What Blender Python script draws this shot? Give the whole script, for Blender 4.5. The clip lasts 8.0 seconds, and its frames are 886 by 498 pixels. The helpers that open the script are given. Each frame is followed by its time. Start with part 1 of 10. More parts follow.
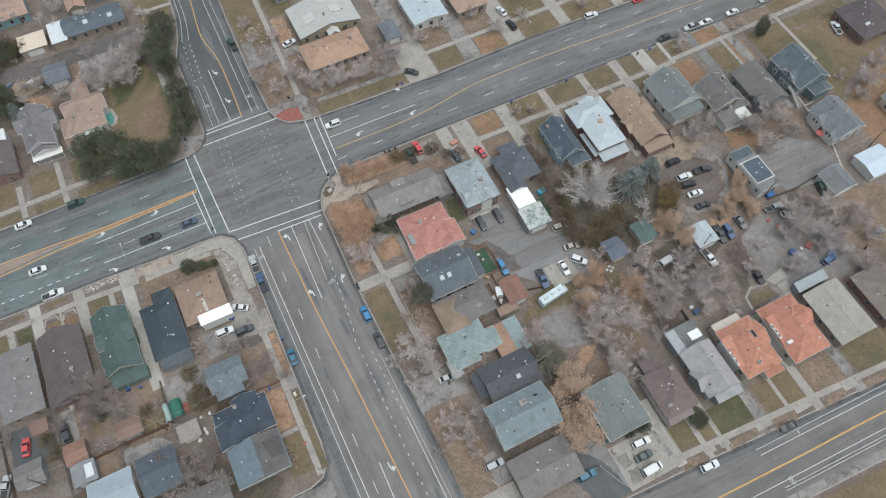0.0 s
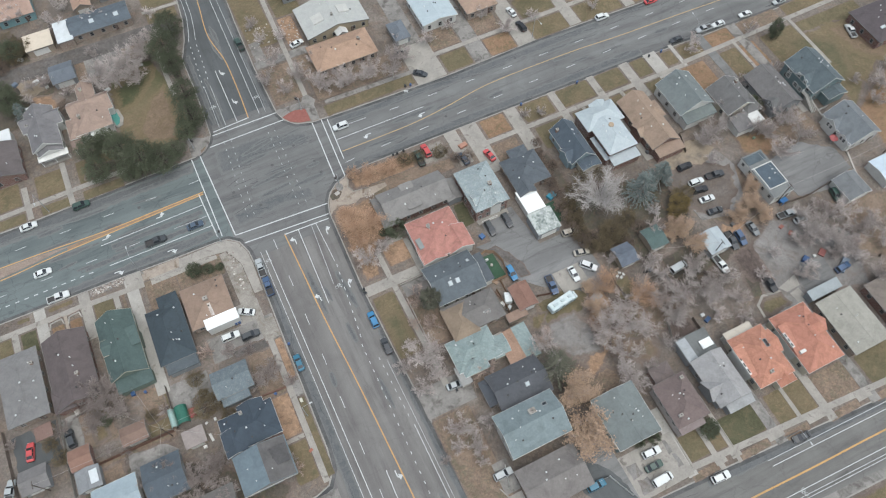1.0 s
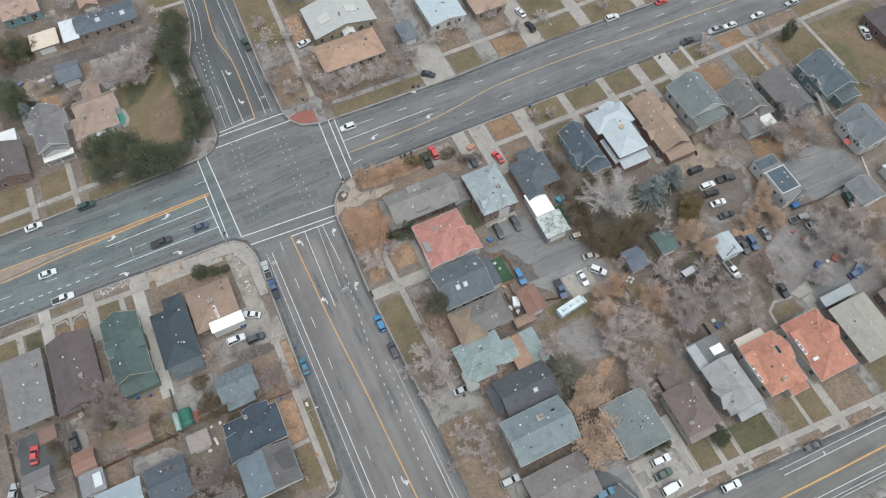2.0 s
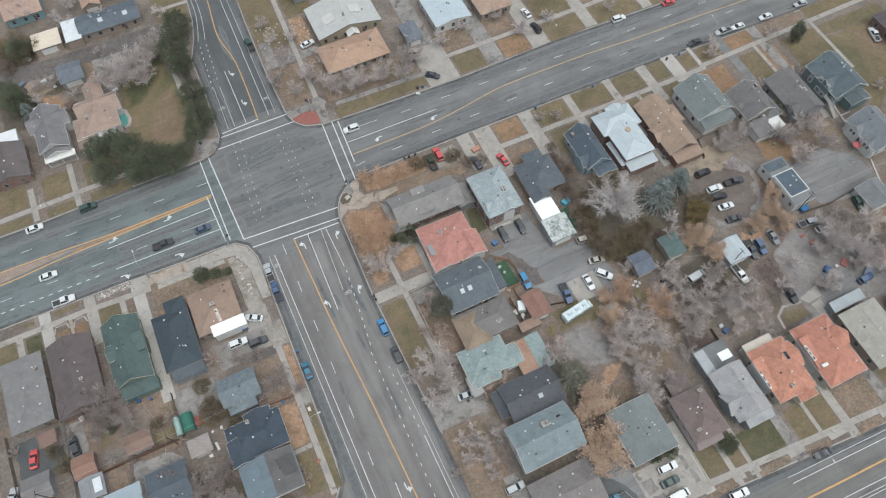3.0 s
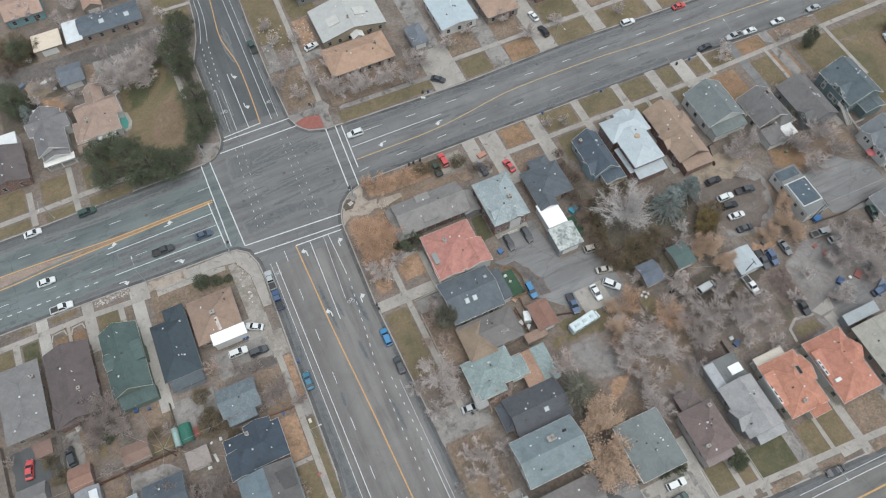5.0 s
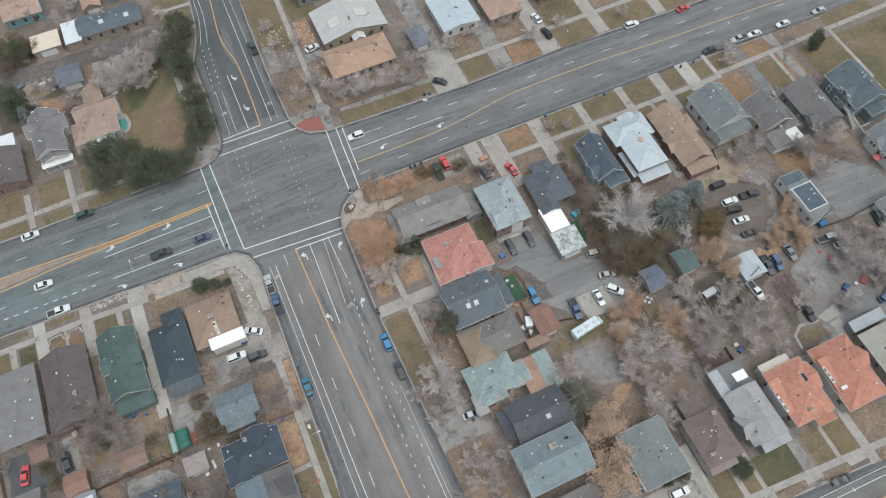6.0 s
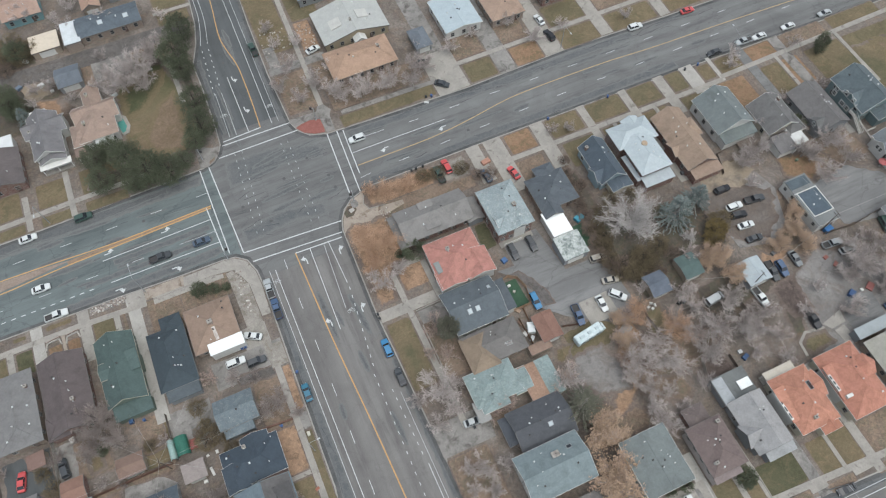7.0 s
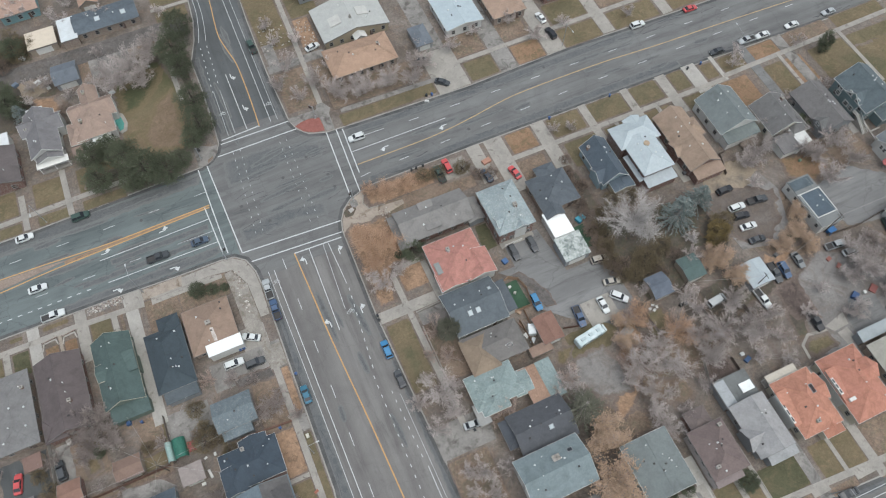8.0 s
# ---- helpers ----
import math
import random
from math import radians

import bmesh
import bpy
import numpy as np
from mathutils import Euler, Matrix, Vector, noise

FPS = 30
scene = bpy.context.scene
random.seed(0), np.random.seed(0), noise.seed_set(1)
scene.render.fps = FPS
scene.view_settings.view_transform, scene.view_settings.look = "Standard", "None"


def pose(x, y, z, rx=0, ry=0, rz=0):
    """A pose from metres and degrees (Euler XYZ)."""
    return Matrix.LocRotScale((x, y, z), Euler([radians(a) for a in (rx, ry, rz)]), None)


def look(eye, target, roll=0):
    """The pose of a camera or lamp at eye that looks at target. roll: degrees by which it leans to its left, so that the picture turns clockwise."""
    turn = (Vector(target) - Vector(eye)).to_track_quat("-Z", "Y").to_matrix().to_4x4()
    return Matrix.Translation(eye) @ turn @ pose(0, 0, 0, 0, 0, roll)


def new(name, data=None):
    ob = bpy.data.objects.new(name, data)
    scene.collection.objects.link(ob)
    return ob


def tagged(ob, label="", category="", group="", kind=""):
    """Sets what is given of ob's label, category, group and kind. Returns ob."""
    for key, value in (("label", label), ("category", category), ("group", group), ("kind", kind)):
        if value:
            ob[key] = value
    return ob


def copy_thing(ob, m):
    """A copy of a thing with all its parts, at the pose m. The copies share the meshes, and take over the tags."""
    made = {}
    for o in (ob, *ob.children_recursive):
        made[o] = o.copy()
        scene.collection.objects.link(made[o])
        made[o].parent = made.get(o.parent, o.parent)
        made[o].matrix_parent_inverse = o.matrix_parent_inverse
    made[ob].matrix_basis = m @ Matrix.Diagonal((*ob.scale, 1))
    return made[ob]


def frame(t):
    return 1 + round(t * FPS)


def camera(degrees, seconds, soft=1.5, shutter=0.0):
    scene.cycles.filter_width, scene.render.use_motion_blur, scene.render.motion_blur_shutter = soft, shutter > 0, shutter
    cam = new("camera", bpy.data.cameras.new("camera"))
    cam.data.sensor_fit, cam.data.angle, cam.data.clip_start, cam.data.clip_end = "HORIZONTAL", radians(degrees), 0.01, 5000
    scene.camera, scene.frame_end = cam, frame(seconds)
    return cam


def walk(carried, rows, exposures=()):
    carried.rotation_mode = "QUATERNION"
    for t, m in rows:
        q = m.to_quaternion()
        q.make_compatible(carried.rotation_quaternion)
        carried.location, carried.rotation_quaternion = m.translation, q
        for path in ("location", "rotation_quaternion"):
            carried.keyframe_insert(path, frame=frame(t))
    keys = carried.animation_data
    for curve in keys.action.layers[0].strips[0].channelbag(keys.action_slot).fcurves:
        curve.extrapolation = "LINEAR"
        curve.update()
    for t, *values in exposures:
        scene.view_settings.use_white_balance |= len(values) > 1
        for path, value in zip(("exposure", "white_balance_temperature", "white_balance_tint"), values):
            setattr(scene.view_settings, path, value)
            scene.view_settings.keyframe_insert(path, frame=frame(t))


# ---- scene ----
cam = camera(65.31, 8.0, soft=1.15)
PATH = [
    (0, (-0.776, -104.602, 169.214), (38.790, -26.209, 0.0), 0.389),
    (0.5, (-0.636, -102.869, 168.886), (38.317, -25.030, 0.0), 0.272),
    (1, (-0.536, -101.284, 168.464), (37.400, -23.895, 0.0), 0.177),
    (1.5, (-0.447, -100.058, 167.988), (36.547, -22.987, 0.0), -0.032),
    (3, (-0.061, -97.572, 165.869), (35.328, -20.817, 0.0), -0.500),
    (3.5, (0.217, -96.636, 165.396), (35.236, -20.057, 0.0), -0.566),
    (4, (0.577, -95.708, 164.949), (35.227, -19.434, 0.0), -0.593),
    (4.5, (0.961, -94.815, 164.478), (35.204, -18.742, 0.0), -0.684),
    (6, (2.001, -92.621, 162.501), (35.458, -16.883, 0.0), -0.718),
    (6.5, (2.365, -91.646, 162.031), (35.556, -16.218, 0.0), -0.729),
    (7, (2.698, -90.564, 161.606), (35.656, -15.526, 0.0), -0.656),
    (7.5, (2.990, -89.557, 161.241), (35.886, -14.624, 0.0), -0.584),
    (8, (3.239, -88.617, 160.979), (35.665, -15.369, 0.0), -0.351),
]
EXPOSURES = ((0, 0.44), (0.5, 0.53), (1, 0.55), (1.5, 0.55), (3, 0.52), (4.5, 0.5), (6, 0.47), (8, 0.44))
walk(cam, [(t, look(eye, target, roll)) for t, eye, target, roll in PATH], EXPOSURES)

# ---- light: an even overcast sky with a weak, wide sun behind it ----
world = bpy.data.worlds.new("overcast_sky")
scene.world = world
world.use_nodes = True
wn, wl = world.node_tree.nodes, world.node_tree.links
sky = wn.new("ShaderNodeTexSky")
sky.sky_type = "NISHITA"
sky.sun_disc = False
sky.sun_elevation, sky.sun_rotation = radians(72), radians(160)
sky.air_density, sky.dust_density, sky.ozone_density = 1.0, 4.0, 1.0
grey = wn.new("ShaderNodeHueSaturation")
grey.inputs["Saturation"].default_value = 0.5
wl.new(sky.outputs[0], grey.inputs["Color"])
wl.new(grey.outputs[0], wn["Background"].inputs["Color"])
wn["Background"].inputs["Strength"].default_value = 0.15
sun_data = bpy.data.lights.new("sun", "SUN")
sun_data.energy, sun_data.angle, sun_data.color = 1.0, radians(90), (1.0, 0.98, 0.95)
sun = new("sun", sun_data)
sun.matrix_basis = look((0, 0, 0), (-0.10, 0.28, -0.95))

# ---- materials ----
DULL = 0.66


def rgb(r, g, b, k=0.8):
    """A base colour from the shade of a surface under this sky."""
    lin = [k * ((c / 255 + 0.055) / 1.055) ** 2.4 for c in (r, g, b)]
    lin[0] *= 0.92
    lin[2] *= 0.995
    mean = 0.3 * lin[0] + 0.6 * lin[1] + 0.1 * lin[2]
    keep = DULL if r >= b else 0.8
    return tuple(mean + (c - mean) * keep for c in lin) + (1.0,)


MATS = {}


def start(name, rough=0.9, metal=0.0):
    m = bpy.data.materials.new(name)
    m.use_nodes = True
    n, l = m.node_tree.nodes, m.node_tree.links
    b = n["Principled BSDF"]
    b.inputs["Roughness"].default_value, b.inputs["Metallic"].default_value = rough, metal
    b.inputs["Specular IOR Level"].default_value = 0.25
    return m, n, l, b


def noise_node(n, l, where, scale, detail=4.0, rough=0.6, distortion=0.0):
    t = n.new("ShaderNodeTexNoise")
    t.inputs["Scale"].default_value, t.inputs["Detail"].default_value = scale, detail
    t.inputs["Roughness"].default_value, t.inputs["Distortion"].default_value = rough, distortion
    l.new(where, t.inputs["Vector"])
    return t.outputs["Fac"]


def ramp_node(n, l, fac, stops):
    r = n.new("ShaderNodeValToRGB")
    while len(r.color_ramp.elements) < len(stops):
        r.color_ramp.elements.new(0.5)
    for e, (p, c) in zip(r.color_ramp.elements, stops):
        e.position, e.color = p, c
    l.new(fac, r.inputs["Fac"])
    return r.outputs["Color"]


def blend(n, l, kind, fac, a, b):
    m = n.new("ShaderNodeMix")
    m.data_type, m.blend_type = "RGBA", kind
    for value, socket in ((fac, m.inputs[0]), (a, m.inputs[6]), (b, m.inputs[7])):
        if isinstance(value, bpy.types.NodeSocket):
            l.new(value, socket)
        else:
            socket.default_value = value
    return m.outputs[2]


def grey_stop(v):
    return (v, v, v, 1)


def bump_node(n, l, b, height, strength, distance=0.02):
    k = n.new("ShaderNodeBump")
    k.inputs["Strength"].default_value, k.inputs["Distance"].default_value = strength, distance
    l.new(height, k.inputs["Height"])
    l.new(k.outputs[0], b.inputs["Normal"])


def surface(name, dark, light, scale=0.4, fine=6.0, rough=0.9, bump=0.3, spread=(0.3, 0.7), grain=(0.75, 1.2), extra=None, vary=0.0, metal=0.0):
    """A weathered surface: broad patches between two colours, and a fine grain over them."""
    if name in MATS:
        return MATS[name]
    m, n, l, b = start(name, rough, metal)
    at = n.new("ShaderNodeNewGeometry").outputs["Position"]
    colour = ramp_node(n, l, noise_node(n, l, at, scale, 5, 0.65, 0.4), ((spread[0], dark), (spread[1], light)))
    if extra:
        tone, size, low, high = extra
        mask = ramp_node(n, l, noise_node(n, l, at, size, 4, 0.6, 0.6), ((low, grey_stop(0)), (high, grey_stop(1))))
        colour = blend(n, l, "MIX", mask, colour, tone)
    small = noise_node(n, l, at, fine, 3, 0.7)
    colour = blend(n, l, "MULTIPLY", 1.0, colour, ramp_node(n, l, small, ((0.3, grey_stop(grain[0])), (0.7, grey_stop(grain[1])))))
    if vary:
        info = n.new("ShaderNodeObjectInfo").outputs["Random"]
        colour = blend(n, l, "MULTIPLY", 1.0, colour, ramp_node(n, l, info, ((0.0, grey_stop(1 - vary)), (1.0, grey_stop(1 + vary)))))
    l.new(colour, b.inputs["Base Color"])
    bump_node(n, l, b, small, bump)
    MATS[name] = m
    return m


def shade(c, k):
    return tuple(min(1.0, v * k) for v in c[:3]) + (1.0,)


def mixed(c, d, k):
    return tuple(a + (b - a) * k for a, b in zip(c[:3], d[:3])) + (1.0,)


def shingle(r, g, b, worn=0.0, rust=None):
    """Asphalt shingles: courses a hand high, mottled tabs, streaks and some bleaching."""
    name = f"shingle_{r}_{g}_{b}"
    if name in MATS:
        return MATS[name]
    base = rgb(r, g, b)
    m, n, l, p = start(name, 0.93)
    at = n.new("ShaderNodeNewGeometry").outputs["Position"]
    stretch = n.new("ShaderNodeMapping")
    stretch.inputs["Scale"].default_value = (1, 1, 0.35)
    l.new(at, stretch.inputs["Vector"])
    colour = ramp_node(n, l, noise_node(n, l, stretch.outputs[0], 0.45, 5, 0.65, 0.5), ((0.3, shade(base, 0.88)), (0.7, shade(base, 1.1))))
    tabs = n.new("ShaderNodeTexVoronoi")
    tabs.inputs["Scale"].default_value = 3.2
    l.new(at, tabs.inputs["Vector"])
    sep = n.new("ShaderNodeSeparateColor")
    l.new(tabs.outputs["Color"], sep.inputs[0])
    colour = blend(n, l, "MULTIPLY", 1.0, colour, ramp_node(n, l, sep.outputs[0], ((0.0, grey_stop(0.94)), (1.0, grey_stop(1.05)))))
    stain = ramp_node(n, l, noise_node(n, l, stretch.outputs[0], 0.22, 6, 0.7, 1.0), ((0.5, grey_stop(1.0)), (0.7, grey_stop(0.78))))
    colour = blend(n, l, "MULTIPLY", 1.0, colour, stain)
    if rust:
        mask = ramp_node(n, l, noise_node(n, l, stretch.outputs[0], 0.5, 6, 0.75, 0.9), ((0.46, grey_stop(0)), (0.66, grey_stop(0.8))))
        colour = blend(n, l, "MIX", mask, colour, rgb(*rust))
    if worn:
        mask = ramp_node(n, l, noise_node(n, l, stretch.outputs[0], 1.5, 6, 0.8, 1.6), ((0.5, grey_stop(0)), (0.62, grey_stop(worn))))
        colour = blend(n, l, "MIX", mask, colour, mixed(base, rgb(205, 205, 200), 0.75))
    l.new(colour, p.inputs["Base Color"])
    courses = n.new("ShaderNodeTexWave")
    courses.bands_direction, courses.wave_profile = "Z", "SAW"
    courses.inputs["Scale"].default_value, courses.inputs["Distortion"].default_value = 3.5, 0.6
    l.new(at, courses.inputs["Vector"])
    bump_node(n, l, p, courses.outputs["Fac"], 0.5, 0.03)
    MATS[name] = m
    return m


def metal_roof(r, g, b):
    """Painted sheet or membrane roof: nearly plain, with dirt streaks."""
    c = rgb(r, g, b)
    return surface(f"membrane_{r}_{g}_{b}", shade(c, 0.9), shade(c, 1.05), 0.5, 2.5, 0.55, 0.06, (0.3, 0.7), (0.93, 1.05))


def asphalt(name, r, g, b, crack=1.0, stain=0.5, along_x=True):
    if name in MATS:
        return MATS[name]
    base = rgb(r, g, b)
    m, n, l, p = start(name, 0.92)
    at = n.new("ShaderNodeNewGeometry").outputs["Position"]
    colour = ramp_node(n, l, noise_node(n, l, at, 0.07, 6, 0.6, 0.8), ((0.3, shade(base, 0.84)), (0.7, shade(base, 1.14))))
    long = n.new("ShaderNodeMapping")
    long.inputs["Scale"].default_value = (0.13, 1.0, 1.0) if along_x else (1.0, 0.12, 1.0)
    l.new(at, long.inputs["Vector"])
    spots = ramp_node(n, l, noise_node(n, l, long.outputs[0], 0.4, 6, 0.75, 0.35), ((0.5, grey_stop(1)), (0.68, grey_stop(1 - 0.42 * stain))))
    colour = blend(n, l, "MULTIPLY", 1.0, colour, spots)
    lanes = n.new("ShaderNodeMapping")
    lanes.inputs["Scale"].default_value = (0.018, 1.0, 1.0) if along_x else (1.0, 0.018, 1.0)
    l.new(at, lanes.inputs["Vector"])
    tracks = ramp_node(n, l, noise_node(n, l, lanes.outputs[0], 0.32, 4, 0.55, 0.15), ((0.36, grey_stop(0.86)), (0.64, grey_stop(1.1))))
    colour = blend(n, l, "MULTIPLY", 1.0, colour, tracks)
    bent = n.new("ShaderNodeVectorMath")
    bent.operation = "ADD"
    wobble = n.new("ShaderNodeTexNoise")
    wobble.inputs["Scale"].default_value, wobble.inputs["Detail"].default_value = 0.5, 5
    l.new(at, wobble.inputs["Vector"])
    big = n.new("ShaderNodeVectorMath")
    big.operation = "SCALE"
    big.inputs["Scale"].default_value = 3.0
    l.new(wobble.outputs["Color"], big.inputs[0])
    l.new(at, bent.inputs[0])
    l.new(big.outputs[0], bent.inputs[1])
    cells = n.new("ShaderNodeTexVoronoi")
    cells.feature = "DISTANCE_TO_EDGE"
    cells.inputs["Scale"].default_value = 0.09
    l.new(bent.outputs[0], cells.inputs["Vector"])
    lines = ramp_node(n, l, cells.outputs["Distance"], ((0.003, grey_stop(1 - 0.45 * crack)), (0.012, grey_stop(1))))
    colour = blend(n, l, "MULTIPLY", 1.0, colour, lines)
    small = noise_node(n, l, at, 5.0, 4, 0.8)
    colour = blend(n, l, "MULTIPLY", 1.0, colour, ramp_node(n, l, small, ((0.3, grey_stop(0.88)), (0.7, grey_stop(1.1)))))
    l.new(colour, p.inputs["Base Color"])
    bump_node(n, l, p, small, 0.2, 0.01)
    MATS[name] = m
    return m


def soil(name, tones, scale=0.1, grain=(0.74, 1.22), bump=0.5, fade=None, bare=None):
    """Bare or grassy winter ground: four tones mingled at three sizes, and a coarse grain."""
    m, n, l, b = start(name, 0.97)
    at = n.new("ShaderNodeNewGeometry").outputs["Position"]
    colour = ramp_node(n, l, noise_node(n, l, at, scale, 6, 0.65, 0.6), ((0.34, tones[0]), (0.66, tones[1])))
    for tone, size, low, high in ((tones[2], scale * 2.3, 0.48, 0.64), (tones[3], scale * 5.0, 0.52, 0.68)):
        shift = n.new("ShaderNodeVectorMath")
        shift.operation = "ADD"
        shift.inputs[1].default_value = (size * 317, size * 211, 5)
        l.new(at, shift.inputs[0])
        mask = ramp_node(n, l, noise_node(n, l, shift.outputs[0], size, 6, 0.7, 0.9), ((low, grey_stop(0)), (high, grey_stop(0.9))))
        colour = blend(n, l, "MIX", mask, colour, tone)
    if fade:
        tone, y0, y1 = fade
        split = n.new("ShaderNodeSeparateXYZ")
        l.new(at, split.inputs[0])
        sway = n.new("ShaderNodeMath")
        sway.operation = "MULTIPLY_ADD"
        l.new(noise_node(n, l, at, 0.12, 5, 0.6, 0.5), sway.inputs[0])
        sway.inputs[1].default_value = 16.0
        l.new(split.outputs[1], sway.inputs[2])
        span = n.new("ShaderNodeMapRange")
        span.inputs[1].default_value, span.inputs[2].default_value = y0 + 8, y1 + 8
        l.new(sway.outputs[0], span.inputs[0])
        colour = blend(n, l, "MIX", span.outputs[0], colour, tone)
    # towards a soft rim the cover thins out in tatters and the earth shows
    rim = n.new("ShaderNodeAttribute")
    rim.attribute_name = "rim"
    tatter = n.new("ShaderNodeMath")
    tatter.operation = "MULTIPLY_ADD"
    l.new(rim.outputs["Fac"], tatter.inputs[0])
    tatter.inputs[1].default_value = 0.75
    l.new(noise_node(n, l, at, 0.9, 5, 0.75, 0.5), tatter.inputs[2])
    bared = ramp_node(n, l, noise_node(n, l, at, 0.09, 6, 0.65, 0.6), ((0.34, bare or rgb(104, 87, 77)), (0.66, bare or rgb(138, 119, 108))))
    colour = blend(n, l, "MIX", ramp_node(n, l, tatter.outputs[0], ((0.7, grey_stop(0)), (1.0, grey_stop(0.95)))), colour, bared)
    mid = noise_node(n, l, at, 1.5, 5, 0.75)
    colour = blend(n, l, "MULTIPLY", 1.0, colour, ramp_node(n, l, mid, ((0.3, grey_stop(grain[0])), (0.7, grey_stop(grain[1])))))
    small = noise_node(n, l, at, 6.0, 3, 0.7)
    colour = blend(n, l, "MULTIPLY", 1.0, colour, ramp_node(n, l, small, ((0.3, grey_stop(0.84)), (0.7, grey_stop(1.14)))))
    l.new(colour, b.inputs["Base Color"])
    bump_node(n, l, b, mid, bump, 0.05)
    return m


def plain(name, colour, rough=0.5, metal=0.0, wear=0.08, coat=0.0):
    """Paint, plastic or metal on small things, with slight dirt."""
    if name in MATS:
        return MATS[name]
    m = surface(name, shade(colour, 1 - wear), shade(colour, 1 + wear), 1.5, 14.0, rough, 0.04, (0.3, 0.7), (0.95, 1.05), metal=metal)
    if coat:
        m.node_tree.nodes["Principled BSDF"].inputs["Coat Weight"].default_value = coat
    return m


def pane_glass(name="window_glass"):
    if name in MATS:
        return MATS[name]
    m, n, l, b = start(name, 0.08)
    b.inputs["Base Color"].default_value = (0.025, 0.03, 0.035, 1)
    b.inputs["Specular IOR Level"].default_value = 0.6
    MATS[name] = m
    return m


def brick(name, r, g, b):
    if name in MATS:
        return MATS[name]
    base = rgb(r, g, b)
    m, n, l, p = start(name, 0.9)
    at = n.new("ShaderNodeNewGeometry").outputs["Position"]
    swing = n.new("ShaderNodeMapping")
    swing.inputs["Rotation"].default_value = (radians(90), 0, 0)
    l.new(at, swing.inputs["Vector"])
    t = n.new("ShaderNodeTexBrick")
    t.inputs["Scale"].default_value = 1.0
    t.inputs["Brick Width"].default_value, t.inputs["Row Height"].default_value, t.inputs["Mortar Size"].default_value = 0.22, 0.075, 0.008
    t.inputs["Color1"].default_value, t.inputs["Color2"].default_value = shade(base, 0.8), shade(base, 1.2)
    t.inputs["Mortar"].default_value = mixed(base, rgb(180, 175, 165), 0.6)
    l.new(swing.outputs[0], t.inputs["Vector"])
    l.new(t.outputs["Color"], p.inputs["Base Color"])
    MATS[name] = m
    return m


ASPHALT = asphalt("road_asphalt", 116, 116, 116, 0.3, 0.7)
ASPHALT_WEST = asphalt("west_road_asphalt", 108, 117, 118, 0.5, 0.7)
ASPHALT_NEW = asphalt("street_asphalt", 122, 118, 116, 0.2, 0.6, False)
ASPHALT_WARM = asphalt("side_road_asphalt", 119, 117, 114, 0.3, 0.6)
ASPHALT_DARK = asphalt("dark_asphalt", 94, 97, 99, 0.25, 0.4, False)
ASPHALT_LOT = asphalt("lot_asphalt", 128, 127, 127, 0.5, 0.8)
CONCRETE = surface("concrete", rgb(147, 140, 132), rgb(171, 163, 152), 0.25, 3.0, 0.9, 0.15, grain=(0.88, 1.08), extra=(rgb(120, 112, 104), 0.5, 0.58, 0.72))
CONCRETE_LIGHT = surface("pale_concrete", rgb(162, 156, 148), rgb(184, 178, 169), 0.3, 3.0, 0.9, 0.15, grain=(0.9, 1.06), extra=(rgb(140, 130, 120), 0.6, 0.6, 0.75))
CONCRETE_OLD = surface("stained_concrete", rgb(124, 119, 115), rgb(158, 152, 146), 0.22, 2.5, 0.92, 0.2, grain=(0.84, 1.1), extra=(rgb(96, 90, 84), 0.35, 0.5, 0.7))
PATH_TAN = surface("tan_concrete", rgb(152, 136, 120), rgb(178, 160, 142), 0.3, 3.0, 0.9, 0.15, grain=(0.86, 1.08), extra=(rgb(128, 106, 86), 0.5, 0.55, 0.7))
KERB = surface("kerb_concrete", rgb(140, 136, 130), rgb(165, 160, 152), 0.4, 4.0, 0.9, 0.1, grain=(0.88, 1.08))
EARTH = soil("bare_earth", (rgb(103, 91, 82), rgb(140, 126, 117), rgb(135, 112, 95), rgb(111, 101, 86)), 0.09, (0.7, 1.24))
DARK_EARTH = soil("dark_earth", (rgb(78, 70, 62), rgb(104, 93, 80), rgb(92, 90, 66), rgb(118, 92, 70)), 0.1)
SAND = surface("sandy_gravel", rgb(148, 126, 100), rgb(166, 146, 120), 0.2, 2.0, 0.97, 0.4, grain=(0.85, 1.12), extra=(rgb(126, 112, 98), 0.2, 0.48, 0.62))
LAWN = soil("winter_lawn", (rgb(110, 95, 63), rgb(130, 110, 74), rgb(103, 96, 60), rgb(136, 109, 72)), 0.12, (0.82, 1.15))
LAWN_OLIVE = soil("olive_lawn", (rgb(101, 92, 60), rgb(120, 106, 70), rgb(128, 106, 71), rgb(94, 89, 57)), 0.12, (0.84, 1.14))
LAWN_RUST = soil("rusty_lawn", (rgb(136, 101, 66), rgb(156, 117, 80), rgb(120, 101, 62), rgb(162, 114, 76)), 0.14, (0.82, 1.16))
LAWN_FADING = soil("fading_lawn", (rgb(118, 98, 66), rgb(136, 112, 78), rgb(106, 100, 60), rgb(130, 108, 78)), 0.1, (0.86, 1.12), 0.5, (rgb(88, 93, 52), 54, 77))
LAWN_MOSS = soil("mossy_lawn", (rgb(76, 82, 47), rgb(88, 89, 53), rgb(100, 94, 58), rgb(74, 78, 44)), 0.14, (0.86, 1.12), 0.5, None, rgb(122, 104, 68))
LAWN_SIDE = soil("patchy_lawn", (rgb(96, 91, 58), rgb(110, 100, 66), rgb(118, 101, 68), rgb(92, 88, 56)), 0.14, (0.86, 1.12), 0.5, None, rgb(118, 101, 68))
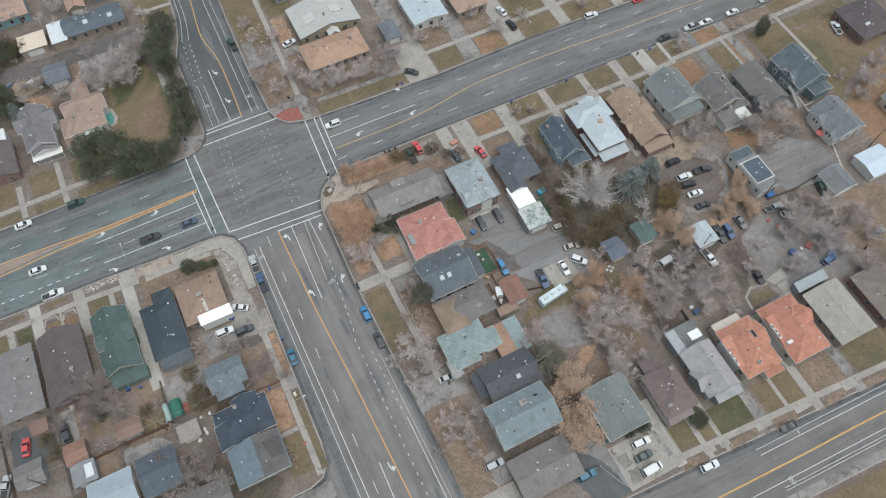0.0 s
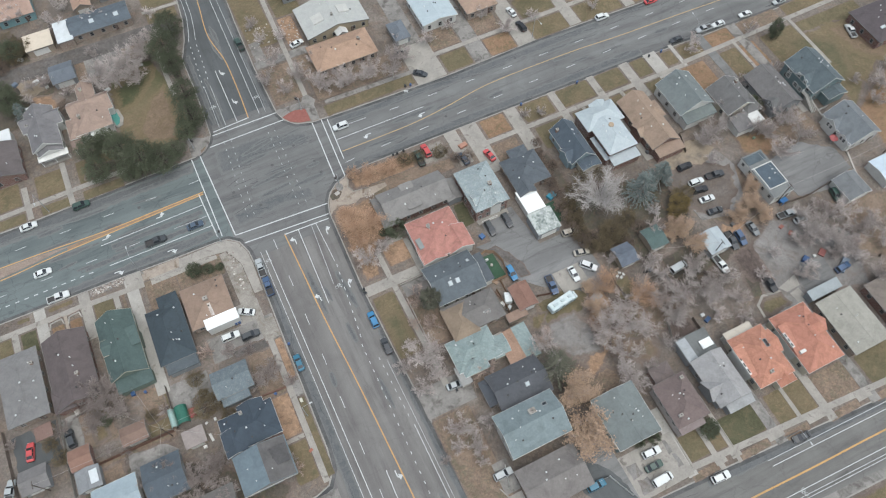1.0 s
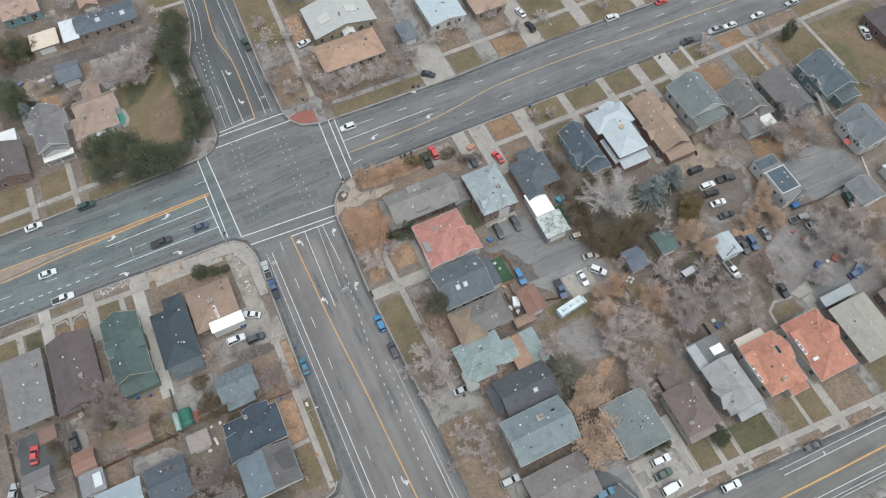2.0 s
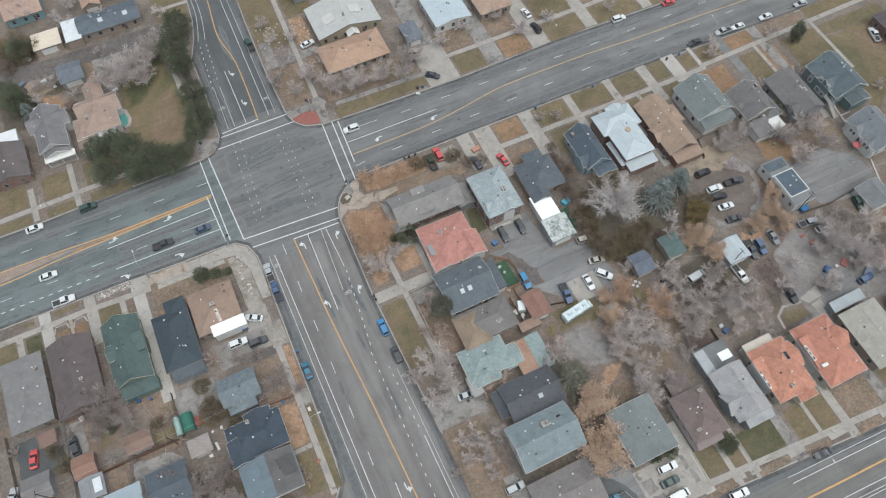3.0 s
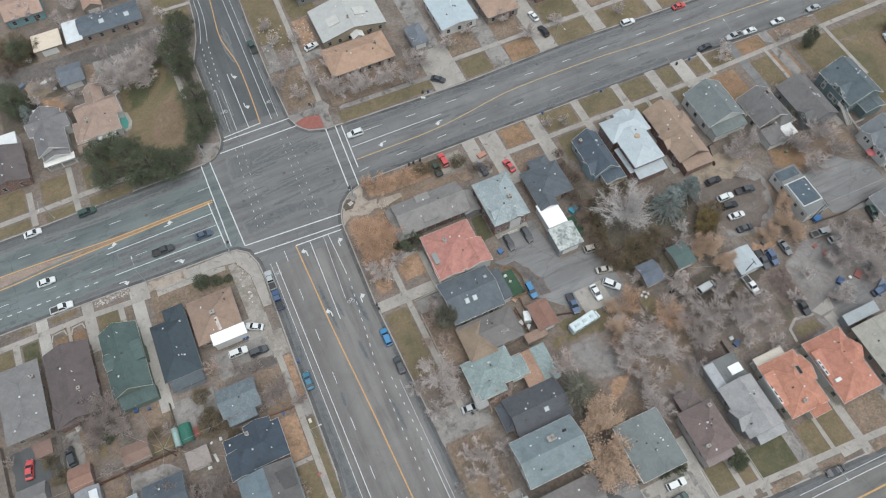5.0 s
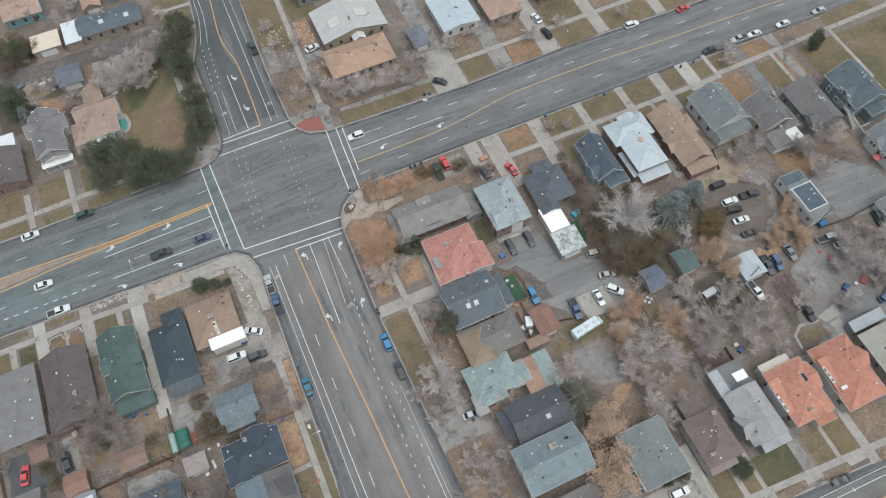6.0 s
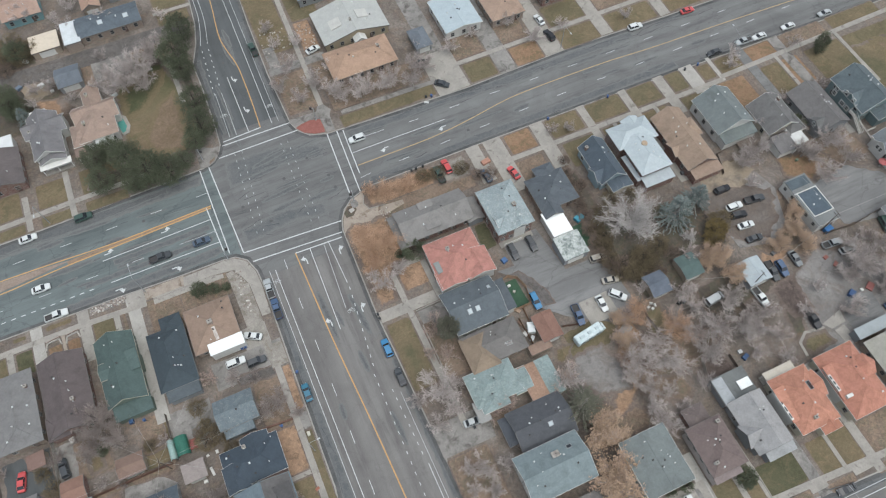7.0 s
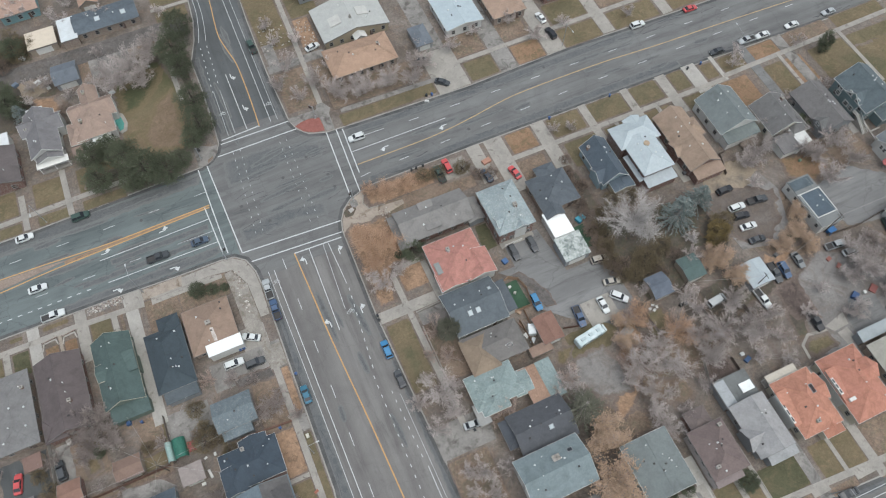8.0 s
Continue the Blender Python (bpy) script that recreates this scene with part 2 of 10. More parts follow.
LAWN_BROWN = soil("brown_lawn", (rgb(124, 100, 74), rgb(136, 110, 84), rgb(118, 98, 66), rgb(142, 112, 86)), 0.14, (0.86, 1.12), 0.5, None, rgb(122, 104, 68))
LAWN_GREEN = soil("green_lawn", (rgb(80, 81, 50), rgb(96, 93, 60), rgb(108, 97, 64), rgb(76, 77, 48)), 0.12, (0.84, 1.14))
LITTER = soil("fallen_leaves", (rgb(152, 112, 78), rgb(176, 133, 96), rgb(126, 99, 72), rgb(184, 138, 92)), 0.2, (0.76, 1.22))
LITTER_DULL = soil("old_leaves", (rgb(121, 98, 79), rgb(145, 119, 98), rgb(113, 104, 80), rgb(152, 120, 92)), 0.14, (0.7, 1.26))
PALE_GRAVEL = soil("pale_gravel", (rgb(140, 132, 122), rgb(162, 154, 143), rgb(132, 118, 104), rgb(168, 160, 150)), 0.15, (0.84, 1.12))
MUD = soil("muddy_lane", (rgb(92, 87, 84), rgb(122, 114, 111), rgb(104, 94, 86), rgb(86, 82, 78)), 0.12)
MUD_BROWN = soil("brown_mud", (rgb(104, 92, 85), rgb(122, 110, 103), rgb(114, 98, 86), rgb(98, 88, 82)), 0.15, (0.84, 1.14))
DAMP_MUD = soil("damp_mud", (rgb(92, 76, 70), rgb(112, 95, 88), rgb(84, 70, 64), rgb(122, 102, 92)), 0.15)
GRAVEL = soil("grey_gravel", (rgb(124, 118, 115), rgb(148, 143, 140), rgb(124, 110, 101), rgb(112, 106, 103)), 0.08, (0.84, 1.14))
OLD_TARMAC = soil("darkened_asphalt", (rgb(99, 101, 103), rgb(109, 110, 111), rgb(92, 95, 97), rgb(113, 114, 114)), 0.2, (0.92, 1.07), 0.1, None, rgb(116, 116, 116))
TURF = surface("artificial_turf", rgb(52, 86, 66), rgb(66, 100, 76), 0.5, 5.0, 0.95, 0.3, grain=(0.85, 1.12))
PAINT_WHITE = surface("road_paint_white", rgb(190, 192, 194), rgb(214, 216, 216), 0.8, 4.0, 0.8, 0.1, grain=(0.84, 1.05))
PAINT_FADED = surface("road_paint_faded", rgb(168, 170, 172), rgb(206, 208, 208), 0.6, 3.0, 0.85, 0.1, grain=(0.78, 1.08))
PAINT_YELLOW = surface("road_paint_yellow", rgb(198, 142, 40), rgb(214, 158, 56), 0.6, 4.0, 0.8, 0.1, grain=(0.86, 1.08))
RED_PAVING = surface("red_paving", rgb(150, 78, 66), rgb(172, 94, 80), 0.8, 5.0, 0.9, 0.3, grain=(0.8, 1.15))
TRIM_DULL = plain("dull_trim", rgb(128, 124, 120), 0.7)
GUTTER = surface("dirty_gutter", rgb(74, 75, 77), rgb(108, 107, 106), 0.22, 2.5, 0.92, 0.15, grain=(0.78, 1.12))
TRIM_WHITE = plain("white_trim", rgb(214, 212, 206), 0.6)
WOOD_FENCE = surface("weathered_boards", rgb(112, 96, 86), rgb(142, 124, 110), 0.6, 5.0, 0.9, 0.3, grain=(0.8, 1.15), vary=0.15)
WOOD_NEW = surface("new_boards", rgb(168, 126, 90), rgb(190, 148, 108), 0.6, 5.0, 0.85, 0.3, grain=(0.85, 1.1), vary=0.12)
STEEL = plain("galvanised_steel", rgb(160, 162, 164), 0.5, 0.25)
POLE_WOOD = surface("pole_wood", rgb(78, 66, 58), rgb(104, 90, 80), 0.8, 6.0, 0.9, 0.3)
BARK_DARK = surface("dark_bark", rgb(70, 62, 54), rgb(92, 82, 72), 1.2, 8.0, 0.95, 0.4)
BARK = surface("grey_bark", rgb(150, 138, 131), rgb(190, 177, 169), 1.2, 8.0, 0.95, 0.4)
TWIG_MAUVE = surface("mauve_twigs", rgb(176, 157, 151), rgb(214, 198, 192), 0.2, 3.0, 0.95, 0.1, vary=0.16)
TWIG_BROWN = surface("brown_twigs", rgb(148, 130, 123), rgb(182, 164, 156), 0.2, 3.0, 0.95, 0.1, vary=0.16)
BARK_BROWN = surface("brown_bark", rgb(124, 110, 103), rgb(158, 144, 136), 1.2, 8.0, 0.95, 0.4)
TWIG_PALE = surface("pale_twigs", rgb(184, 174, 170), rgb(210, 200, 196), 0.3, 3.0, 0.95, 0.1, vary=0.08)
TWIG_RUST = surface("rust_twigs", rgb(178, 146, 130), rgb(208, 176, 159), 0.25, 3.0, 0.95, 0.1, vary=0.12)
TWIG_ORANGE = surface("orange_twigs", rgb(186, 140, 106), rgb(208, 164, 126), 0.25, 3.0, 0.95, 0.1, vary=0.06)
LEAF_TAN = surface("tan_leaves", rgb(176, 138, 106), rgb(208, 168, 130), 0.6, 4.0, 0.9, 0.1, vary=0.08)
NEEDLE_DARK = surface("dark_needles", rgb(74, 84, 58), rgb(110, 117, 85), 0.3, 2.0, 0.9, 0.1, vary=0.14)
THICKET = surface("rusty_thicket", rgb(112, 92, 78), rgb(148, 122, 104), 0.4, 3.0, 0.95, 0.1, vary=0.15)
NEEDLE_GOLD = surface("golden_foliage", rgb(122, 100, 38), rgb(156, 128, 58), 0.6, 4.0, 0.9, 0.1)
LEAF_ORANGE = surface("orange_leaves", rgb(186, 134, 92), rgb(212, 160, 114), 0.5, 3.0, 0.9, 0.1, vary=0.08)
PAINT_YELLOW_WORN = surface("road_paint_yellow_worn", rgb(176, 146, 92), rgb(204, 164, 92), 0.5, 3.0, 0.85, 0.1, grain=(0.8, 1.08))
NEEDLE_BLUE = surface("blue_needles", rgb(104, 116, 114), rgb(138, 148, 144), 0.6, 4.0, 0.9, 0.1, vary=0.1)
NEEDLE_OLIVE = surface("olive_needles", rgb(104, 90, 62), rgb(140, 118, 80), 0.6, 4.0, 0.9, 0.1, vary=0.12)
NEEDLE_GREY = surface("greygreen_needles", rgb(92, 94, 76), rgb(124, 122, 100), 0.6, 4.0, 0.9, 0.1, vary=0.1)
TYRE = plain("tyre_rubber", (0.02, 0.02, 0.021, 1), 0.85)
RIM = plain("wheel_rim", rgb(150, 152, 155), 0.35, 0.7)
CAR_GLASS = pane_glass("car_glass")
GLASS = pane_glass()
LAMP_CLEAR = plain("headlight_lens", rgb(215, 218, 220), 0.15)
LAMP_RED = plain("tail_light_lens", rgb(140, 30, 28), 0.2)


# ---- mesh helpers ----
def mesh_of(name, bm, material):
    data = bpy.data.meshes.new(name)
    bmesh.ops.recalc_face_normals(bm, faces=bm.faces)
    bm.to_mesh(data)
    bm.free()
    data.materials.append(material)
    return data


def raw_mesh(name, verts, faces, material):
    data = bpy.data.meshes.new(name)
    data.from_pydata(verts, [], faces)
    data.materials.append(material)
    data.update()
    return data


def part(name, bm, material, parent, label=""):
    ob = new(name, mesh_of(name, bm, material))
    ob.parent = parent
    return tagged(ob, label)


def piece(name, data, parent, m=None, label=""):
    """A part on mesh data that others share."""
    ob = new(name, data)
    ob.parent = parent
    if m is not None:
        ob.matrix_basis = m
    return tagged(ob, label)


def thing(name, x, y, z=0.0, rz=0.0, label="", category="", group=""):
    ob = new(name)
    ob.empty_display_size = 0.3
    ob.matrix_basis = pose(x, y, z, 0, 0, rz)
    return tagged(ob, label, category, group)


def add_box(bm, x0, y0, z0, x1, y1, z1, taper=0.0):
    v = [bm.verts.new(p) for p in ((x0, y0, z0), (x1, y0, z0), (x1, y1, z0), (x0, y1, z0),
                                   (x0 + taper, y0 + taper, z1), (x1 - taper, y0 + taper, z1), (x1 - taper, y1 - taper, z1), (x0 + taper, y1 - taper, z1))]
    for f in ((3, 2, 1, 0), (4, 5, 6, 7), (0, 1, 5, 4), (1, 2, 6, 5), (2, 3, 7, 6), (3, 0, 4, 7)):
        bm.faces.new([v[i] for i in f])
    return v


def box(x0, y0, z0, x1, y1, z1, taper=0.0):
    bm = bmesh.new()
    add_box(bm, x0, y0, z0, x1, y1, z1, taper)
    return bm


def add_rod(bm, a, b, r0, r1=None, sides=6):
    """A tapered round bar between two points."""
    a, b = Vector(a), Vector(b)
    r1 = r0 if r1 is None else r1
    turn = (b - a).to_track_quat("Z", "Y")
    rings = []
    for p, r in ((a, r0), (b, r1)):
        rings.append([bm.verts.new(p + turn @ Vector((r * math.cos(2 * math.pi * k / sides), r * math.sin(2 * math.pi * k / sides), 0))) for k in range(sides)])
    for k in range(sides):
        bm.faces.new((rings[0][k], rings[0][(k + 1) % sides], rings[1][(k + 1) % sides], rings[1][k]))
    bm.faces.new(rings[0][::-1])
    bm.faces.new(rings[1])


def rod(a, b, r0, r1=None, sides=6):
    bm = bmesh.new()
    add_rod(bm, a, b, r0, r1, sides)
    return bm


def prism(points, z0, z1):
    """A flat outline given a thickness."""
    bm = bmesh.new()
    low = [bm.verts.new((x, y, z0)) for x, y in points]
    top = [bm.verts.new((x, y, z1)) for x, y in points]
    bm.faces.new(top)
    bm.faces.new(low[::-1])
    for k in range(len(points)):
        j = (k + 1) % len(points)
        bm.faces.new((low[k], low[j], top[j], top[k]))
    return bm


def rounded(x0, y0, x1, y1, r, n=5):
    pts = []
    for cx, cy, a in ((x1 - r, y1 - r, 0), (x0 + r, y1 - r, 90), (x0 + r, y0 + r, 180), (x1 - r, y0 + r, 270)):
        for k in range(n + 1):
            t = radians(a + 90 * k / n)
            pts.append((cx + r * math.cos(t), cy + r * math.sin(t)))
    return pts


def setting(name, bm, material, label, category):
    return tagged(new(name, mesh_of(name, bm, material)), label, category, kind="structure")


def ragged(points, step=1.2, amount=0.18):
    """An outline with its edges broken up a little, as turf and earth have them."""
    out = []
    for k, (x, y) in enumerate(points):
        x2, y2 = points[(k + 1) % len(points)]
        n = max(1, int(math.hypot(x2 - x, y2 - y) / step))
        for i in range(n):
            t = i / n
            out.append((x + (x2 - x) * t + random.uniform(-amount, amount), y + (y2 - y) * t + random.uniform(-amount, amount)))
    return out


# ---- ground, roads and blocks ----
BLOCK, LAWN_Z, LEAF_Z, DRIVE_Z, WALK_Z, PATH_Z = 0.13, 0.15, 0.17, 0.19, 0.22, 0.25
LAYER = [0]
setting("ground", box(-1500, -1500, -0.6, 1900, 1500, -0.3), EARTH, "brown winter ground reaching to the horizon", "ground")
setting("road", box(-13, -4, -0.3, 1900, 44, 0.0), ASPHALT, "worn grey asphalt of the wide main road", "road")
setting("road", box(-1500, -4, -0.3, -13, 44, 0.0), ASPHALT_WEST, "worn blue-grey asphalt of the road west of the junction", "road")
setting("road", box(-15, -1500, -0.3, 19, -4, 0.0), ASPHALT_NEW, "grey asphalt of the street south of the junction", "road")
setting("road", box(-14, 44, -0.3, 19, 1500, 0.0), ASPHALT_DARK, "darker asphalt of the street north of the junction", "road")
setting("road", prism(((19, -96), (19, -128), (1500, -180), (1500, -150)), -0.3, 0.0), ASPHALT_WARM, "grey asphalt of the parallel road", "road")


def block(points, label):
    """A raised city block with its kerb stones along the edge."""
    setting("ground", prism(points, -0.2, BLOCK), EARTH, label, "ground")
    bm = bmesh.new()
    n = len(points)
    ring = []
    for k in range(n):
        a, p, b = Vector(points[k - 1]), Vector(points[k]), Vector(points[(k + 1) % n])
        d1, d2 = (p - a).normalized(), (b - p).normalized()
        side = Vector((-d1.y, d1.x)) + Vector((-d2.y, d2.x))
        side = side.normalized() / max(0.5, side.length / 2)
        ring.append([bm.verts.new((*(p + side * o), z)) for o, z in ((-0.12, -0.01), (-0.12, BLOCK + 0.006), (0.22, BLOCK + 0.012), (0.22, BLOCK - 0.1))])
    for k in range(n):
        for i in range(3):
            bm.faces.new((ring[k][i], ring[(k + 1) % n][i], ring[(k + 1) % n][i + 1], ring[k][i + 1]))
    setting("kerb", bm, KERB, "worn grey concrete kerb along the road", "kerb")
    # the gutter pan at its foot
    bm = bmesh.new()
    gut = []
    for k in range(n):
        a, p, b = Vector(points[k - 1]), Vector(points[k]), Vector(points[(k + 1) % n])
        d1, d2 = (p - a).normalized(), (b - p).normalized()
        side = Vector((-d1.y, d1.x)) + Vector((-d2.y, d2.x))
        side = side.normalized() / max(0.5, side.length / 2)
        gut.append([bm.verts.new((*(p + side * o), 0.004)) for o in (-1.0, -0.12)])
    for k in range(n):
        bm.faces.new((gut[k][0], gut[(k + 1) % n][0], gut[(k + 1) % n][1], gut[k][1]))
    setting("gutter", bm, GUTTER, "dark dirty gutter at the foot of the kerb", "gutter")


block([(13.6, -3), (13.7, 0.5), (14.6, 3.6), (16.3, 6.4), (19.0, 8.6), (22.4, 9.8), (26.9, 10.6), (60, 10.7), (127, 9.9), (190, 8.2), (900, -20),
       (900, -140), (122, -108.6), (64, -104.6), (24, -102.4), (18.5, -99.5), (15.6, -94), (14.4, -70), (13.5, -42), (13.0, -25)][::-1], "brown raised ground of the block with many bare trees")
block([(-1400, 6.6), (-74, 6.4), (-45, 6.0), (-30, 5.4), (-18, 5.2), (-14.6, 4.7), (-12.0, 2.6), (-10.6, -1.5), (-10.3, -6), (-10.6, -30), (-10.8, -60), (-11.4, -65), (-13.5, -68), (-17, -69), (-1400, -69)][::-1],
      "brown raised ground of the block of narrow houses")
block([(-1400, -75), (-19, -75), (-14, -77), (-11.4, -81), (-11, -86), (-11, -1400), (-1400, -1400)][::-1], "brown raised ground beyond the side lane")
block([(-1400, 33.6), (-60, 33.8), (-14.8, 35.0), (-12.0, 36.3), (-9.6, 38.3), (-8.3, 41.0), (-7.8, 49), (-7.5, 62), (-7.6, 73), (-4.6, 81), (-2.8, 89), (-1.8, 100), (-1.5, 1400), (-1400, 1400)],
      "brown raised ground of the block with the big lawn")
block([(14.5, 1400), (14, 110), (12.4, 82), (11.8, 60), (12.2, 40), (13.4, 36.4), (15.9, 33.6), (20.6, 32.0), (31, 31.5), (65, 30.5), (99, 31.5), (136, 30.4), (1800, 0), (1800, 1400)], "brown raised ground along the north side of the road")
block([(21, -120.6), (86.7, -122.6), (130, -124.6), (1500, -178), (1500, -1400), (14, -1400), (14, -126)], "brown raised ground south of the parallel road")


def soft_sheet(points, low, top, wide, rough_edge):
    """A sheet with a ragged edge and a soft rim: its outer ring carries 1 in the colour layer "rim", the rest 0."""
    n = len(points)
    turn = sum(points[k - 1][0] * points[k][1] - points[k][0] * points[k - 1][1] for k in range(n))
    outer, inner = [], []
    for k in range(n):
        a, p, b = Vector(points[k - 1]), Vector(points[k]), Vector(points[(k + 1) % n])
        d1, d2 = (p - a).normalized(), (b - p).normalized()
        side = Vector((-d1.y, d1.x)) + Vector((-d2.y, d2.x))
        inner.append(p + side.normalized() / max(0.6, side.length / 2) * (wide if turn > 0 else -wide))
    # where the sheet is too narrow for its rim, the rim shrinks
    for k in range(n):
        for i in range(n):
            if i in (k, (k - 1) % n):
                continue
            a, b = Vector(points[i]), Vector(points[(i + 1) % n])
            f = max(0.0, min(1.0, (inner[k] - a).dot(b - a) / max(1e-6, (b - a).length_squared)))
            if (inner[k] - a.lerp(b, f)).length < 0.6 * wide or (inner[(k + 1) % n] - inner[k]).dot(Vector(points[(k + 1) % n]) - Vector(points[k])) <= 0:
                if wide < 0.12:
                    return prism(ragged(points, 1.1, rough_edge), low, top)
                return soft_sheet(points, low, top, wide * 0.6, rough_edge)
    bm = bmesh.new()
    layer = bm.loops.layers.float_color.new("rim")
    rows = []
    for k in range(n):
        p, q, p2, q2 = Vector(points[k]), Vector(points[(k + 1) % n]), inner[k], inner[(k + 1) % n]
        m = max(1, int((q - p).length / 1.1))
        for i in range(m):
            e = p.lerp(q, i / m) + Vector((random.uniform(-rough_edge, rough_edge), random.uniform(-rough_edge, rough_edge)))
            rows.append((bm.verts.new((*e, low)), bm.verts.new((*e, top)), bm.verts.new((*p2.lerp(q2, i / m), top))))
    faces = [bm.faces.new([r[2] for r in rows])]
    for a, b in zip(rows, rows[1:] + rows[:1]):
        faces += [bm.faces.new((a[0], b[0], b[1], a[1])), bm.faces.new((a[1], b[1], b[2], a[2]))]
    edge = {v for r in rows for v in r[:2]}
    for f in faces:
        for loop in f.loops:
            w = 1.0 if loop.vert in edge else 0.0
            loop[layer] = (w, w, w, 1.0)
    return bm


def slab(name, points, top, material, label, category, rough_edge=0.0):
    LAYER[0] = (LAYER[0] + 1) % 19
    top += 0.00105 * LAYER[0]
    if rough_edge >= 0.3:
        return setting(name, soft_sheet(points, BLOCK - 0.05, top, 1.6, rough_edge), material, label, category)
    if rough_edge:
        points = ragged(points, 1.1, rough_edge)
    return setting(name, prism(points, BLOCK - 0.05, top), material, label, category)


def rect(x0, y0, x1, y1):
    return [(x0, y0), (x1, y0), (x1, y1), (x0, y1)]


def lawn(x0, y0, x1, y1, material, label, r=0.8):
    g = 0.45 if min(x1 - x0, y1 - y0) > 2.2 else 0.1
    r = min(r, 0.4 * min(x1 - x0 + 2 * g, y1 - y0 + 2 * g))
    LAYER[0] = (LAYER[0] + 1) % 19
    return setting("lawn", soft_sheet(rounded(x0 - g, y0 - g, x1 + g, y1 + g, r, 3), BLOCK - 0.05, LAWN_Z + 0.00105 * LAYER[0], min(0.6, r * 0.8), 0.1), material, label, "lawn")


def meadow(points, up, material, label):
    """A patch of other grass on a lawn, thinning out over several metres."""
    return setting("lawn", soft_sheet(points, BLOCK - 0.05, LAWN_Z + up, 4.0, 0.6), material, label, "lawn")


def drive(x0, y0, x1, y1, material=CONCRETE, label="grey concrete driveway crossing the pavement"):
    return slab("driveway", [(x0, y0), (x1, y0), (x1, y1), (x0, y1)], DRIVE_Z, material, label, "driveway")


def walkway(x0, y0, x1, y1, label="narrow concrete garden path", material=CONCRETE):
    return slab("garden_path", rect(x0, y0, x1, y1), PATH_Z, material, label, "path")


def pavement(x0, y0, x1, y1, length=1.5, label="row of pale concrete pavement slabs", material=CONCRETE, z=WALK_Z):
    """A pavement of cast slabs with open joints between them, as one strip."""
    bm = bmesh.new()
    n = max(1, int(math.hypot(x1 - x0, y1 - y0) / length))
    a, b = Vector((x0, y0)), Vector((x1, y1))
    along = (b - a) / n
    side = Vector((-along.y, along.x)).normalized() * 0.75
    for k in range(n):
        p, q = a + along * (k + 0.008), a + along * (k + 0.992)
        lift = random.uniform(0, 0.008)
        low = [bm.verts.new((*c, BLOCK - 0.05)) for c in (p - side, q - side, q + side, p + side)]
        top = [bm.verts.new((*c, z + lift)) for c in (p - side, q - side, q + side, p + side)]
        bm.faces.new(top)
        for i in range(4):
            bm.faces.new((low[i], low[(i + 1) % 4], top[(i + 1) % 4], top[i]))
    return setting("pavement", bm, material, label, "pavement")


# pavements
pavement(62, 2.2, 135, 1.6)
pavement(135, 2.6, 230, 4.4)
pavement(27, 37.4, 57, 36.6, label="leaf-strewn concrete pavement along the road", material=CONCRETE_OLD)
pavement(62, 40.0, 220, 40.6)
pavement(22.4, 41.6, 24.2, 100)
pavement(20.6, -8, 21.6, -60)
pavement(-140, 2.2, -55, 2.2)
pavement(-55, 2.1, -38.8, 1.3)
pavement(-100, 38.2, -30, 39.6)
pavement(56, -101.0, 240, -113.6)
pavement(-13.8, -28, -13.6, -67)

# the paved corners of the junction
slab("pavement", [(-37, 4.3), (-18, 4.8), (-15, 4.4), (-12.4, 2.4), (-11.0, -1.5), (-10.7, -6), (-11, -14), (-13.2, -14), (-13.6, -4), (-16, 1.2), (-22, 2.0), (-37, 1.6)], WALK_Z + 0.004, CONCRETE, "wide worn concrete pavement round the corner", "pavement")
slab("pavement", [(-37, 1.5), (-22, 1.9), (-19, 1.3), (-19, 0.2), (-37, 0.2)], WALK_Z, CONCRETE, "tan concrete apron before the house", "pavement")
slab("pavement", [(-16.5, 1.1), (-13.7, -4), (-13.3, -22), (-11, -22), (-11, -28), (-15, -28), (-15.5, -20), (-17.5, -18), (-17.8, -6), (-18.2, 1)], WALK_Z - 0.003, PALE_GRAVEL, "leaf-strewn gravel strip beside the corner house", "gravel")
slab("pavement", [(13.9, -0.6), (14.2, 1.0), (15, 3.4), (16.6, 6.2), (19.2, 8.3), (22.6, 9.4), (22.7, 8.0), (21.5, 5.7), (22.5, 3.6), (27, 3.1), (31.8, 2.7), (31.8, 1.4), (26.5, 0.4), (23.3, 0.9), (21.6, 0.1), (19.7, 0.3), (16.8, 1.2), (15.2, 0.4)], WALK_Z + 0.004, PATH_TAN, "tan concrete corner pavement beneath the signal pole", "pavement")
slab("planting_bed", [(17.5, 6.7), (19.1, 6.6), (19.4, 4.9), (17.9, 3.5), (15.9, 3.5), (15.9, 5.2)], WALK_Z + 0.028, DARK_EARTH, "dark earth bed let into the corner pavement", "planting bed", 0.12)
slab("paving", [(17.2, 5.6), (18.6, 5.9), (18.8, 4.9), (17.6, 4.4)], WALK_Z + 0.054, CONCRETE_LIGHT, "pale slab round the signal pole", "paving")
slab("pavement", [(-15.4, 42.2), (-13.1, 42.0), (-10.6, 40.6), (-8.9, 40.6), (-9.6, 38.0), (-11.2, 36.0), (-13.4, 35.0), (-15.6, 35.2), (-15.4, 38.7)], WALK_Z + 0.004, CONCRETE_OLD, "worn concrete corner pavement under the pines", "pavement")
slab("leaf_litter", [(-12.6, 36.6), (-10.8, 37.5), (-11.2, 36.5), (-12.8, 35.5)], WALK_Z + 0.026, LITTER_DULL, "small leaf-covered bed in the corner pavement", "leaf litter", 0.06)
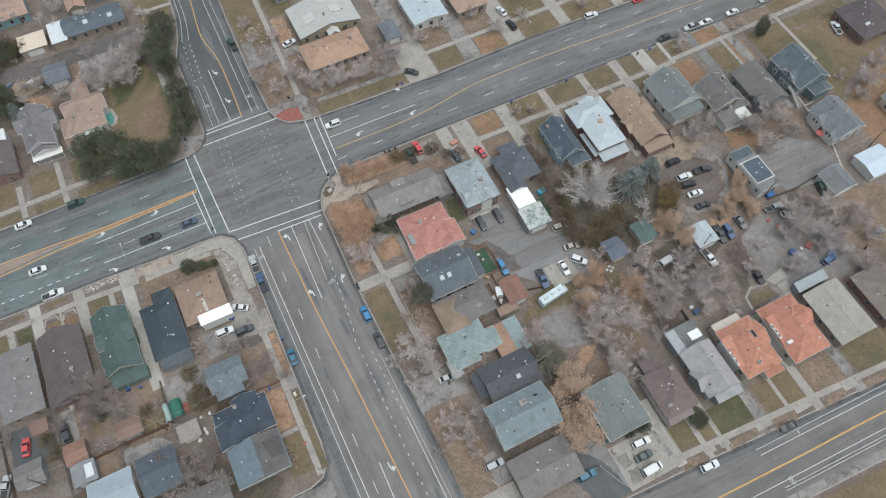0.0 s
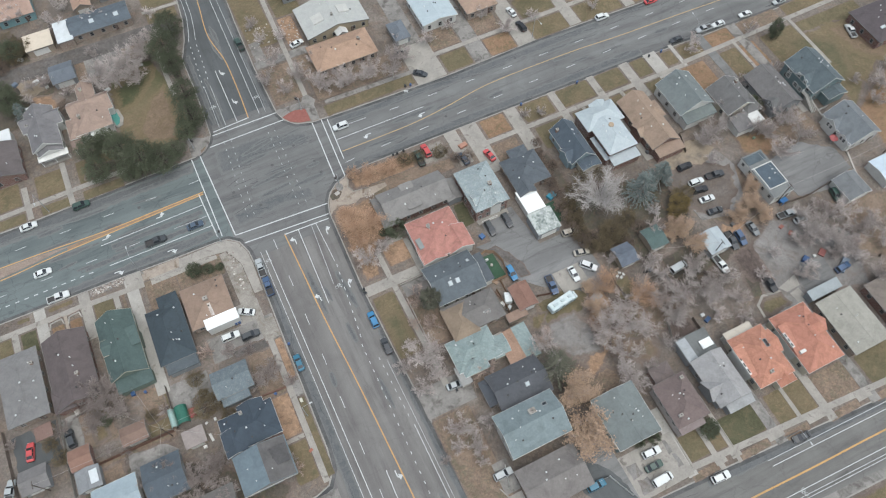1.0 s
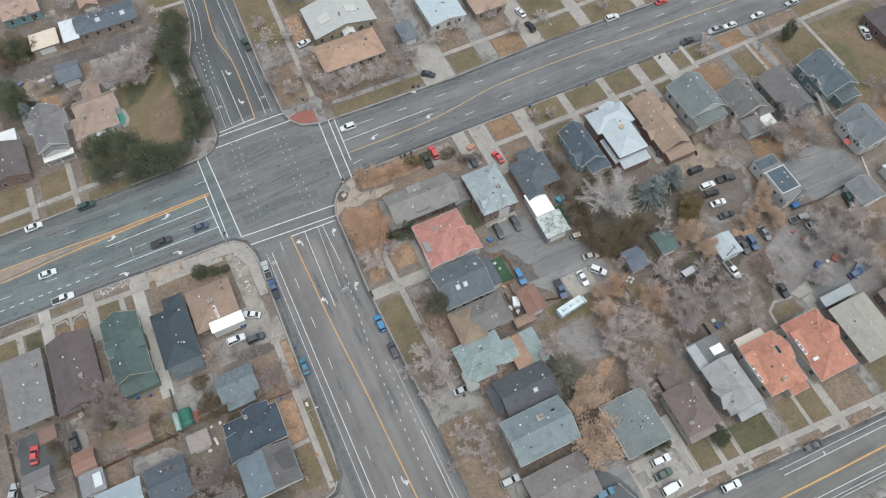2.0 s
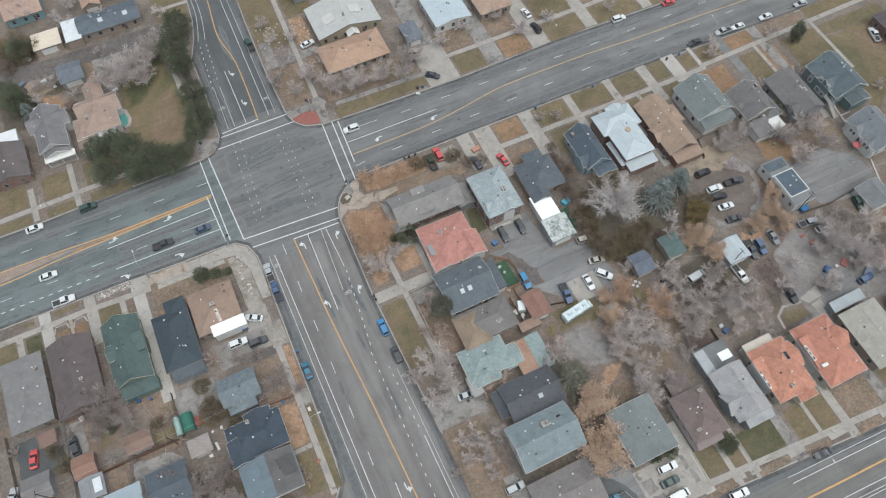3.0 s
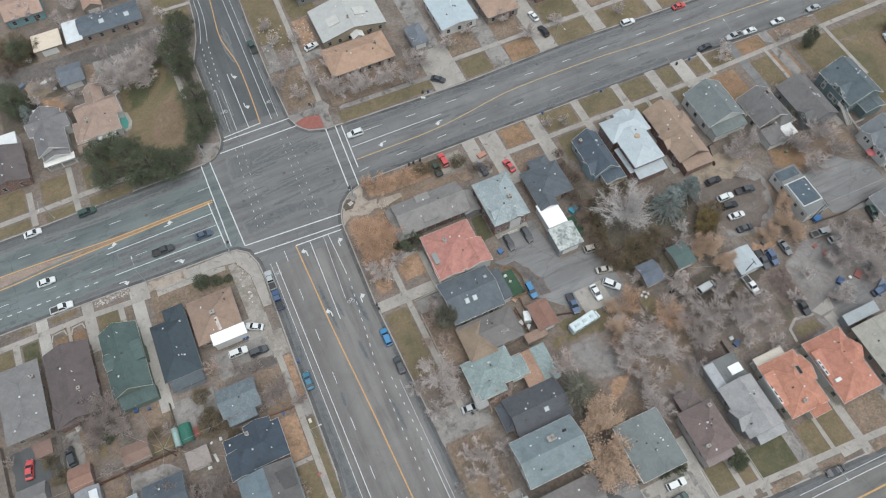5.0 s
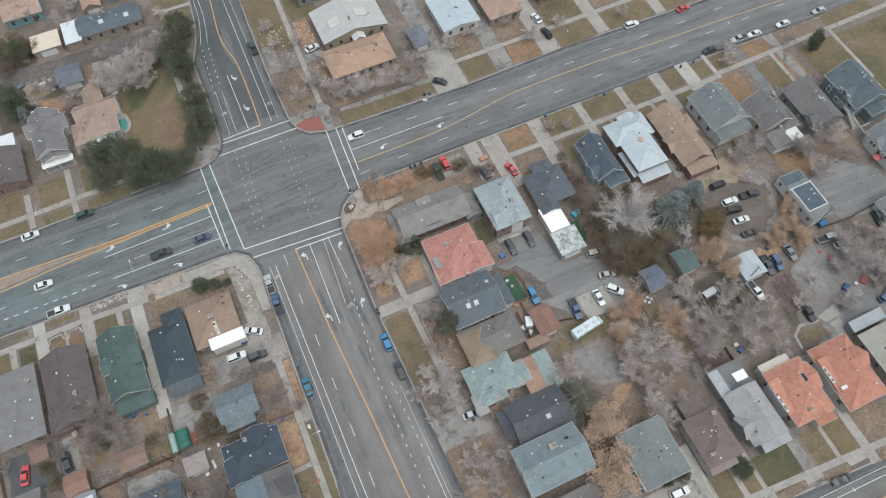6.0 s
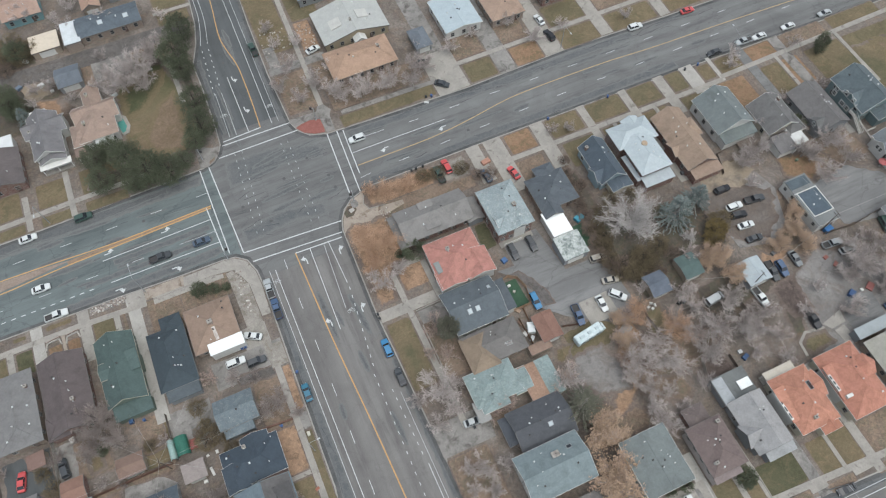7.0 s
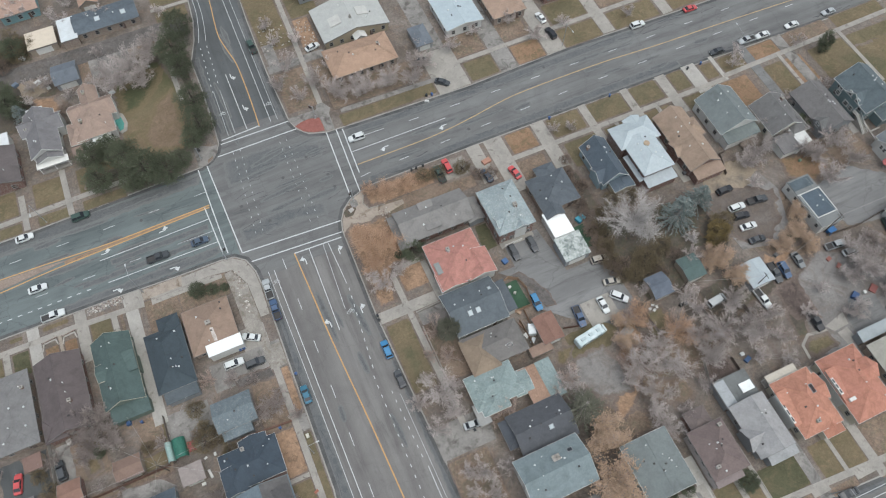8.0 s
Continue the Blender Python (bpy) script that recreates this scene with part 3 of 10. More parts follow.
slab("pavement", [(12.2, 39.8), (12.1, 41.0), (20.5, 40.6), (21.3, 42.3), (23.1, 42.4), (24.6, 39.6), (23.6, 38.0), (23.2, 32.2), (20.8, 32.4), (20.6, 37.7), (17.5, 38.5), (13.2, 37.8)], WALK_Z + 0.004, CONCRETE_OLD, "concrete corner pavement beside the red paving", "pavement")
slab("paving", [(13.2, 37.4), (15.1, 38.1), (17.5, 38.4), (20.5, 37.6), (20.6, 34.7), (20.4, 32.7), (17.5, 33.3), (14.8, 34.9)], WALK_Z + 0.032, RED_PAVING, "red brick paving in the corner of the junction", "paving")

# driveways and verges along the north side of the east road
for x0, x1, m in ((66.5, 75.2, LAWN_OLIVE), (82.0, 90.8, LAWN_RUST), (98.0, 110.5, LAWN), (115.5, 131, LAWN), (136, 152, LAWN), (156, 172, LAWN_RUST)):
    lawn(x0, 31.6, x1, 38.6, m, "dry winter verge between kerb and pavement")
for x0, x1, m in ((64.5, 75.0, LITTER_DULL), (81.5, 90.0, LITTER_DULL), (98.5, 110.5, LAWN_OLIVE), (115.5, 132, LITTER_DULL)):
    lawn(x0, 41.4, x1, 49.5, m, "patchy winter lawn in a front garden")
drive(55.6, 30.9, 65.6, 47, CONCRETE)
drive(58.4, 47, 64.2, 84, CONCRETE_OLD, "long stained concrete driveway between two houses")
drive(75.8, 31.0, 81.4, 72, CONCRETE_OLD, "long stained concrete driveway between two houses")
drive(91.5, 31.6, 97.5, 62, CONCRETE)
drive(110.9, 31.6, 115.0, 70, CONCRETE)
drive(132, 31, 135.5, 64, CONCRETE)
lawn(26, 32.2, 55, 35.9, LAWN_OLIVE, "long olive verge strewn with leaves")
lawn(25.6, 38.6, 54.5, 46.4, LITTER_DULL, "leaf-covered front garden under bare trees")
lawn(13.2, 42.5, 22.4, 57.5, LITTER_DULL, "leaf-covered verge beside the street")
lawn(13.4, 67, 22.2, 97, LAWN, "patchy winter verge beside the street")
drive(12.4, 58.6, 30, 61.6, CONCRETE_OLD)
drive(13.2, 61.6, 16.5, 70, CONCRETE_OLD)
lawn(25.2, 47, 30, 58, LITTER_DULL, "leaf-covered strip beside the house")
lawn(25.2, 63, 29.8, 76, LITTER, "earth strewn with orange leaves")
lawn(25.4, 77, 34, 92, LAWN_OLIVE, "olive winter lawn")

# south side of the east road
for x0, x1, m in ((66.0, 73.6, LAWN_RUST), (79.2, 89.0, LAWN), (92.4, 103.2, LAWN_OLIVE), (106.6, 115, LAWN_OLIVE), (119.7, 124.3, LAWN_OLIVE), (130.2, 134.0, LAWN), (136.4, 143.6, LAWN), (147.4, 156.0, LAWN_RUST), (160, 175, LITTER_DULL), (178, 196, LAWN)):
    lawn(x0, 3.4, x1, 9.8 if x0 < 120 else 8.6, m, "dry verge between kerb and pavement")
for x0, x1, m in ((64.5, 73.0, LITTER_DULL), (80, 90, LAWN_OLIVE), (93, 102, LAWN_OLIVE), (106, 114, LAWN), (119.5, 128, LAWN_OLIVE), (132.5, 141, LAWN_RUST), (147.6, 153.5, LAWN), (155.2, 160.5, LAWN_RUST), (163.5, 176, LAWN), (178, 202, LAWN_OLIVE)):
    lawn(x0, -7.5 if x0 < 119 else -11, x1, 0.4, m, "patchy winter lawn in a front garden")
for x0, x1, y0 in ((54.2, 58.2, -2), (59.6, 65.0, -8), (74.4, 78.4, -6), (89.8, 92.2, -4), (103.8, 106.2, -24), (115.8, 119.0, -4), (125.0, 129.4, 0), (134.6, 135.8, 1), (144.2, 147.2, -22)):
    drive(x0, y0, x1, 10.6, CONCRETE if x0 < 125 else CONCRETE_LIGHT if x0 < 140 else ASPHALT_LOT)
drive(156.4, -30, 159.8, 9.4, CONCRETE_OLD, "long stained concrete driveway between two houses")
walkway(154, -10, 155.1, 3.0)
walkway(176.4, -18, 177.6, 4)
walkway(96.6, -3, 97.8, 1)
walkway(110.3, -2, 111.5, 1)
slab("yard", [(144, -28), (157, -28), (159, -38), (146, -38)], LAWN_Z, LITTER_DULL, "brown overgrown back yard", "yard", 0.4)

# south-east corner gardens
slab("leaf_litter", [(22.6, 7.6), (24.3, 9.4), (30.6, 10.0), (37.5, 10.1), (43.2, 9.6), (42.7, 3.2), (37.7, 2.9), (27.3, 3.0), (22.6, 4.4)], LAWN_Z, LITTER, "bank of orange fallen leaves beside the road", "leaf litter", 0.3)
slab("gravel", [(42.6, 2.4), (52.8, 1.8), (53.2, 9.8), (43.0, 9.9)], LAWN_Z + 0.004, PALE_GRAVEL, "pale gravel pad under two parked cars", "gravel", 0.3)

lawn(23.8, -1.4, 52, 3.4, LITTER_DULL, "strip strewn with old leaves before the house")
slab("leaf_litter", [(14.3, -4.6), (13.9, -0.7), (15.2, 0.3), (16.8, 1.1), (19.7, 0.2), (21.6, 0.0), (23.3, 0.8), (25.6, 0.4), (27, -2.5), (27.4, -8), (26.2, -14.4), (22.6, -14.8), (20.4, -17.5), (19.4, -24.4), (14.3, -24.4)], PATH_Z + 0.03, LITTER, "corner thick with orange fallen leaves", "leaf litter", 0.35)
lawn(22.4, -22.4, 28.6, -16.4, LITTER, "front lawn with orange leaves")
lawn(14.2, -47.5, 19.8, -29.4, LAWN, "dry verge with bare patches")
meadow([(14.4, -35.0), (19.4, -34.6), (19.6, -43.0), (19.2, -47.0), (14.6, -46.0)], 0.03, LAWN_SIDE, "olive patch of the dry verge")
lawn(14.6, -94, 24, -65.4, LITTER_DULL, "wide leaf-covered verge beside the street")
lawn(22.4, -48, 28.5, -33, LITTER_DULL, "front garden strewn with rusty leaves")
drive(13.4, -28.2, 28.6, -25.2, CONCRETE)
drive(22.6, -32.6, 30, -29.0, CONCRETE_OLD)
walkway(22.2, -16.2, 28.8, -15.0)
walkway(28.7, -28.0, 30.2, -16.4)
drive(13.9, -64.6, 27, -56.8, CONCRETE_OLD, "wide stained concrete driveway")
drive(14.6, -93, 26.2, -88.5, CONCRETE)
drive(22.5, -88.0, 26.4, -80.4, CONCRETE_OLD)

# the yards inside the block
slab("parking_lot", [(45.6, -27.4), (50.4, -27.6), (50.4, -20.6), (60.5, -20.2), (62, -34), (69.6, -34), (73, -40), (73.6, -50), (66, -51.8), (56, -45.5), (51.6, -41.2), (50, -38.8), (49.8, -31.4)], DRIVE_Z, ASPHALT_LOT, "patched grey asphalt yard behind the houses", "parking lot")
slab("parking_pad", rect(60.4, -50.2, 68.4, -43.6), PATH_Z, CONCRETE, "pale concrete parking pad in the yard", "parking pad")
slab("mud", [(108, -30), (118, -31.5), (124.6, -36), (121, -44), (115, -48), (107.6, -46.2), (104.8, -40), (105.8, -33)], DRIVE_Z + 0.026, MUD_BROWN, "damp brown earth where cars park", "mud", 0.8)
slab("asphalt_patch", [(38.9, -94.6), (42.6, -89.0), (47.6, -94.0), (50.0, -103.0), (42.2, -103.0)], DRIVE_Z + 0.026, ASPHALT_DARK, "dark damp asphalt drive beside the house", "driveway", 0.25)
slab("gravel", [(107, -27), (123, -25), (126, -36), (122, -46), (116, -50), (106.4, -47.5), (105.5, -33)], DRIVE_Z, GRAVEL, "sandy gravel yard with parked cars", "gravel")
slab("gravel", [(114.6, -59), (124, -55), (137, -62), (142, -68), (136, -84), (122, -79.5), (113, -82), (106, -79), (110, -66)], LEAF_Z, GRAVEL, "grey gravel lane and yard", "gravel", 0.4)
slab("gravel", [(133, -40), (148, -38), (156, -44), (156, -52), (145, -55), (136, -53)], DRIVE_Z, ASPHALT_LOT, "worn grey asphalt yard", "gravel", 0.3)
slab("gravel", [(50.2, -57.4), (52.5, -54.9), (60.1, -55.2), (62.4, -60.8), (61.4, -68.5), (53.4, -66.6), (49.8, -61)], LEAF_Z, GRAVEL, "grey gravel yard", "gravel", 0.5)
slab("gravel", [(98, -60.5), (108, -60.5), (108, -79), (97, -78)], LAWN_Z, EARTH, "dark bare earth yard", "gravel", 0.4)
slab("lawn", [(53, -49.6), (63, -48.6), (66, -53), (62, -56), (52, -57)], LAWN_Z, LAWN_OLIVE, "olive grass round the camper", "lawn", 0.25)
slab("turf", [(45.0, -31.0), (48.9, -31.0), (49.2, -38.4), (45.0, -38.4)], DRIVE_Z + 0.003, TURF, "green artificial turf in a fenced yard", "turf")
slab("turf", rect(69.6, -30.5, 72.4, -23.8), LAWN_Z, TURF, "green artificial turf beside the garage", "turf")
slab("lawn", [(73, -52), (79, -52), (79, -60), (71.5, -61)], LAWN_Z, LAWN_OLIVE, "olive grass in a back garden", "lawn", 0.3)
slab("lawn", [(45, -20.5), (49, -20.5), (49, -13), (46, -13)], LAWN_Z, LAWN_GREEN, "green strip between two houses", "lawn", 0.15)

slab("earth", [(75, -23), (90, -25.5), (105, -28), (105, -45), (96, -43), (93.4, -51), (76, -51), (73.6, -40), (73.4, -30)], LAWN_Z, DARK_EARTH, "dark ground with ivy under the big trees", "ground", 0.6)
slab("sand", [(108, -24.5), (121, -23.5), (124, -29), (117, -33), (109, -31)], DRIVE_Z + 0.022, SAND, "pale sandy patch in the gravel yard", "sand", 0.7)
slab("earth", [(88, -52), (108, -50), (109, -60), (97, -66), (88, -62)], LAWN_Z, DARK_EARTH, "dark bare earth behind the sheds", "ground", 0.6)
slab("leaf_litter", [(64, -57), (74, -58), (88, -63), (86, -71), (76, -70), (68, -76), (62, -70)], LAWN_Z, LITTER_DULL, "old brown leaves under bare trees", "leaf litter", 0.7)
slab("lawn", [(51, -66), (62, -73), (62, -78), (48, -78), (47, -70)], LAWN_Z, LITTER_DULL, "dry brown grass behind the houses", "lawn", 0.6)
slab("leaf_litter", [(110, -47.6), (122, -47), (128, -53), (120, -56), (111, -54)], LAWN_Z, LITTER_DULL, "orange-brown leaves below the trees", "leaf litter", 0.6)
slab("leaf_litter", [(136, -56), (160, -62), (176, -68), (172, -84), (150, -83), (138, -74), (143, -66)], LAWN_Z, LITTER_DULL, "old brown leaves under bare trees", "leaf litter", 0.8)
slab("leaf_litter", [(142, -24), (156, -32), (150, -38), (140, -36)], LAWN_Z, LITTER_DULL, "old leaves beside the yard", "leaf litter", 0.5)
slab("lawn", [(172, -36), (196, -24), (214, -28), (210, -60), (176, -62), (170, -50)], LAWN_Z, LAWN_RUST, "large rusty winter lawn", "lawn", 0.6)
slab("lawn", [(176, -6), (192, -5), (190, -22), (178, -32), (172, -36), (174, -12)], LAWN_Z + 0.004, LAWN_OLIVE, "olive side lawn", "lawn", 0.5)
slab("leaf_litter", [(73.6, -8), (79.4, -8), (80, -22), (74.6, -22)], LAWN_Z, DARK_EARTH, "dark bed between two houses", "ground", 0.3)
slab("leaf_litter", [(28, -60), (44, -61.6), (44, -63), (28, -62.4)], LAWN_Z, LITTER_DULL, "old leaves between two houses", "leaf litter", 0.2)
slab("earth", [(-78, -47), (-48, -42), (-20, -64), (-24, -68), (-78, -68)], LAWN_Z, DARK_EARTH, "brown leaves and earth in the back yards", "ground", 0.6)
slab("earth", [(-67, -25), (-56, -26), (-54, -34), (-48, -34), (-48, -29), (-53, -26.4), (-42, -27), (-42, -36), (-62, -36)], LAWN_Z - 0.01, LITTER_DULL, "brown leaves behind the houses", "ground", 0.3)
slab("earth", [(-48, 79), (-34, 92), (-14, 92), (-9, 84), (-14, 79), (-24, 80), (-33, 76)], LAWN_Z, LITTER_DULL, "leaf-covered ground under bare trees", "ground", 0.5)
slab("earth", [(-30, 35.6), (-10, 46), (-9, 72), (-14, 82), (-11, 60), (-14, 46), (-26, 42), (-44, 46), (-46, 41)], LAWN_Z + 0.012, DARK_EARTH, "dark ground below the pines", "ground", 0.3)

# along the parallel road
for x0, x1, dz in ((63.6, 70.6, 0.2), (75.8, 85.0, 1.0), (89.4, 96.2, 2.0), (101.8, 110.8, 3.0), (115.4, 128, 4.0)):
    lawn(x0, -104.6 - dz, x1, -102.8 - dz, LITTER_DULL, "narrow dry verge beside the kerb", 0.3)
lawn(65.6, -100.6, 70.6, -94.6, LAWN_OLIVE, "olive front lawn")
lawn(72.4, -101, 75.4, -94.8, LAWN, "dry strip of front lawn")
lawn(76.8, -102.0, 86.2, -95.2, LAWN_GREEN, "green front lawn")
lawn(90.2, -102.9, 94.8, -95.4, LAWN, "dry front lawn")
lawn(96.2, -103.2, 101.0, -95.2, LAWN, "dry front lawn")
lawn(103.9, -103.9, 113.4, -96.4, LITTER_DULL, "brown front lawn with old leaves")
lawn(117.4, -105, 130, -97.2, LAWN_OLIVE, "olive front lawn")
lawn(130, -106, 150, -97.2, LAWN, "dry front lawn")
drive(50, -103, 64.6, -92.2, CONCRETE, "wide stained concrete forecourt with parked cars")
drive(42, -102.6, 50, -86, ASPHALT_LOT, "worn asphalt driveway")
drive(70.8, -105.2, 72.2, -94, CONCRETE)
drive(75.6, -105.6, 76.6, -88, CONCRETE)
drive(86.4, -106.4, 89.0, -88, CONCRETE_OLD)
drive(101.4, -107.4, 103.7, -80, CONCRETE)
drive(113.7, -108.4, 116.4, -80, CONCRETE_OLD)
walkway(95.0, -103, 96.0, -95.2)
for x0, x1 in ((70.4, 73.4), (74.8, 77.4), (85.2, 89.6), (96.4, 101.6), (111.0, 115.2)):
    drive(x0, -103.6 - (x0 - 64) * 0.066, x1, -102.2 - (x0 - 64) * 0.066, CONCRETE)

# south-west block
lawn(-71.3, 4.0, -68.0, 5.4, LAWN_OLIVE, "small rounded olive verge beside the kerb", 0.9)
lawn(-63.4, 3.9, -56.9, 5.5, LAWN, "rounded dry verge beside the kerb", 0.9)
slab("pavement", [(-38.6, 5.2), (-28.4, 5.0), (-29.0, 2.2), (-38.8, 2.2)], WALK_Z + 0.006, PATH_TAN, "tan concrete apron beside the kerb", "pavement")
slab("rock_bed", rect(-52.5, 3.8, -43.5, 5.8), LAWN_Z, GRAVEL, "verge covered with pale and rusty rocks", "rock bed", 0.1)
lawn(-78, -4.4, -73.8, 0.8, LAWN_OLIVE, "olive front lawn", 0.5)
lawn(-70.9, -5, -67.6, 0.7, LAWN_GREEN, "dark olive front lawn", 0.5)
lawn(-63.4, -4.6, -60.6, -0.8, LAWN_RUST, "tan front lawn", 0.8)
lawn(-58.8, -4.6, -56.2, -0.8, LAWN_RUST, "tan front lawn", 0.8)
lawn(-52.1, -6.4, -47.7, 0.9, LAWN_OLIVE, "olive front lawn", 0.4)
lawn(-45.2, -6.4, -44.4, 1.0, LITTER_DULL, "leaf-covered bed beside the drive", 0.3)
lawn(-38.6, -8.2, -30.2, 1.4, LITTER_DULL, "front garden thick with rusty leaves", 0.4)
lawn(-30.2, -4.6, -18.6, 1.2, LITTER_DULL, "front garden with old leaves and bushes", 0.4)
drive(-67.0, -24, -64.2, 6.0, CONCRETE_LIGHT)
drive(-55.6, -8, -52.8, 5.8, CONCRETE)
drive(-43.6, -30, -40.5, 4.6, CONCRETE_LIGHT)
drive(-43.2, 1.2, -38.8, 5.6, CONCRETE)
walkway(-60.1, -4.6, -59.3, 1.4, material=PATH_TAN)
walkway(-73.3, -4.4, -71.7, 1.4)
walkway(-47.2, -5, -45.8, 1.2)
drive(-28.5, -28.2, -11.0, -21.2, CONCRETE_OLD, "stained concrete parking court beside the house")
drive(-19.4, -21.2, -13.2, -15.5, CONCRETE, "pale concrete driveway")
lawn(-12.9, -40, -11.2, -28.6, LITTER, "narrow rusty verge", 0.3)
lawn(-12.9, -66, -11.3, -45.5, LAWN_OLIVE, "narrow olive verge", 0.3)
drive(-13.2, -45, -11, -41, CONCRETE_OLD)
lawn(-20.6, -42.4, -14.8, -30, LITTER_DULL, "leaf-covered side garden under a bare tree")
lawn(-19.0, -53.5, -14.8, -43.2, LITTER, "side garden with tufts of dry grass")
walkway(-19.6, -55.0, -14.6, -54.0)
lawn(-19.6, -65, -14.8, -55.6, LAWN, "dry front lawn with litter")
slab("yard", rect(-41, -38.6, -31, -28.6), LEAF_Z, CONCRETE_OLD, "cracked stained concrete back yard", "yard", 0.2)
slab("yard", rect(-52, -50, -43, -42.4), LEAF_Z, GRAVEL, "gravel back yard", "yard", 0.3)
slab("yard", rect(-78, -34.4, -67.6, -24.8), LEAF_Z, ASPHALT_DARK, "worn asphalt back yard", "yard", 0.2)
slab("yard", rect(-66.8, -34.4, -62.4, -25.4), DRIVE_Z, CONCRETE_OLD, "stained concrete driveway behind the house", "yard", 0.2)
lawn(-47.6, -40, -41.8, -29, LAWN, "dry tan back lawn")
slab("lane", rect(-60, -74.6, -12, -69.4), LEAF_Z, CONCRETE_OLD, "worn pale concrete side lane", "lane")

# north-west block
slab("lawn", [(-34, 47), (-31, 74), (-25, 79), (-16.5, 78), (-12.0, 62), (-11.5, 46), (-17, 42), (-28, 42.5)], LAWN_Z, LAWN_FADING, "large winter lawn, green fading to brown", "lawn", 0.3)
meadow([(-31.5, 60), (-31, 71), (-23, 76.5), (-15.8, 75.5), (-17, 70), (-25, 61)], 0.0215, LAWN_MOSS, "mossy green part of the large lawn")
meadow([(-15.5, 66), (-15.2, 48), (-18, 43), (-26.5, 46), (-27.5, 52), (-21, 63)], 0.0245, LAWN_BROWN, "brown dry part of the large lawn")
walkway(-14.6, 60, -13.2, 80)
for x0, x1 in ((-75, -63.5), (-58.6, -51.4), (-46.8, -36)):
    lawn(x0, 34.6, x1, 37.2, LAWN_OLIVE, "olive verge beside the kerb", 0.5)
    lawn(x0, 40.4, x1, 48, LAWN, "dry front lawn with old leaves", 0.6)
walkway(-51.2, 34.6, -49.6, 50)
walkway(-62.8, 34.6, -61.2, 46)
drive(-66, 85.8, -6, 92.4, MUD, "muddy grey back lane")
drive(-36, 78, -24, 86, CONCRETE_OLD, "worn concrete yard under bare trees")
lawn(-13, 92.5, -3.6, 97, LAWN, "dry lawn beside the street")
walkway(-14, 97.6, -2.2, 98.8)
lawn(-13, 99.5, -3, 112, LAWN_OLIVE, "olive lawn beside the street")


# ---- road markings: thin coats of paint ----
def stripe(x0, y0, x1, y1, width=0.13, material=PAINT_WHITE, z=0.021, label="worn white road line"):
    d = Vector((x1 - x0, y1 - y0)).normalized()
    s = Vector((-d.y, d.x)) * width / 2
    a, b = Vector((x0, y0)), Vector((x1, y1))
    return prism([tuple(a - s), tuple(b - s), tuple(b + s), tuple(a + s)], -0.002, z)


def line(x0, y0, x1, y1, width=0.15, material=PAINT_WHITE, label="worn white road line", z=0.021):
    setting("road_marking", stripe(x0, y0, x1, y1, width, z=z), material, label, "road marking")


def dashes(x0, y0, x1, y1, on, cycle, width=0.14, material=PAINT_WHITE, label="broken white lane line"):
    """Each dash of a broken line as a marking of its own, on one shared mesh."""
    n = int(math.hypot(x1 - x0, y1 - y0) / cycle + 0.5)
    turn = math.degrees(math.atan2(y1 - y0, x1 - x0))
    data = mesh_of("road_marking", stripe(0, 0, on, 0, width), material)
    for k in range(n):
        ob = new("road_marking", data)
        ob.matrix_basis = pose(x0 + (x1 - x0) * k / n, y0 + (y1 - y0) * k / n, 0, 0, 0, turn)
        tagged(ob, label, "road marking", kind="structure")


def curve_line(points, width, material, label, z=0.021):
    """A painted line along a bending path, smoothed between its knots."""
    pts = [Vector(p) for p in points]
    fine = []
    for k in range(len(pts) - 1):
        p0, p1, p2, p3 = pts[max(k - 1, 0)], pts[k], pts[k + 1], pts[min(k + 2, len(pts) - 1)]
        for i in range(8):
            t = i / 8
            fine.append(0.5 * (2 * p1 + (p2 - p0) * t + (2 * p0 - 5 * p1 + 4 * p2 - p3) * t * t + (3 * p1 - p0 - 3 * p2 + p3) * t ** 3))
    fine.append(pts[-1])
    bm = bmesh.new()
    rows = []
    for k, p in enumerate(fine):
        d = (fine[min(k + 1, len(fine) - 1)] - fine[max(k - 1, 0)]).normalized()
        s = Vector((-d.y, d.x)) * width / 2
        rows.append((bm.verts.new((*(p - s), z)), bm.verts.new((*(p + s), z))))
    for a, b in zip(rows, rows[1:]):
        bm.faces.new((a[0], b[0], b[1], a[1]))
    setting("road_marking", bm, material, label, "road marking")


def arrow(x, y, rz, left=True):
    """A turn arrow: a shaft that bends and a triangular head."""
    s = 1 if left else -1
    pts = [(-0.13, -1.2), (0.13, -1.2), (0.12, -0.2), (0.0, 0.35), (-0.35, 0.62), (-0.35, 1.05), (-1.25, 0.35), (-0.35, -0.3), (-0.35, 0.18), (-0.2, 0.05), (-0.13, -0.3)]
    pts = [(px * s * 1.1, py * 1.15) for px, py in pts]
    ob = setting("road_marking", prism(pts if left else pts[::-1], -0.002, 0.021), PAINT_WHITE, "white turn arrow on the asphalt", "road marking")
    ob.matrix_basis = pose(x, y, 0, 0, 0, rz)


# junction: stop lines and crossings
for a in ((-12.3, 5.0, 14.3, 3.5), (-10.8, 1.6, 13.4, 0.2), (0.0, -0.7, 12.8, -1.2), (-16.0, 34.6, -15.7, 6.4), (-13.4, 34.8, -12.3, 5.1), (-17.6, 22.2, -16.9, 6.6),
          (-7.9, 40.3, 12.0, 40.2), (-9.9, 36.6, 13.4, 36.7), (-7.3, 41.5, 4.0, 42.1), (20.6, 31.9, 19.4, 9.4), (23.5, 31.9, 22.3, 9.8), (25.2, 31.3, 24.3, 15.6)):
    line(*a, width=0.3, label="white crossing line at the junction")
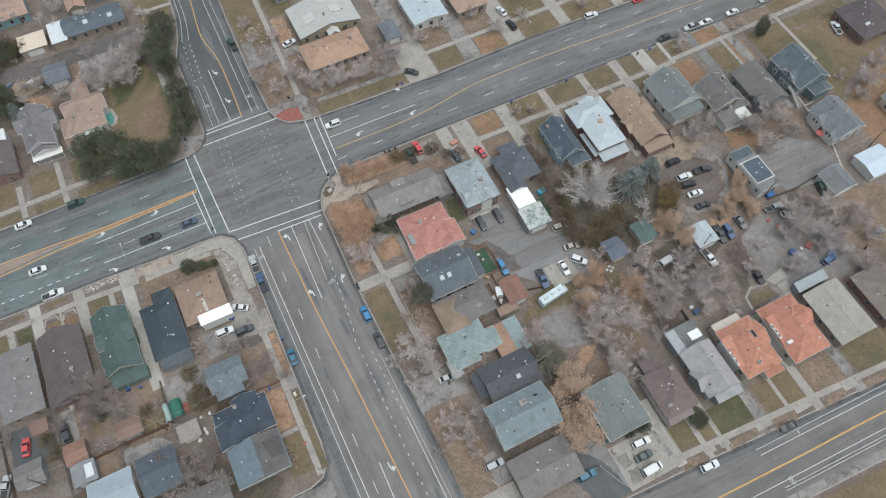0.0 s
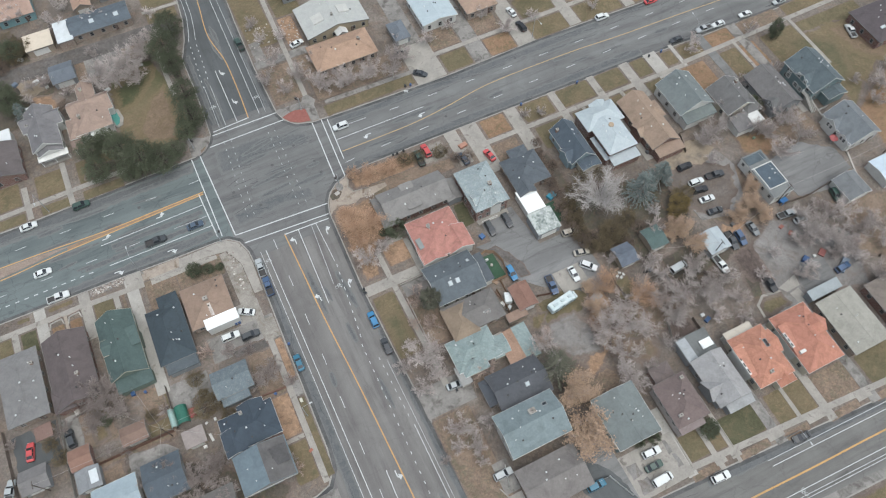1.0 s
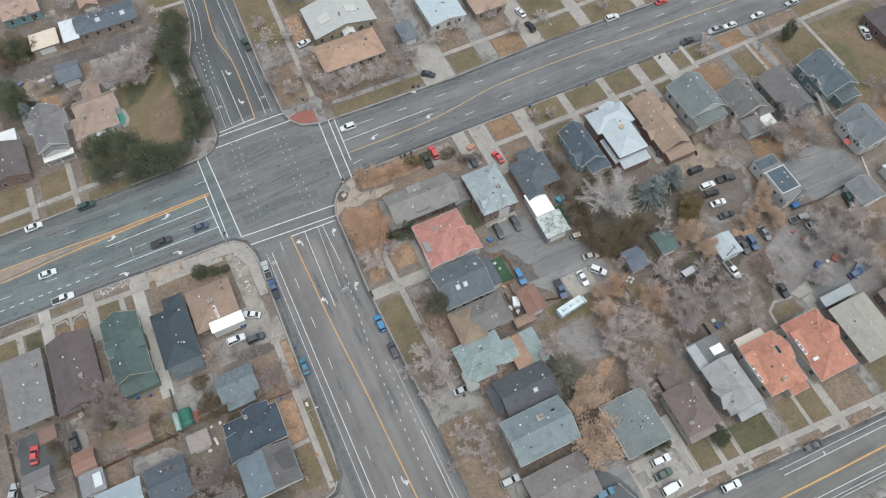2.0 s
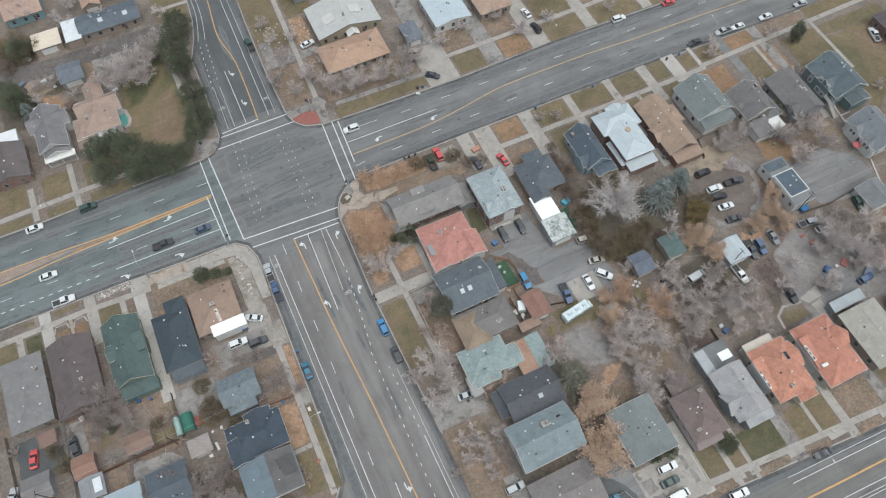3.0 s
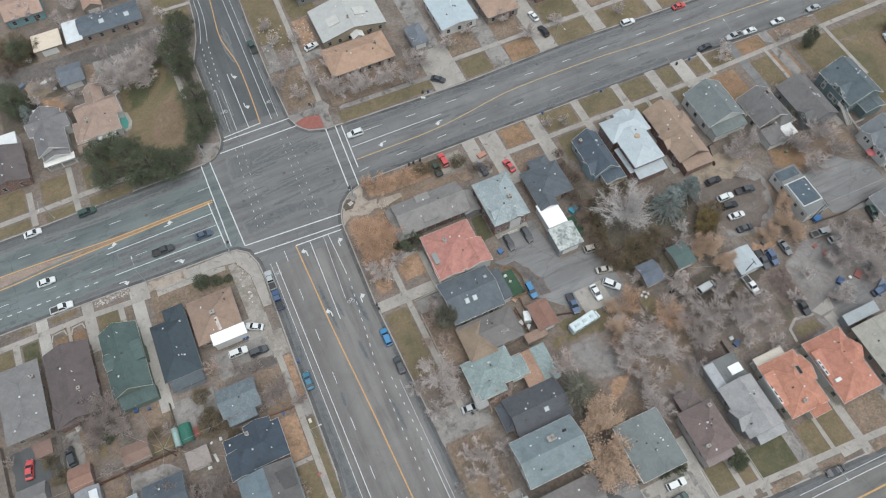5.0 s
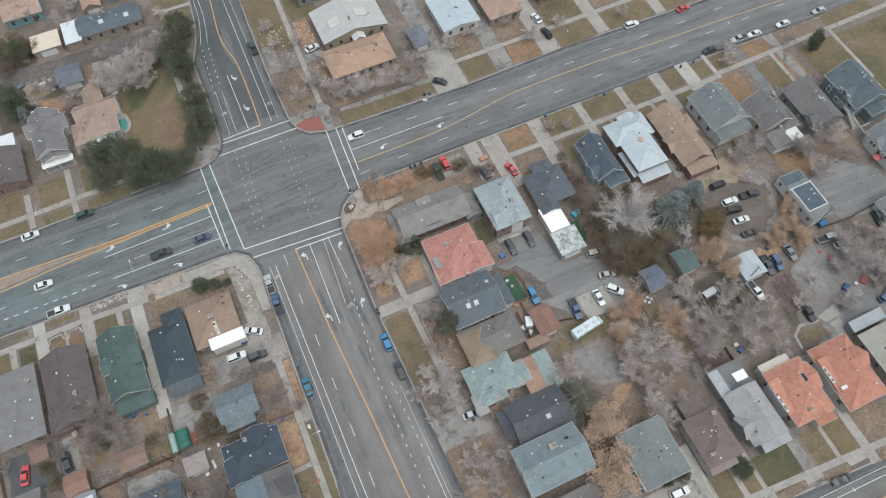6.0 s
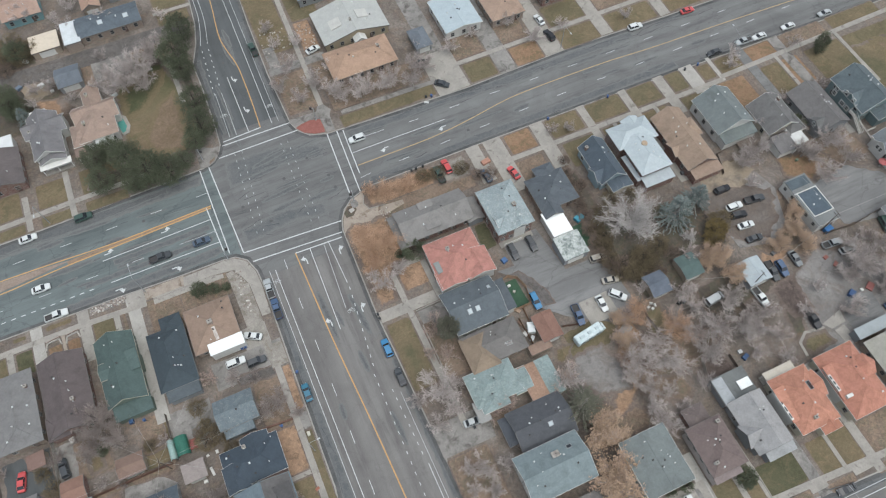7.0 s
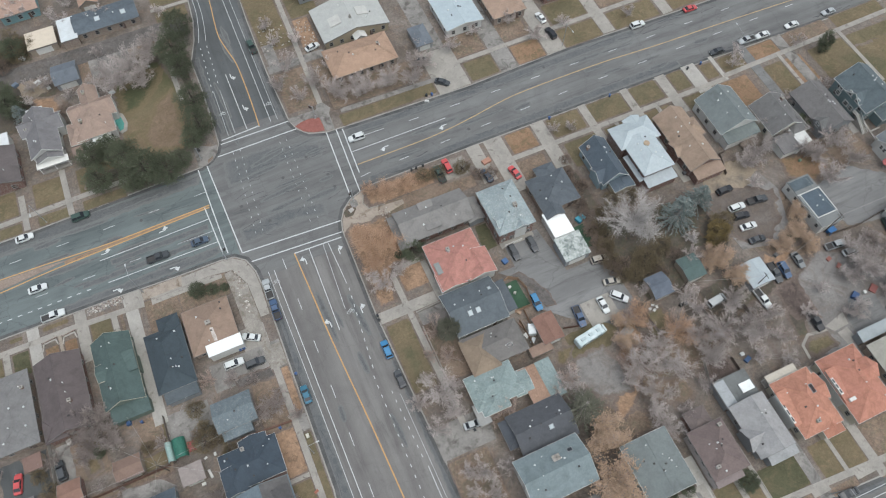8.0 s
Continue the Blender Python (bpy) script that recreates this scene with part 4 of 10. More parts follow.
# south street
curve_line([(0.0, -0.7), (0.4, -14), (0.8, -28), (1.9, -48), (2.5, -62), (3.3, -83), (3.8, -96)], 0.32, PAINT_YELLOW, "worn yellow centre line")
dashes(-3.3, -0.9, -3.3, -98.1, 3.3, 12.15)
dashes(6.75, -39.4, 6.85, -99, 0.75, 2.44, 0.16)
dashes(9.3, -44.5, 10.0, -63, 0.75, 2.44, 0.16)
dashes(9.5, -15.5, 7.2, -39, 0.9, 2.44, 0.16)
line(-7.8, -3.0, -7.2, -97, 0.12)
line(-6.3, -3.1, -5.4, -97, 0.18)
line(3.9, -0.9, 3.4, -25.2, 0.2)
line(7.7, -0.9, 6.6, -20.5, 0.14, PAINT_FADED, "faded white road line")
line(9.0, -0.9, 9.4, -14.2, 0.16)
line(10.3, -63.8, 10.7, -97, 0.16)
line(10.9, -46, 11.8, -97, 0.12, PAINT_FADED, "faded white road line")
line(-0.2, -70.6, -0.7, -98, 0.2)
arrow(2.0, -3.6, 0, True)
arrow(1.9, -22.4, 0, True)
arrow(10.8, -4.4, 0, False)
arrow(10.2, -22.0, 0, False)
arrow(1.6, -72.9, 180, True)
# west road
curve_line([(-16.2, 22.5), (-30, 22.2), (-44, 22.0), (-62, 22.7), (-80, 23.0), (-120, 23.2)], 0.34, PAINT_YELLOW, "yellow line beside the median")
curve_line([(-16.4, 21.8), (-30, 21.3), (-41, 20.9), (-55, 20.4), (-63, 19.9), (-72, 19.2), (-90, 18.9), (-120, 18.8)], 0.34, PAINT_YELLOW, "yellow line beside the median")
slab_bm = prism([(-54, 21.6), (-62, 22.3), (-75, 22.6), (-140, 22.6), (-140, 19.6), (-75, 19.6), (-64, 20.5)], -0.1, 0.1)
setting("median", slab_bm, surface("median_paving", rgb(140, 118, 104), rgb(165, 142, 124), 0.3, 3.0), "raised brown-paved median strip with a pale edge", "median")
setting("median", prism([(-16.5, 22.35), (-30, 22.0), (-44, 21.8), (-55, 21.7), (-55, 20.6), (-41, 21.1), (-30, 21.5), (-16.6, 21.95)], -0.05, 0.012), surface("brown_median", rgb(142, 112, 84), rgb(166, 130, 96), 0.5, 3.0), "narrow brown strip between the yellow lines", "median")
line(-46.5, 17.9, -17.4, 18.4, 0.2)
line(-45.8, 10.9, -17.0, 10.8, 0.2)
line(-27, 14.4, -17.2, 14.4, 0.12, PAINT_FADED, "faded white lane line")
dashes(-97.6, 10.9, -48.9, 10.9, 1.1, 2.4, 0.22)
dashes(-147.0, 14.2, -27.6, 14.4, 3.05, 11.94, 0.13)
dashes(-152.9, 26.4, -19.6, 26.8, 3.05, 12.12, 0.13)
line(-19.2, 26.8, -15.9, 26.9, 0.13)
arrow(-44.4, 19.5, -90, True)
arrow(-29.2, 19.8, -90, True)
arrow(-43.9, 8.1, -90, False)
arrow(-29.2, 8.2, -90, False)
# east road
curve_line([(24.9, 18.2), (36, 18.2), (46, 18.3), (54, 18.9), (62, 20.0), (70, 21.3), (77, 22.0), (90, 22.2), (107, 22.0), (124, 21.1), (150, 20.4), (200, 18.4), (300, 14)], 0.3, PAINT_YELLOW_WORN, "worn yellow centre line")
line(25.0, 22.8, 53.4, 22.7, 0.2)
line(25.2, 26.8, 36.0, 26.6, 0.13)
dashes(43.5, 26.1, 108.5, 24.9, 3.05, 13.0, 0.15)
dashes(108.5, 24.9, 230.8, 25.2, 3.05, 13.6, 0.15)
dashes(35.9, 14.8, 87.2, 16.8, 3.05, 12.83, 0.15)
dashes(87.2, 16.8, 168.6, 18.0, 3.05, 13.57, 0.15)
dashes(168.6, 18.0, 237, 17.8, 3.05, 13.6, 0.15)
line(24.2, 14.1, 27.2, 14.4, 0.14)
arrow(33.6, 20.6, 90, True)
arrow(51.5, 20.6, 90, True)
# north street
curve_line([(3.9, 42.0), (4.4, 52), (4.6, 62), (4.4, 68), (3.2, 75), (2.7, 80), (3.1, 86), (3.9, 93), (4.6, 104), (5, 130)], 0.3, PAINT_YELLOW, "yellow centre line, bending")
line(7.4, 42.2, 8.2, 110, 0.16)
line(9.4, 42.2, 10.2, 110, 0.13, PAINT_FADED)
line(0.4, 42.3, 0.4, 64.2, 0.2)
line(-3.1, 42.4, -2.8, 59, 0.14, PAINT_FADED, "faded white road line")
line(-5.1, 42.4, -4.6, 59.4, 0.14, PAINT_FADED, "faded white road line")
dashes(-4.9, 59, -3.6, 79, 0.75, 2.44, 0.2)
dashes(-2.6, 62, -1.6, 79, 0.75, 2.44, 0.2)
curve_line([(-3.6, 79.5), (-2.0, 86), (-0.9, 94), (-0.6, 110)], 0.14, PAINT_WHITE, "white bicycle lane line")
curve_line([(-1.4, 79.5), (-0.2, 86), (0.6, 94), (0.8, 110)], 0.14, PAINT_WHITE, "white bicycle lane line")
arrow(1.6, 62.4, 180, True)
arrow(1.7, 49.8, 180, True)
# dotted guide lines across the junction
for a in ((-5.5, 36.2, -7.5, 7.3, 2.41), (-3.4, 36.3, -5.6, 7.4, 2.42), (7.5, 34.3, 6.9, 4.8, 2.46), (9.5, 34.3, 9.1, 4.8, 2.46)):
    dashes(*a[:4], 0.6, a[4], 0.15, PAINT_FADED, "dotted guide line across the junction")
# parallel road
curve_line([(20, -111.4), (67, -113.1), (92, -114.1), (117, -114.9), (200, -118.4)], 0.4, PAINT_YELLOW, "yellow centre line of the parallel road")
line(82.0, -108.2, 210, -112.8, 0.12)
line(82.2, -109.7, 210, -114.3, 0.16)
line(66, -116.3, 210, -121.6, 0.16)
line(82.4, -118.2, 210, -123.2, 0.12)
line(82.6, -118.9, 210, -124.0, 0.12)

# asphalt darkened by damp, dirt and oil
for pts in ([(-9.9, -5), (-7.9, -5), (-7.3, -60), (-7.6, -104), (-10.6, -104), (-10.2, -60)],
            [(-95, 29.2), (-40, 29.4), (-17, 30.2), (-15.4, 33.6), (-40, 33.2), (-95, 32.8)],
            [(-44, 15.4), (-18.2, 15.4), (-18.2, 17.2), (-44, 17.0)], [(-52, 11.7), (-18.4, 11.8), (-18.4, 13.4), (-52, 13.3)],
            [(-60, 7.0), (-22, 6.6), (-17, 7.4), (-17.4, 9.6), (-30, 9.4), (-60, 9.0)],
            [(-10, 25.5), (4, 27.5), (17, 25.0), (18, 29.5), (6, 34.0), (-9, 34.4)], [(-11, 7.0), (4, 8.6), (12, 6.4), (12.6, 11.0), (2, 13.4), (-11, 12)],
            [(26, 27.9), (66, 26.9), (120, 26.9), (120, 29.9), (66, 29.7), (26, 30.8)], [(26, 11.0), (60, 11.4), (126, 11.2), (126, 14.2), (60, 14.2), (26, 13.6)],
            [(11.9, -30), (13.3, -30), (14.0, -70), (15.2, -96), (13.0, -96), (12.2, -70)],
            [(-6.6, 44), (-5.4, 44), (-5.2, 74), (-6.9, 74)], [(9.8, 43), (11.7, 43), (11.9, 84), (10.2, 84)],
            [(66, -105.4), (130, -109.6), (130, -111.6), (66, -107.3)]):
    setting("road_stain", soft_sheet(pts, -0.02, 0.0022, 1.6, 0.25), OLD_TARMAC, "asphalt darkened by damp and dirt", "road stain")

setting("gutter", prism([(21, -118.2), (82.6, -120.1), (110.1, -121.6), (200, -126.0), (200, -127.4), (130, -124.4), (86.7, -122.4), (21, -120.4)][::-1], -0.02, 0.0022), CONCRETE_OLD, "wide pale concrete gutter strip", "gutter")
OIL = soil("oil_stains", (rgb(96, 98, 99), rgb(106, 107, 108), rgb(90, 92, 94), rgb(112, 112, 112)), 0.4, (0.92, 1.06), 0.1, None, rgb(115, 116, 116))


STAIN_Z = [0.0055]


def streak(x, y, length, width, turn, rng):
    """A long stain on the road that thins out to its sides and ends."""
    STAIN_Z[0] = 0.0055 + (STAIN_Z[0] - 0.0055 + 0.0012) % 0.0107
    bm = bmesh.new()
    layer = bm.loops.layers.float_color.new("rim")
    c, s_ = math.cos(radians(turn)), math.sin(radians(turn))
    rows, core = [], set()
    for k in range(9):
        u, sway = length * (k / 8 - 0.5), rng.gauss(0, 0.03)
        half = width / 2 * (0.35 + 0.65 * math.sin(math.pi * (k + 0.5) / 9)) * rng.uniform(0.8, 1.2)
        row = [bm.verts.new((x + c * u - s_ * (v + sway), y + s_ * u + c * (v + sway), STAIN_Z[0])) for v in (-half, 0, half)]
        if 0 < k < 8:
            core.add(row[1])
        rows.append(row)
    for a, b in zip(rows, rows[1:]):
        for i in (0, 1):
            face = bm.faces.new((a[i], b[i], b[i + 1], a[i + 1]))
            for loop in face.loops:
                w = 0.0 if loop.vert in core else 1.0
                loop[layer] = (w, w, w, 1.0)
    setting("road_stain", bm, OIL, "long dark oil and tyre stain on the asphalt", "road stain")


setting("road_stain", soft_sheet([(-95, 30.2), (-62, 30.4), (-48, 29.9), (-26, 31.4), (-26, 33.0), (-62, 33.5), (-95, 33.1)], -0.02, 0.0038, 1.2, 0.25), OIL, "damp dark band of asphalt along the kerb", "road stain")
oil_rng = random.Random(17)
for x0, x1, y0, y1, count, turn in ((-9, 16, 7, 33, 12, 6), (-60, -20, 7, 31, 14, 1), (30, 150, 11.8, 29.0, 22, 0), (-5, 11, -95, -6, 7, 92), (-5, 8, 44, 80, 5, 90)):
    for k in range(count):
        streak(oil_rng.uniform(x0, x1), oil_rng.uniform(y0, y1), oil_rng.uniform(4, 15), oil_rng.uniform(0.8, 2.0), turn + oil_rng.gauss(0, 3), oil_rng)

# further patches of the yards
slab("lawn", [(64.8, -70.3), (66.8, -73.6), (71.4, -76.6), (74.7, -74.2), (74.5, -69.5), (66.8, -67.2)], LAWN_Z + 0.0225, LITTER_DULL, "rust-brown back lawn", "lawn", 0.35)
slab("lawn", [(47.2, -55.1), (50.1, -56.5), (54.8, -52.0), (49.0, -51.3)], LAWN_Z + 0.0225, LAWN, "tan grass beside the shed", "lawn", 0.35)
slab("sand", [(-56.4, 80.8), (-53.1, 78.5), (-48.8, 79.6), (-49.5, 83.4), (-54.1, 86.3), (-57.1, 85.0)], DRIVE_Z + 0.0025, SAND, "pale sandy patch in a back yard", "sand", 0.35)
slab("leaf_litter", [(-52.6, 73.8), (-50.2, 68.9), (-45.7, 69.6), (-47.3, 77.0), (-55.0, 79.2)], LAWN_Z + 0.0225, LITTER, "rusty leaves in a back yard", "leaf litter", 0.35)
slab("leaf_litter", [(-71.7, -28.8), (-68.1, -27.6), (-68.8, -24.4), (-73.5, -24.2)], DRIVE_Z + 0.0025, LITTER_DULL, "rusty earth behind the house", "leaf litter", 0.35)
slab("lawn", [(-59.8, -35.0), (-56.1, -35.0), (-56.6, -29.9), (-60.7, -29.6)], LAWN_Z + 0.0225, LAWN_OLIVE, "olive back lawn", "lawn", 0.35)
slab("yard", [(-54.6, -48.7), (-53.2, -49.3), (-51.5, -45.9), (-42.9, -47.5), (-42.6, -44.5), (-45.4, -41.8), (-53.8, -40.9)], DRIVE_Z + 0.0025, CONCRETE_OLD, "worn concrete round the dark-roofed house", "yard", 0.25)
slab("leaf_litter", [(-60.7, -45.8), (-54.6, -48.6), (-54.7, -40.5), (-61.5, -41.5)], LAWN_Z + 0.0225, LITTER_DULL, "rusty leaves behind the sheds", "leaf litter", 0.35)
slab("leaf_litter", [(-62.0, -41.4), (-50, -41.6), (-41.5, -41.9), (-41.5, -38.9), (-50, -38.9), (-62, -38.8)], LAWN_Z + 0.0225, LITTER_DULL, "rust-brown leaves along the board fence", "leaf litter", 0.4)
slab("leaf_litter", [(66.7, -50.2), (61.0, -61.2), (53.3, -71.9), (56.4, -73.4), (63.3, -68.8), (71.0, -59.2), (70.8, -48.5)], LAWN_Z + 0.0225, LITTER, "orange-brown leaves below the trees", "leaf litter", 0.7)
slab("leaf_litter", [(107.6, -47.2), (112.4, -53.4), (125.1, -51.6), (127.2, -36.1), (112.2, -35.3)], LAWN_Z + 0.0225, LITTER_DULL, "old leaves at the edge of the yard", "leaf litter", 0.7)
slab("lawn", [(130.4, -34.4), (137.1, -38.7), (143.2, -36.1), (142.6, -30.3), (131.7, -27.4)], LAWN_Z + 0.0225, LAWN_RUST, "rust-brown back lawn", "lawn", 0.5)
slab("lawn", [(115.8, -27.5), (124.3, -29.4), (125.8, -24.6), (117.7, -21.9)], LAWN_Z + 0.0225, LAWN, "tan grass behind the house", "lawn", 0.5)
slab("lawn", [(103.9, -76.9), (106.6, -74.1), (112.4, -74.7), (113.2, -78.6), (105.8, -79.0)], DRIVE_Z + 0.0025, LAWN_OLIVE, "olive patch beside the lane", "lawn", 0.3)
slab("parking_pad", [(112.6, -73.4), (118.9, -72.1), (118.2, -75.2), (113.9, -75.4)], DRIVE_Z + 0.026, CONCRETE, "stained concrete pad behind the bungalow", "parking pad")
slab("parking_pad", [(114.3, -76.0), (117.3, -75.7), (117.6, -79.0), (114.7, -79.6)], DRIVE_Z + 0.026, CONCRETE, "cracked concrete slab behind the bungalow", "parking pad")
slab("walkway", [(103.7, -78.6), (104.4, -78.6), (104.8, -75.4), (107.3, -73.8), (112.4, -74.6), (112.4, -74.0), (107.2, -73.1), (104.2, -75.0)], DRIVE_Z + 0.026, CONCRETE, "curved pale edging path round a lawn", "path")
slab("mud", [(46.6, -29.2), (50.6, -29.4), (53.3, -32.8), (55.2, -37.8), (55.0, -41.4), (52.2, -40.6), (51.0, -34.6), (49.0, -30.4)], DRIVE_Z + 0.026, MUD, "damp dirty edge of the asphalt yard", "mud", 0.3)
slab("mud", [(-24.6, -26.4), (-14.2, -26.9), (-14.4, -30.4), (-23.6, -29.3)], DRIVE_Z + 0.026, MUD, "damp dark yard beside the small house", "mud", 0.3)
slab("gravel", [(122.9, -69.4), (129.4, -71.6), (128.5, -78.2), (118.6, -79.0), (119.0, -73.8)], DRIVE_Z + 0.0025, ASPHALT_LOT, "damp blue-grey yard behind the lean-to", "gravel", 0.1)
slab("earth", [(107.2, -59.9), (113.4, -59.5), (114.2, -66.2), (113.3, -71.4), (107.2, -69.2), (106.3, -63.8)], DRIVE_Z + 0.0025, DAMP_MUD, "dark damp mud beside the parked cars", "ground", 0.5)
slab("earth", [(80.0, -69.0), (85.6, -69.1), (86.6, -72), (86.3, -76.4), (77.8, -75.4)], DRIVE_Z + 0.0025, DAMP_MUD, "dark bare soil in a fenced yard", "ground", 0.35)
slab("leaf_litter", [(108.6, -53.5), (113.0, -57.5), (119.2, -51.8), (110.3, -48.5)], LAWN_Z + 0.0225, LITTER, "orange leaves by the parked cars", "leaf litter", 0.6)
slab("drive", [(108.2, -58.9), (106.2, -65.3), (103.7, -74.6), (108.4, -74.2), (112.9, -63.0), (112.7, -55.4)], LAWN_Z + 0.0225, DARK_EARTH, "dark brown earth track", "track", 0.5)
slab("lawn", [(24, -121.4), (87, -123.2), (130, -125.2), (200, -128.6), (200, -148), (24, -148)], LAWN_Z, LAWN, "dry lawn beyond the parallel road", "lawn", 0.3)
for x, y, w in ((52.2, -96.4, 3.0), (53.0, -100.4, 3.4), (62.2, -95.0, 1.4), (62.8, -98.6, 1.2)):
    slab("gravel", [(x - w / 2, y - 1.7), (x + w / 2, y - 1.4), (x + w / 2 - 0.3, y + 1.6), (x - w / 2 + 0.2, y + 1.8)], PATH_Z, GRAVEL, "grey gravel bed let into the forecourt", "gravel", 0.2)
drive(62.9, -103.4, 65.4, -86, CONCRETE_LIGHT, "pale concrete drive beside the house")
slab("lawn", [(176, -4), (192, -4.4), (196, -14), (192, -24), (182, -30), (176, -22)], LAWN_Z + 0.0225, LAWN, "brown end of the side lawn", "lawn", 0.6)
meadow([(168, -3), (178, -4), (186, -12), (182, -24), (176, -30), (172, -20)], 0.045, LAWN_SIDE, "greener part of the side lawn")
meadow([(184, -4), (198, -6), (204, -20), (194, -26), (187, -20)], 0.048, LAWN_BROWN, "brown dry part of the side lawn")
slab("earth", [(-66, 66), (-56, 68), (-46, 77), (-44, 85), (-66, 85)], LAWN_Z, DARK_EARTH, "dark earth in the back yards", "ground", 0.6)
slab("earth", [(-66, 92.6), (-50, 92.6), (-52, 104), (-66, 106)], LAWN_Z, DARK_EARTH, "dark earth under trees", "ground", 0.6)



# ---- houses, garages and sheds ----
def wall_mat(r, g, b):
    c = rgb(r, g, b)
    return surface(f"wall_{r}_{g}_{b}", shade(c, 0.9), shade(c, 1.06), 0.5, 4.0, 0.85, 0.12, grain=(0.92, 1.05))


BRICK_RED = brick("red_brick", 132, 88, 76)
BRICK_TAN = brick("tan_brick", 156, 130, 112)
CHIMNEY_BRICK = brick("chimney_brick", 140, 100, 84)
WHITE_WALL = wall_mat(205, 202, 196)
CREAM_WALL = wall_mat(196, 184, 160)
GREY_WALL = wall_mat(140, 142, 145)
GREEN_WALL = wall_mat(110, 124, 112)
BLUE_WALL = wall_mat(140, 160, 168)
TEAL_WALL = wall_mat(120, 140, 142)
TAN_WALL = wall_mat(165, 145, 122)


def roof_height(dx, dy, w, d, h, rise, axis, kind, oh):
    """How high the roof's top surface lies over a place of the plan."""
    if axis == "y":
        dx, dy, w, d = dy, dx, d, w
    hx, hy = w / 2 + oh, d / 2 + oh
    slope = rise / (d / 2)
    top = h - oh * slope
    z = top + slope * (hy - abs(dy))
    if kind == "hip":
        z = min(z, top + slope * (hx - abs(dx)) * 1.0)
    return z


def roof_bm(w, d, h, rise, axis, kind, oh, th=0.2):
    bm = bmesh.new()
    swap = axis == "y"
    if swap:
        w, d = d, w
    hx, hy = w / 2 + oh, d / 2 + oh
    slope = rise / (d / 2)
    z0 = h - oh * slope
    z1 = z0 + slope * hy

    def v(x, y, z):
        return bm.verts.new((y, x, z) if swap else (x, y, z))
    if kind == "flat":
        vs = [v(x, y, z) for z in (h, h + th) for x, y in ((-hx, -hy), (hx, -hy), (hx, hy), (-hx, hy))]
        for f in ((3, 2, 1, 0), (4, 5, 6, 7), (0, 1, 5, 4), (1, 2, 6, 5), (2, 3, 7, 6), (3, 0, 4, 7)):
            bm.faces.new([vs[i] for i in f])
        return bm
    if kind == "shed":
        vs = [v(x, y, z) for dz in (-th, 0) for x, y, z in ((-hx, -hy, h), (hx, -hy, h), (hx, hy, h + rise), (-hx, hy, h + rise)) for z in (z + dz,)]
        for f in ((3, 2, 1, 0), (4, 5, 6, 7), (0, 1, 5, 4), (1, 2, 6, 5), (2, 3, 7, 6), (3, 0, 4, 7)):
            bm.faces.new([vs[i] for i in f])
        return bm
    if kind == "hip":
        rx = max(0.15, hx - hy)
        c = [v(-hx, -hy, z0), v(hx, -hy, z0), v(hx, hy, z0), v(-hx, hy, z0)]
        b = [v(-hx, -hy, z0 - th), v(hx, -hy, z0 - th), v(hx, hy, z0 - th), v(-hx, hy, z0 - th)]
        r = [v(-rx, 0, z1), v(rx, 0, z1)]
        bm.faces.new((c[0], c[1], r[1], r[0]))
        bm.faces.new((c[2], c[3], r[0], r[1]))
        bm.faces.new((c[1], c[2], r[1]))
        bm.faces.new((c[3], c[0], r[0]))
        bm.faces.new(b[::-1])
        for k in range(4):
            bm.faces.new((b[k], b[(k + 1) % 4], c[(k + 1) % 4], c[k]))
        return bm
    for s in (-1, 1):
        vs = [v(x, y, z - dz) for dz in (th, 0) for x, y, z in ((-hx, s * hy, z0), (hx, s * hy, z0), (hx, s * -0.01, z1), (-hx, s * -0.01, z1))]
        for f in ((3, 2, 1, 0), (4, 5, 6, 7), (0, 1, 5, 4), (1, 2, 6, 5), (2, 3, 7, 6), (3, 0, 4, 7)):
            bm.faces.new([vs[i] for i in f])
    return bm


def ridge_bm(w, d, h, rise, axis, kind, oh):
    """The cap along the ridge, and down the hips."""
    bm = bmesh.new()
    if axis == "y":
        w, d = d, w
    hx, hy = w / 2 + oh, d / 2 + oh
    slope = rise / (d / 2)
    z0 = h - oh * slope
    z1 = z0 + slope * hy
    rx = hx if kind == "gable" else max(0.15, hx - hy)
    lines = [((-rx, 0, z1), (rx, 0, z1))]
    if kind == "hip":
        lines += [((s * rx, 0, z1), (s * hx, t * hy, z0)) for s in (-1, 1) for t in (-1, 1)]
    for a, b in lines:
        if axis == "y":
            a, b = (a[1], a[0], a[2]), (b[1], b[0], b[2])
        add_rod(bm, a, b, 0.06, 0.06, 5)
    return bm


def wall_bm(w, d, h, rise, axis, kind):
    bm = bmesh.new()
    if kind != "gable":
        add_box(bm, -w / 2, -d / 2, -0.1, w / 2, d / 2, h + (0.0 if kind in ("flat", "shed") else -0.05))
        return bm
    swap = axis == "y"
    if swap:
        w, d = d, w
    prof = [(-d / 2, -0.1), (d / 2, -0.1), (d / 2, h - 0.12), (0, h + rise - 0.22), (-d / 2, h - 0.12)]
    rows = []
    for x in (-w / 2, w / 2):
        rows.append([bm.verts.new((y, x, z) if swap else (x, y, z)) for y, z in prof])
    bm.faces.new(rows[0])
    bm.faces.new(rows[1][::-1])
    for k in range(5):
        bm.faces.new((rows[0][k], rows[1][k], rows[1][(k + 1) % 5], rows[0][(k + 1) % 5]))
    return bm


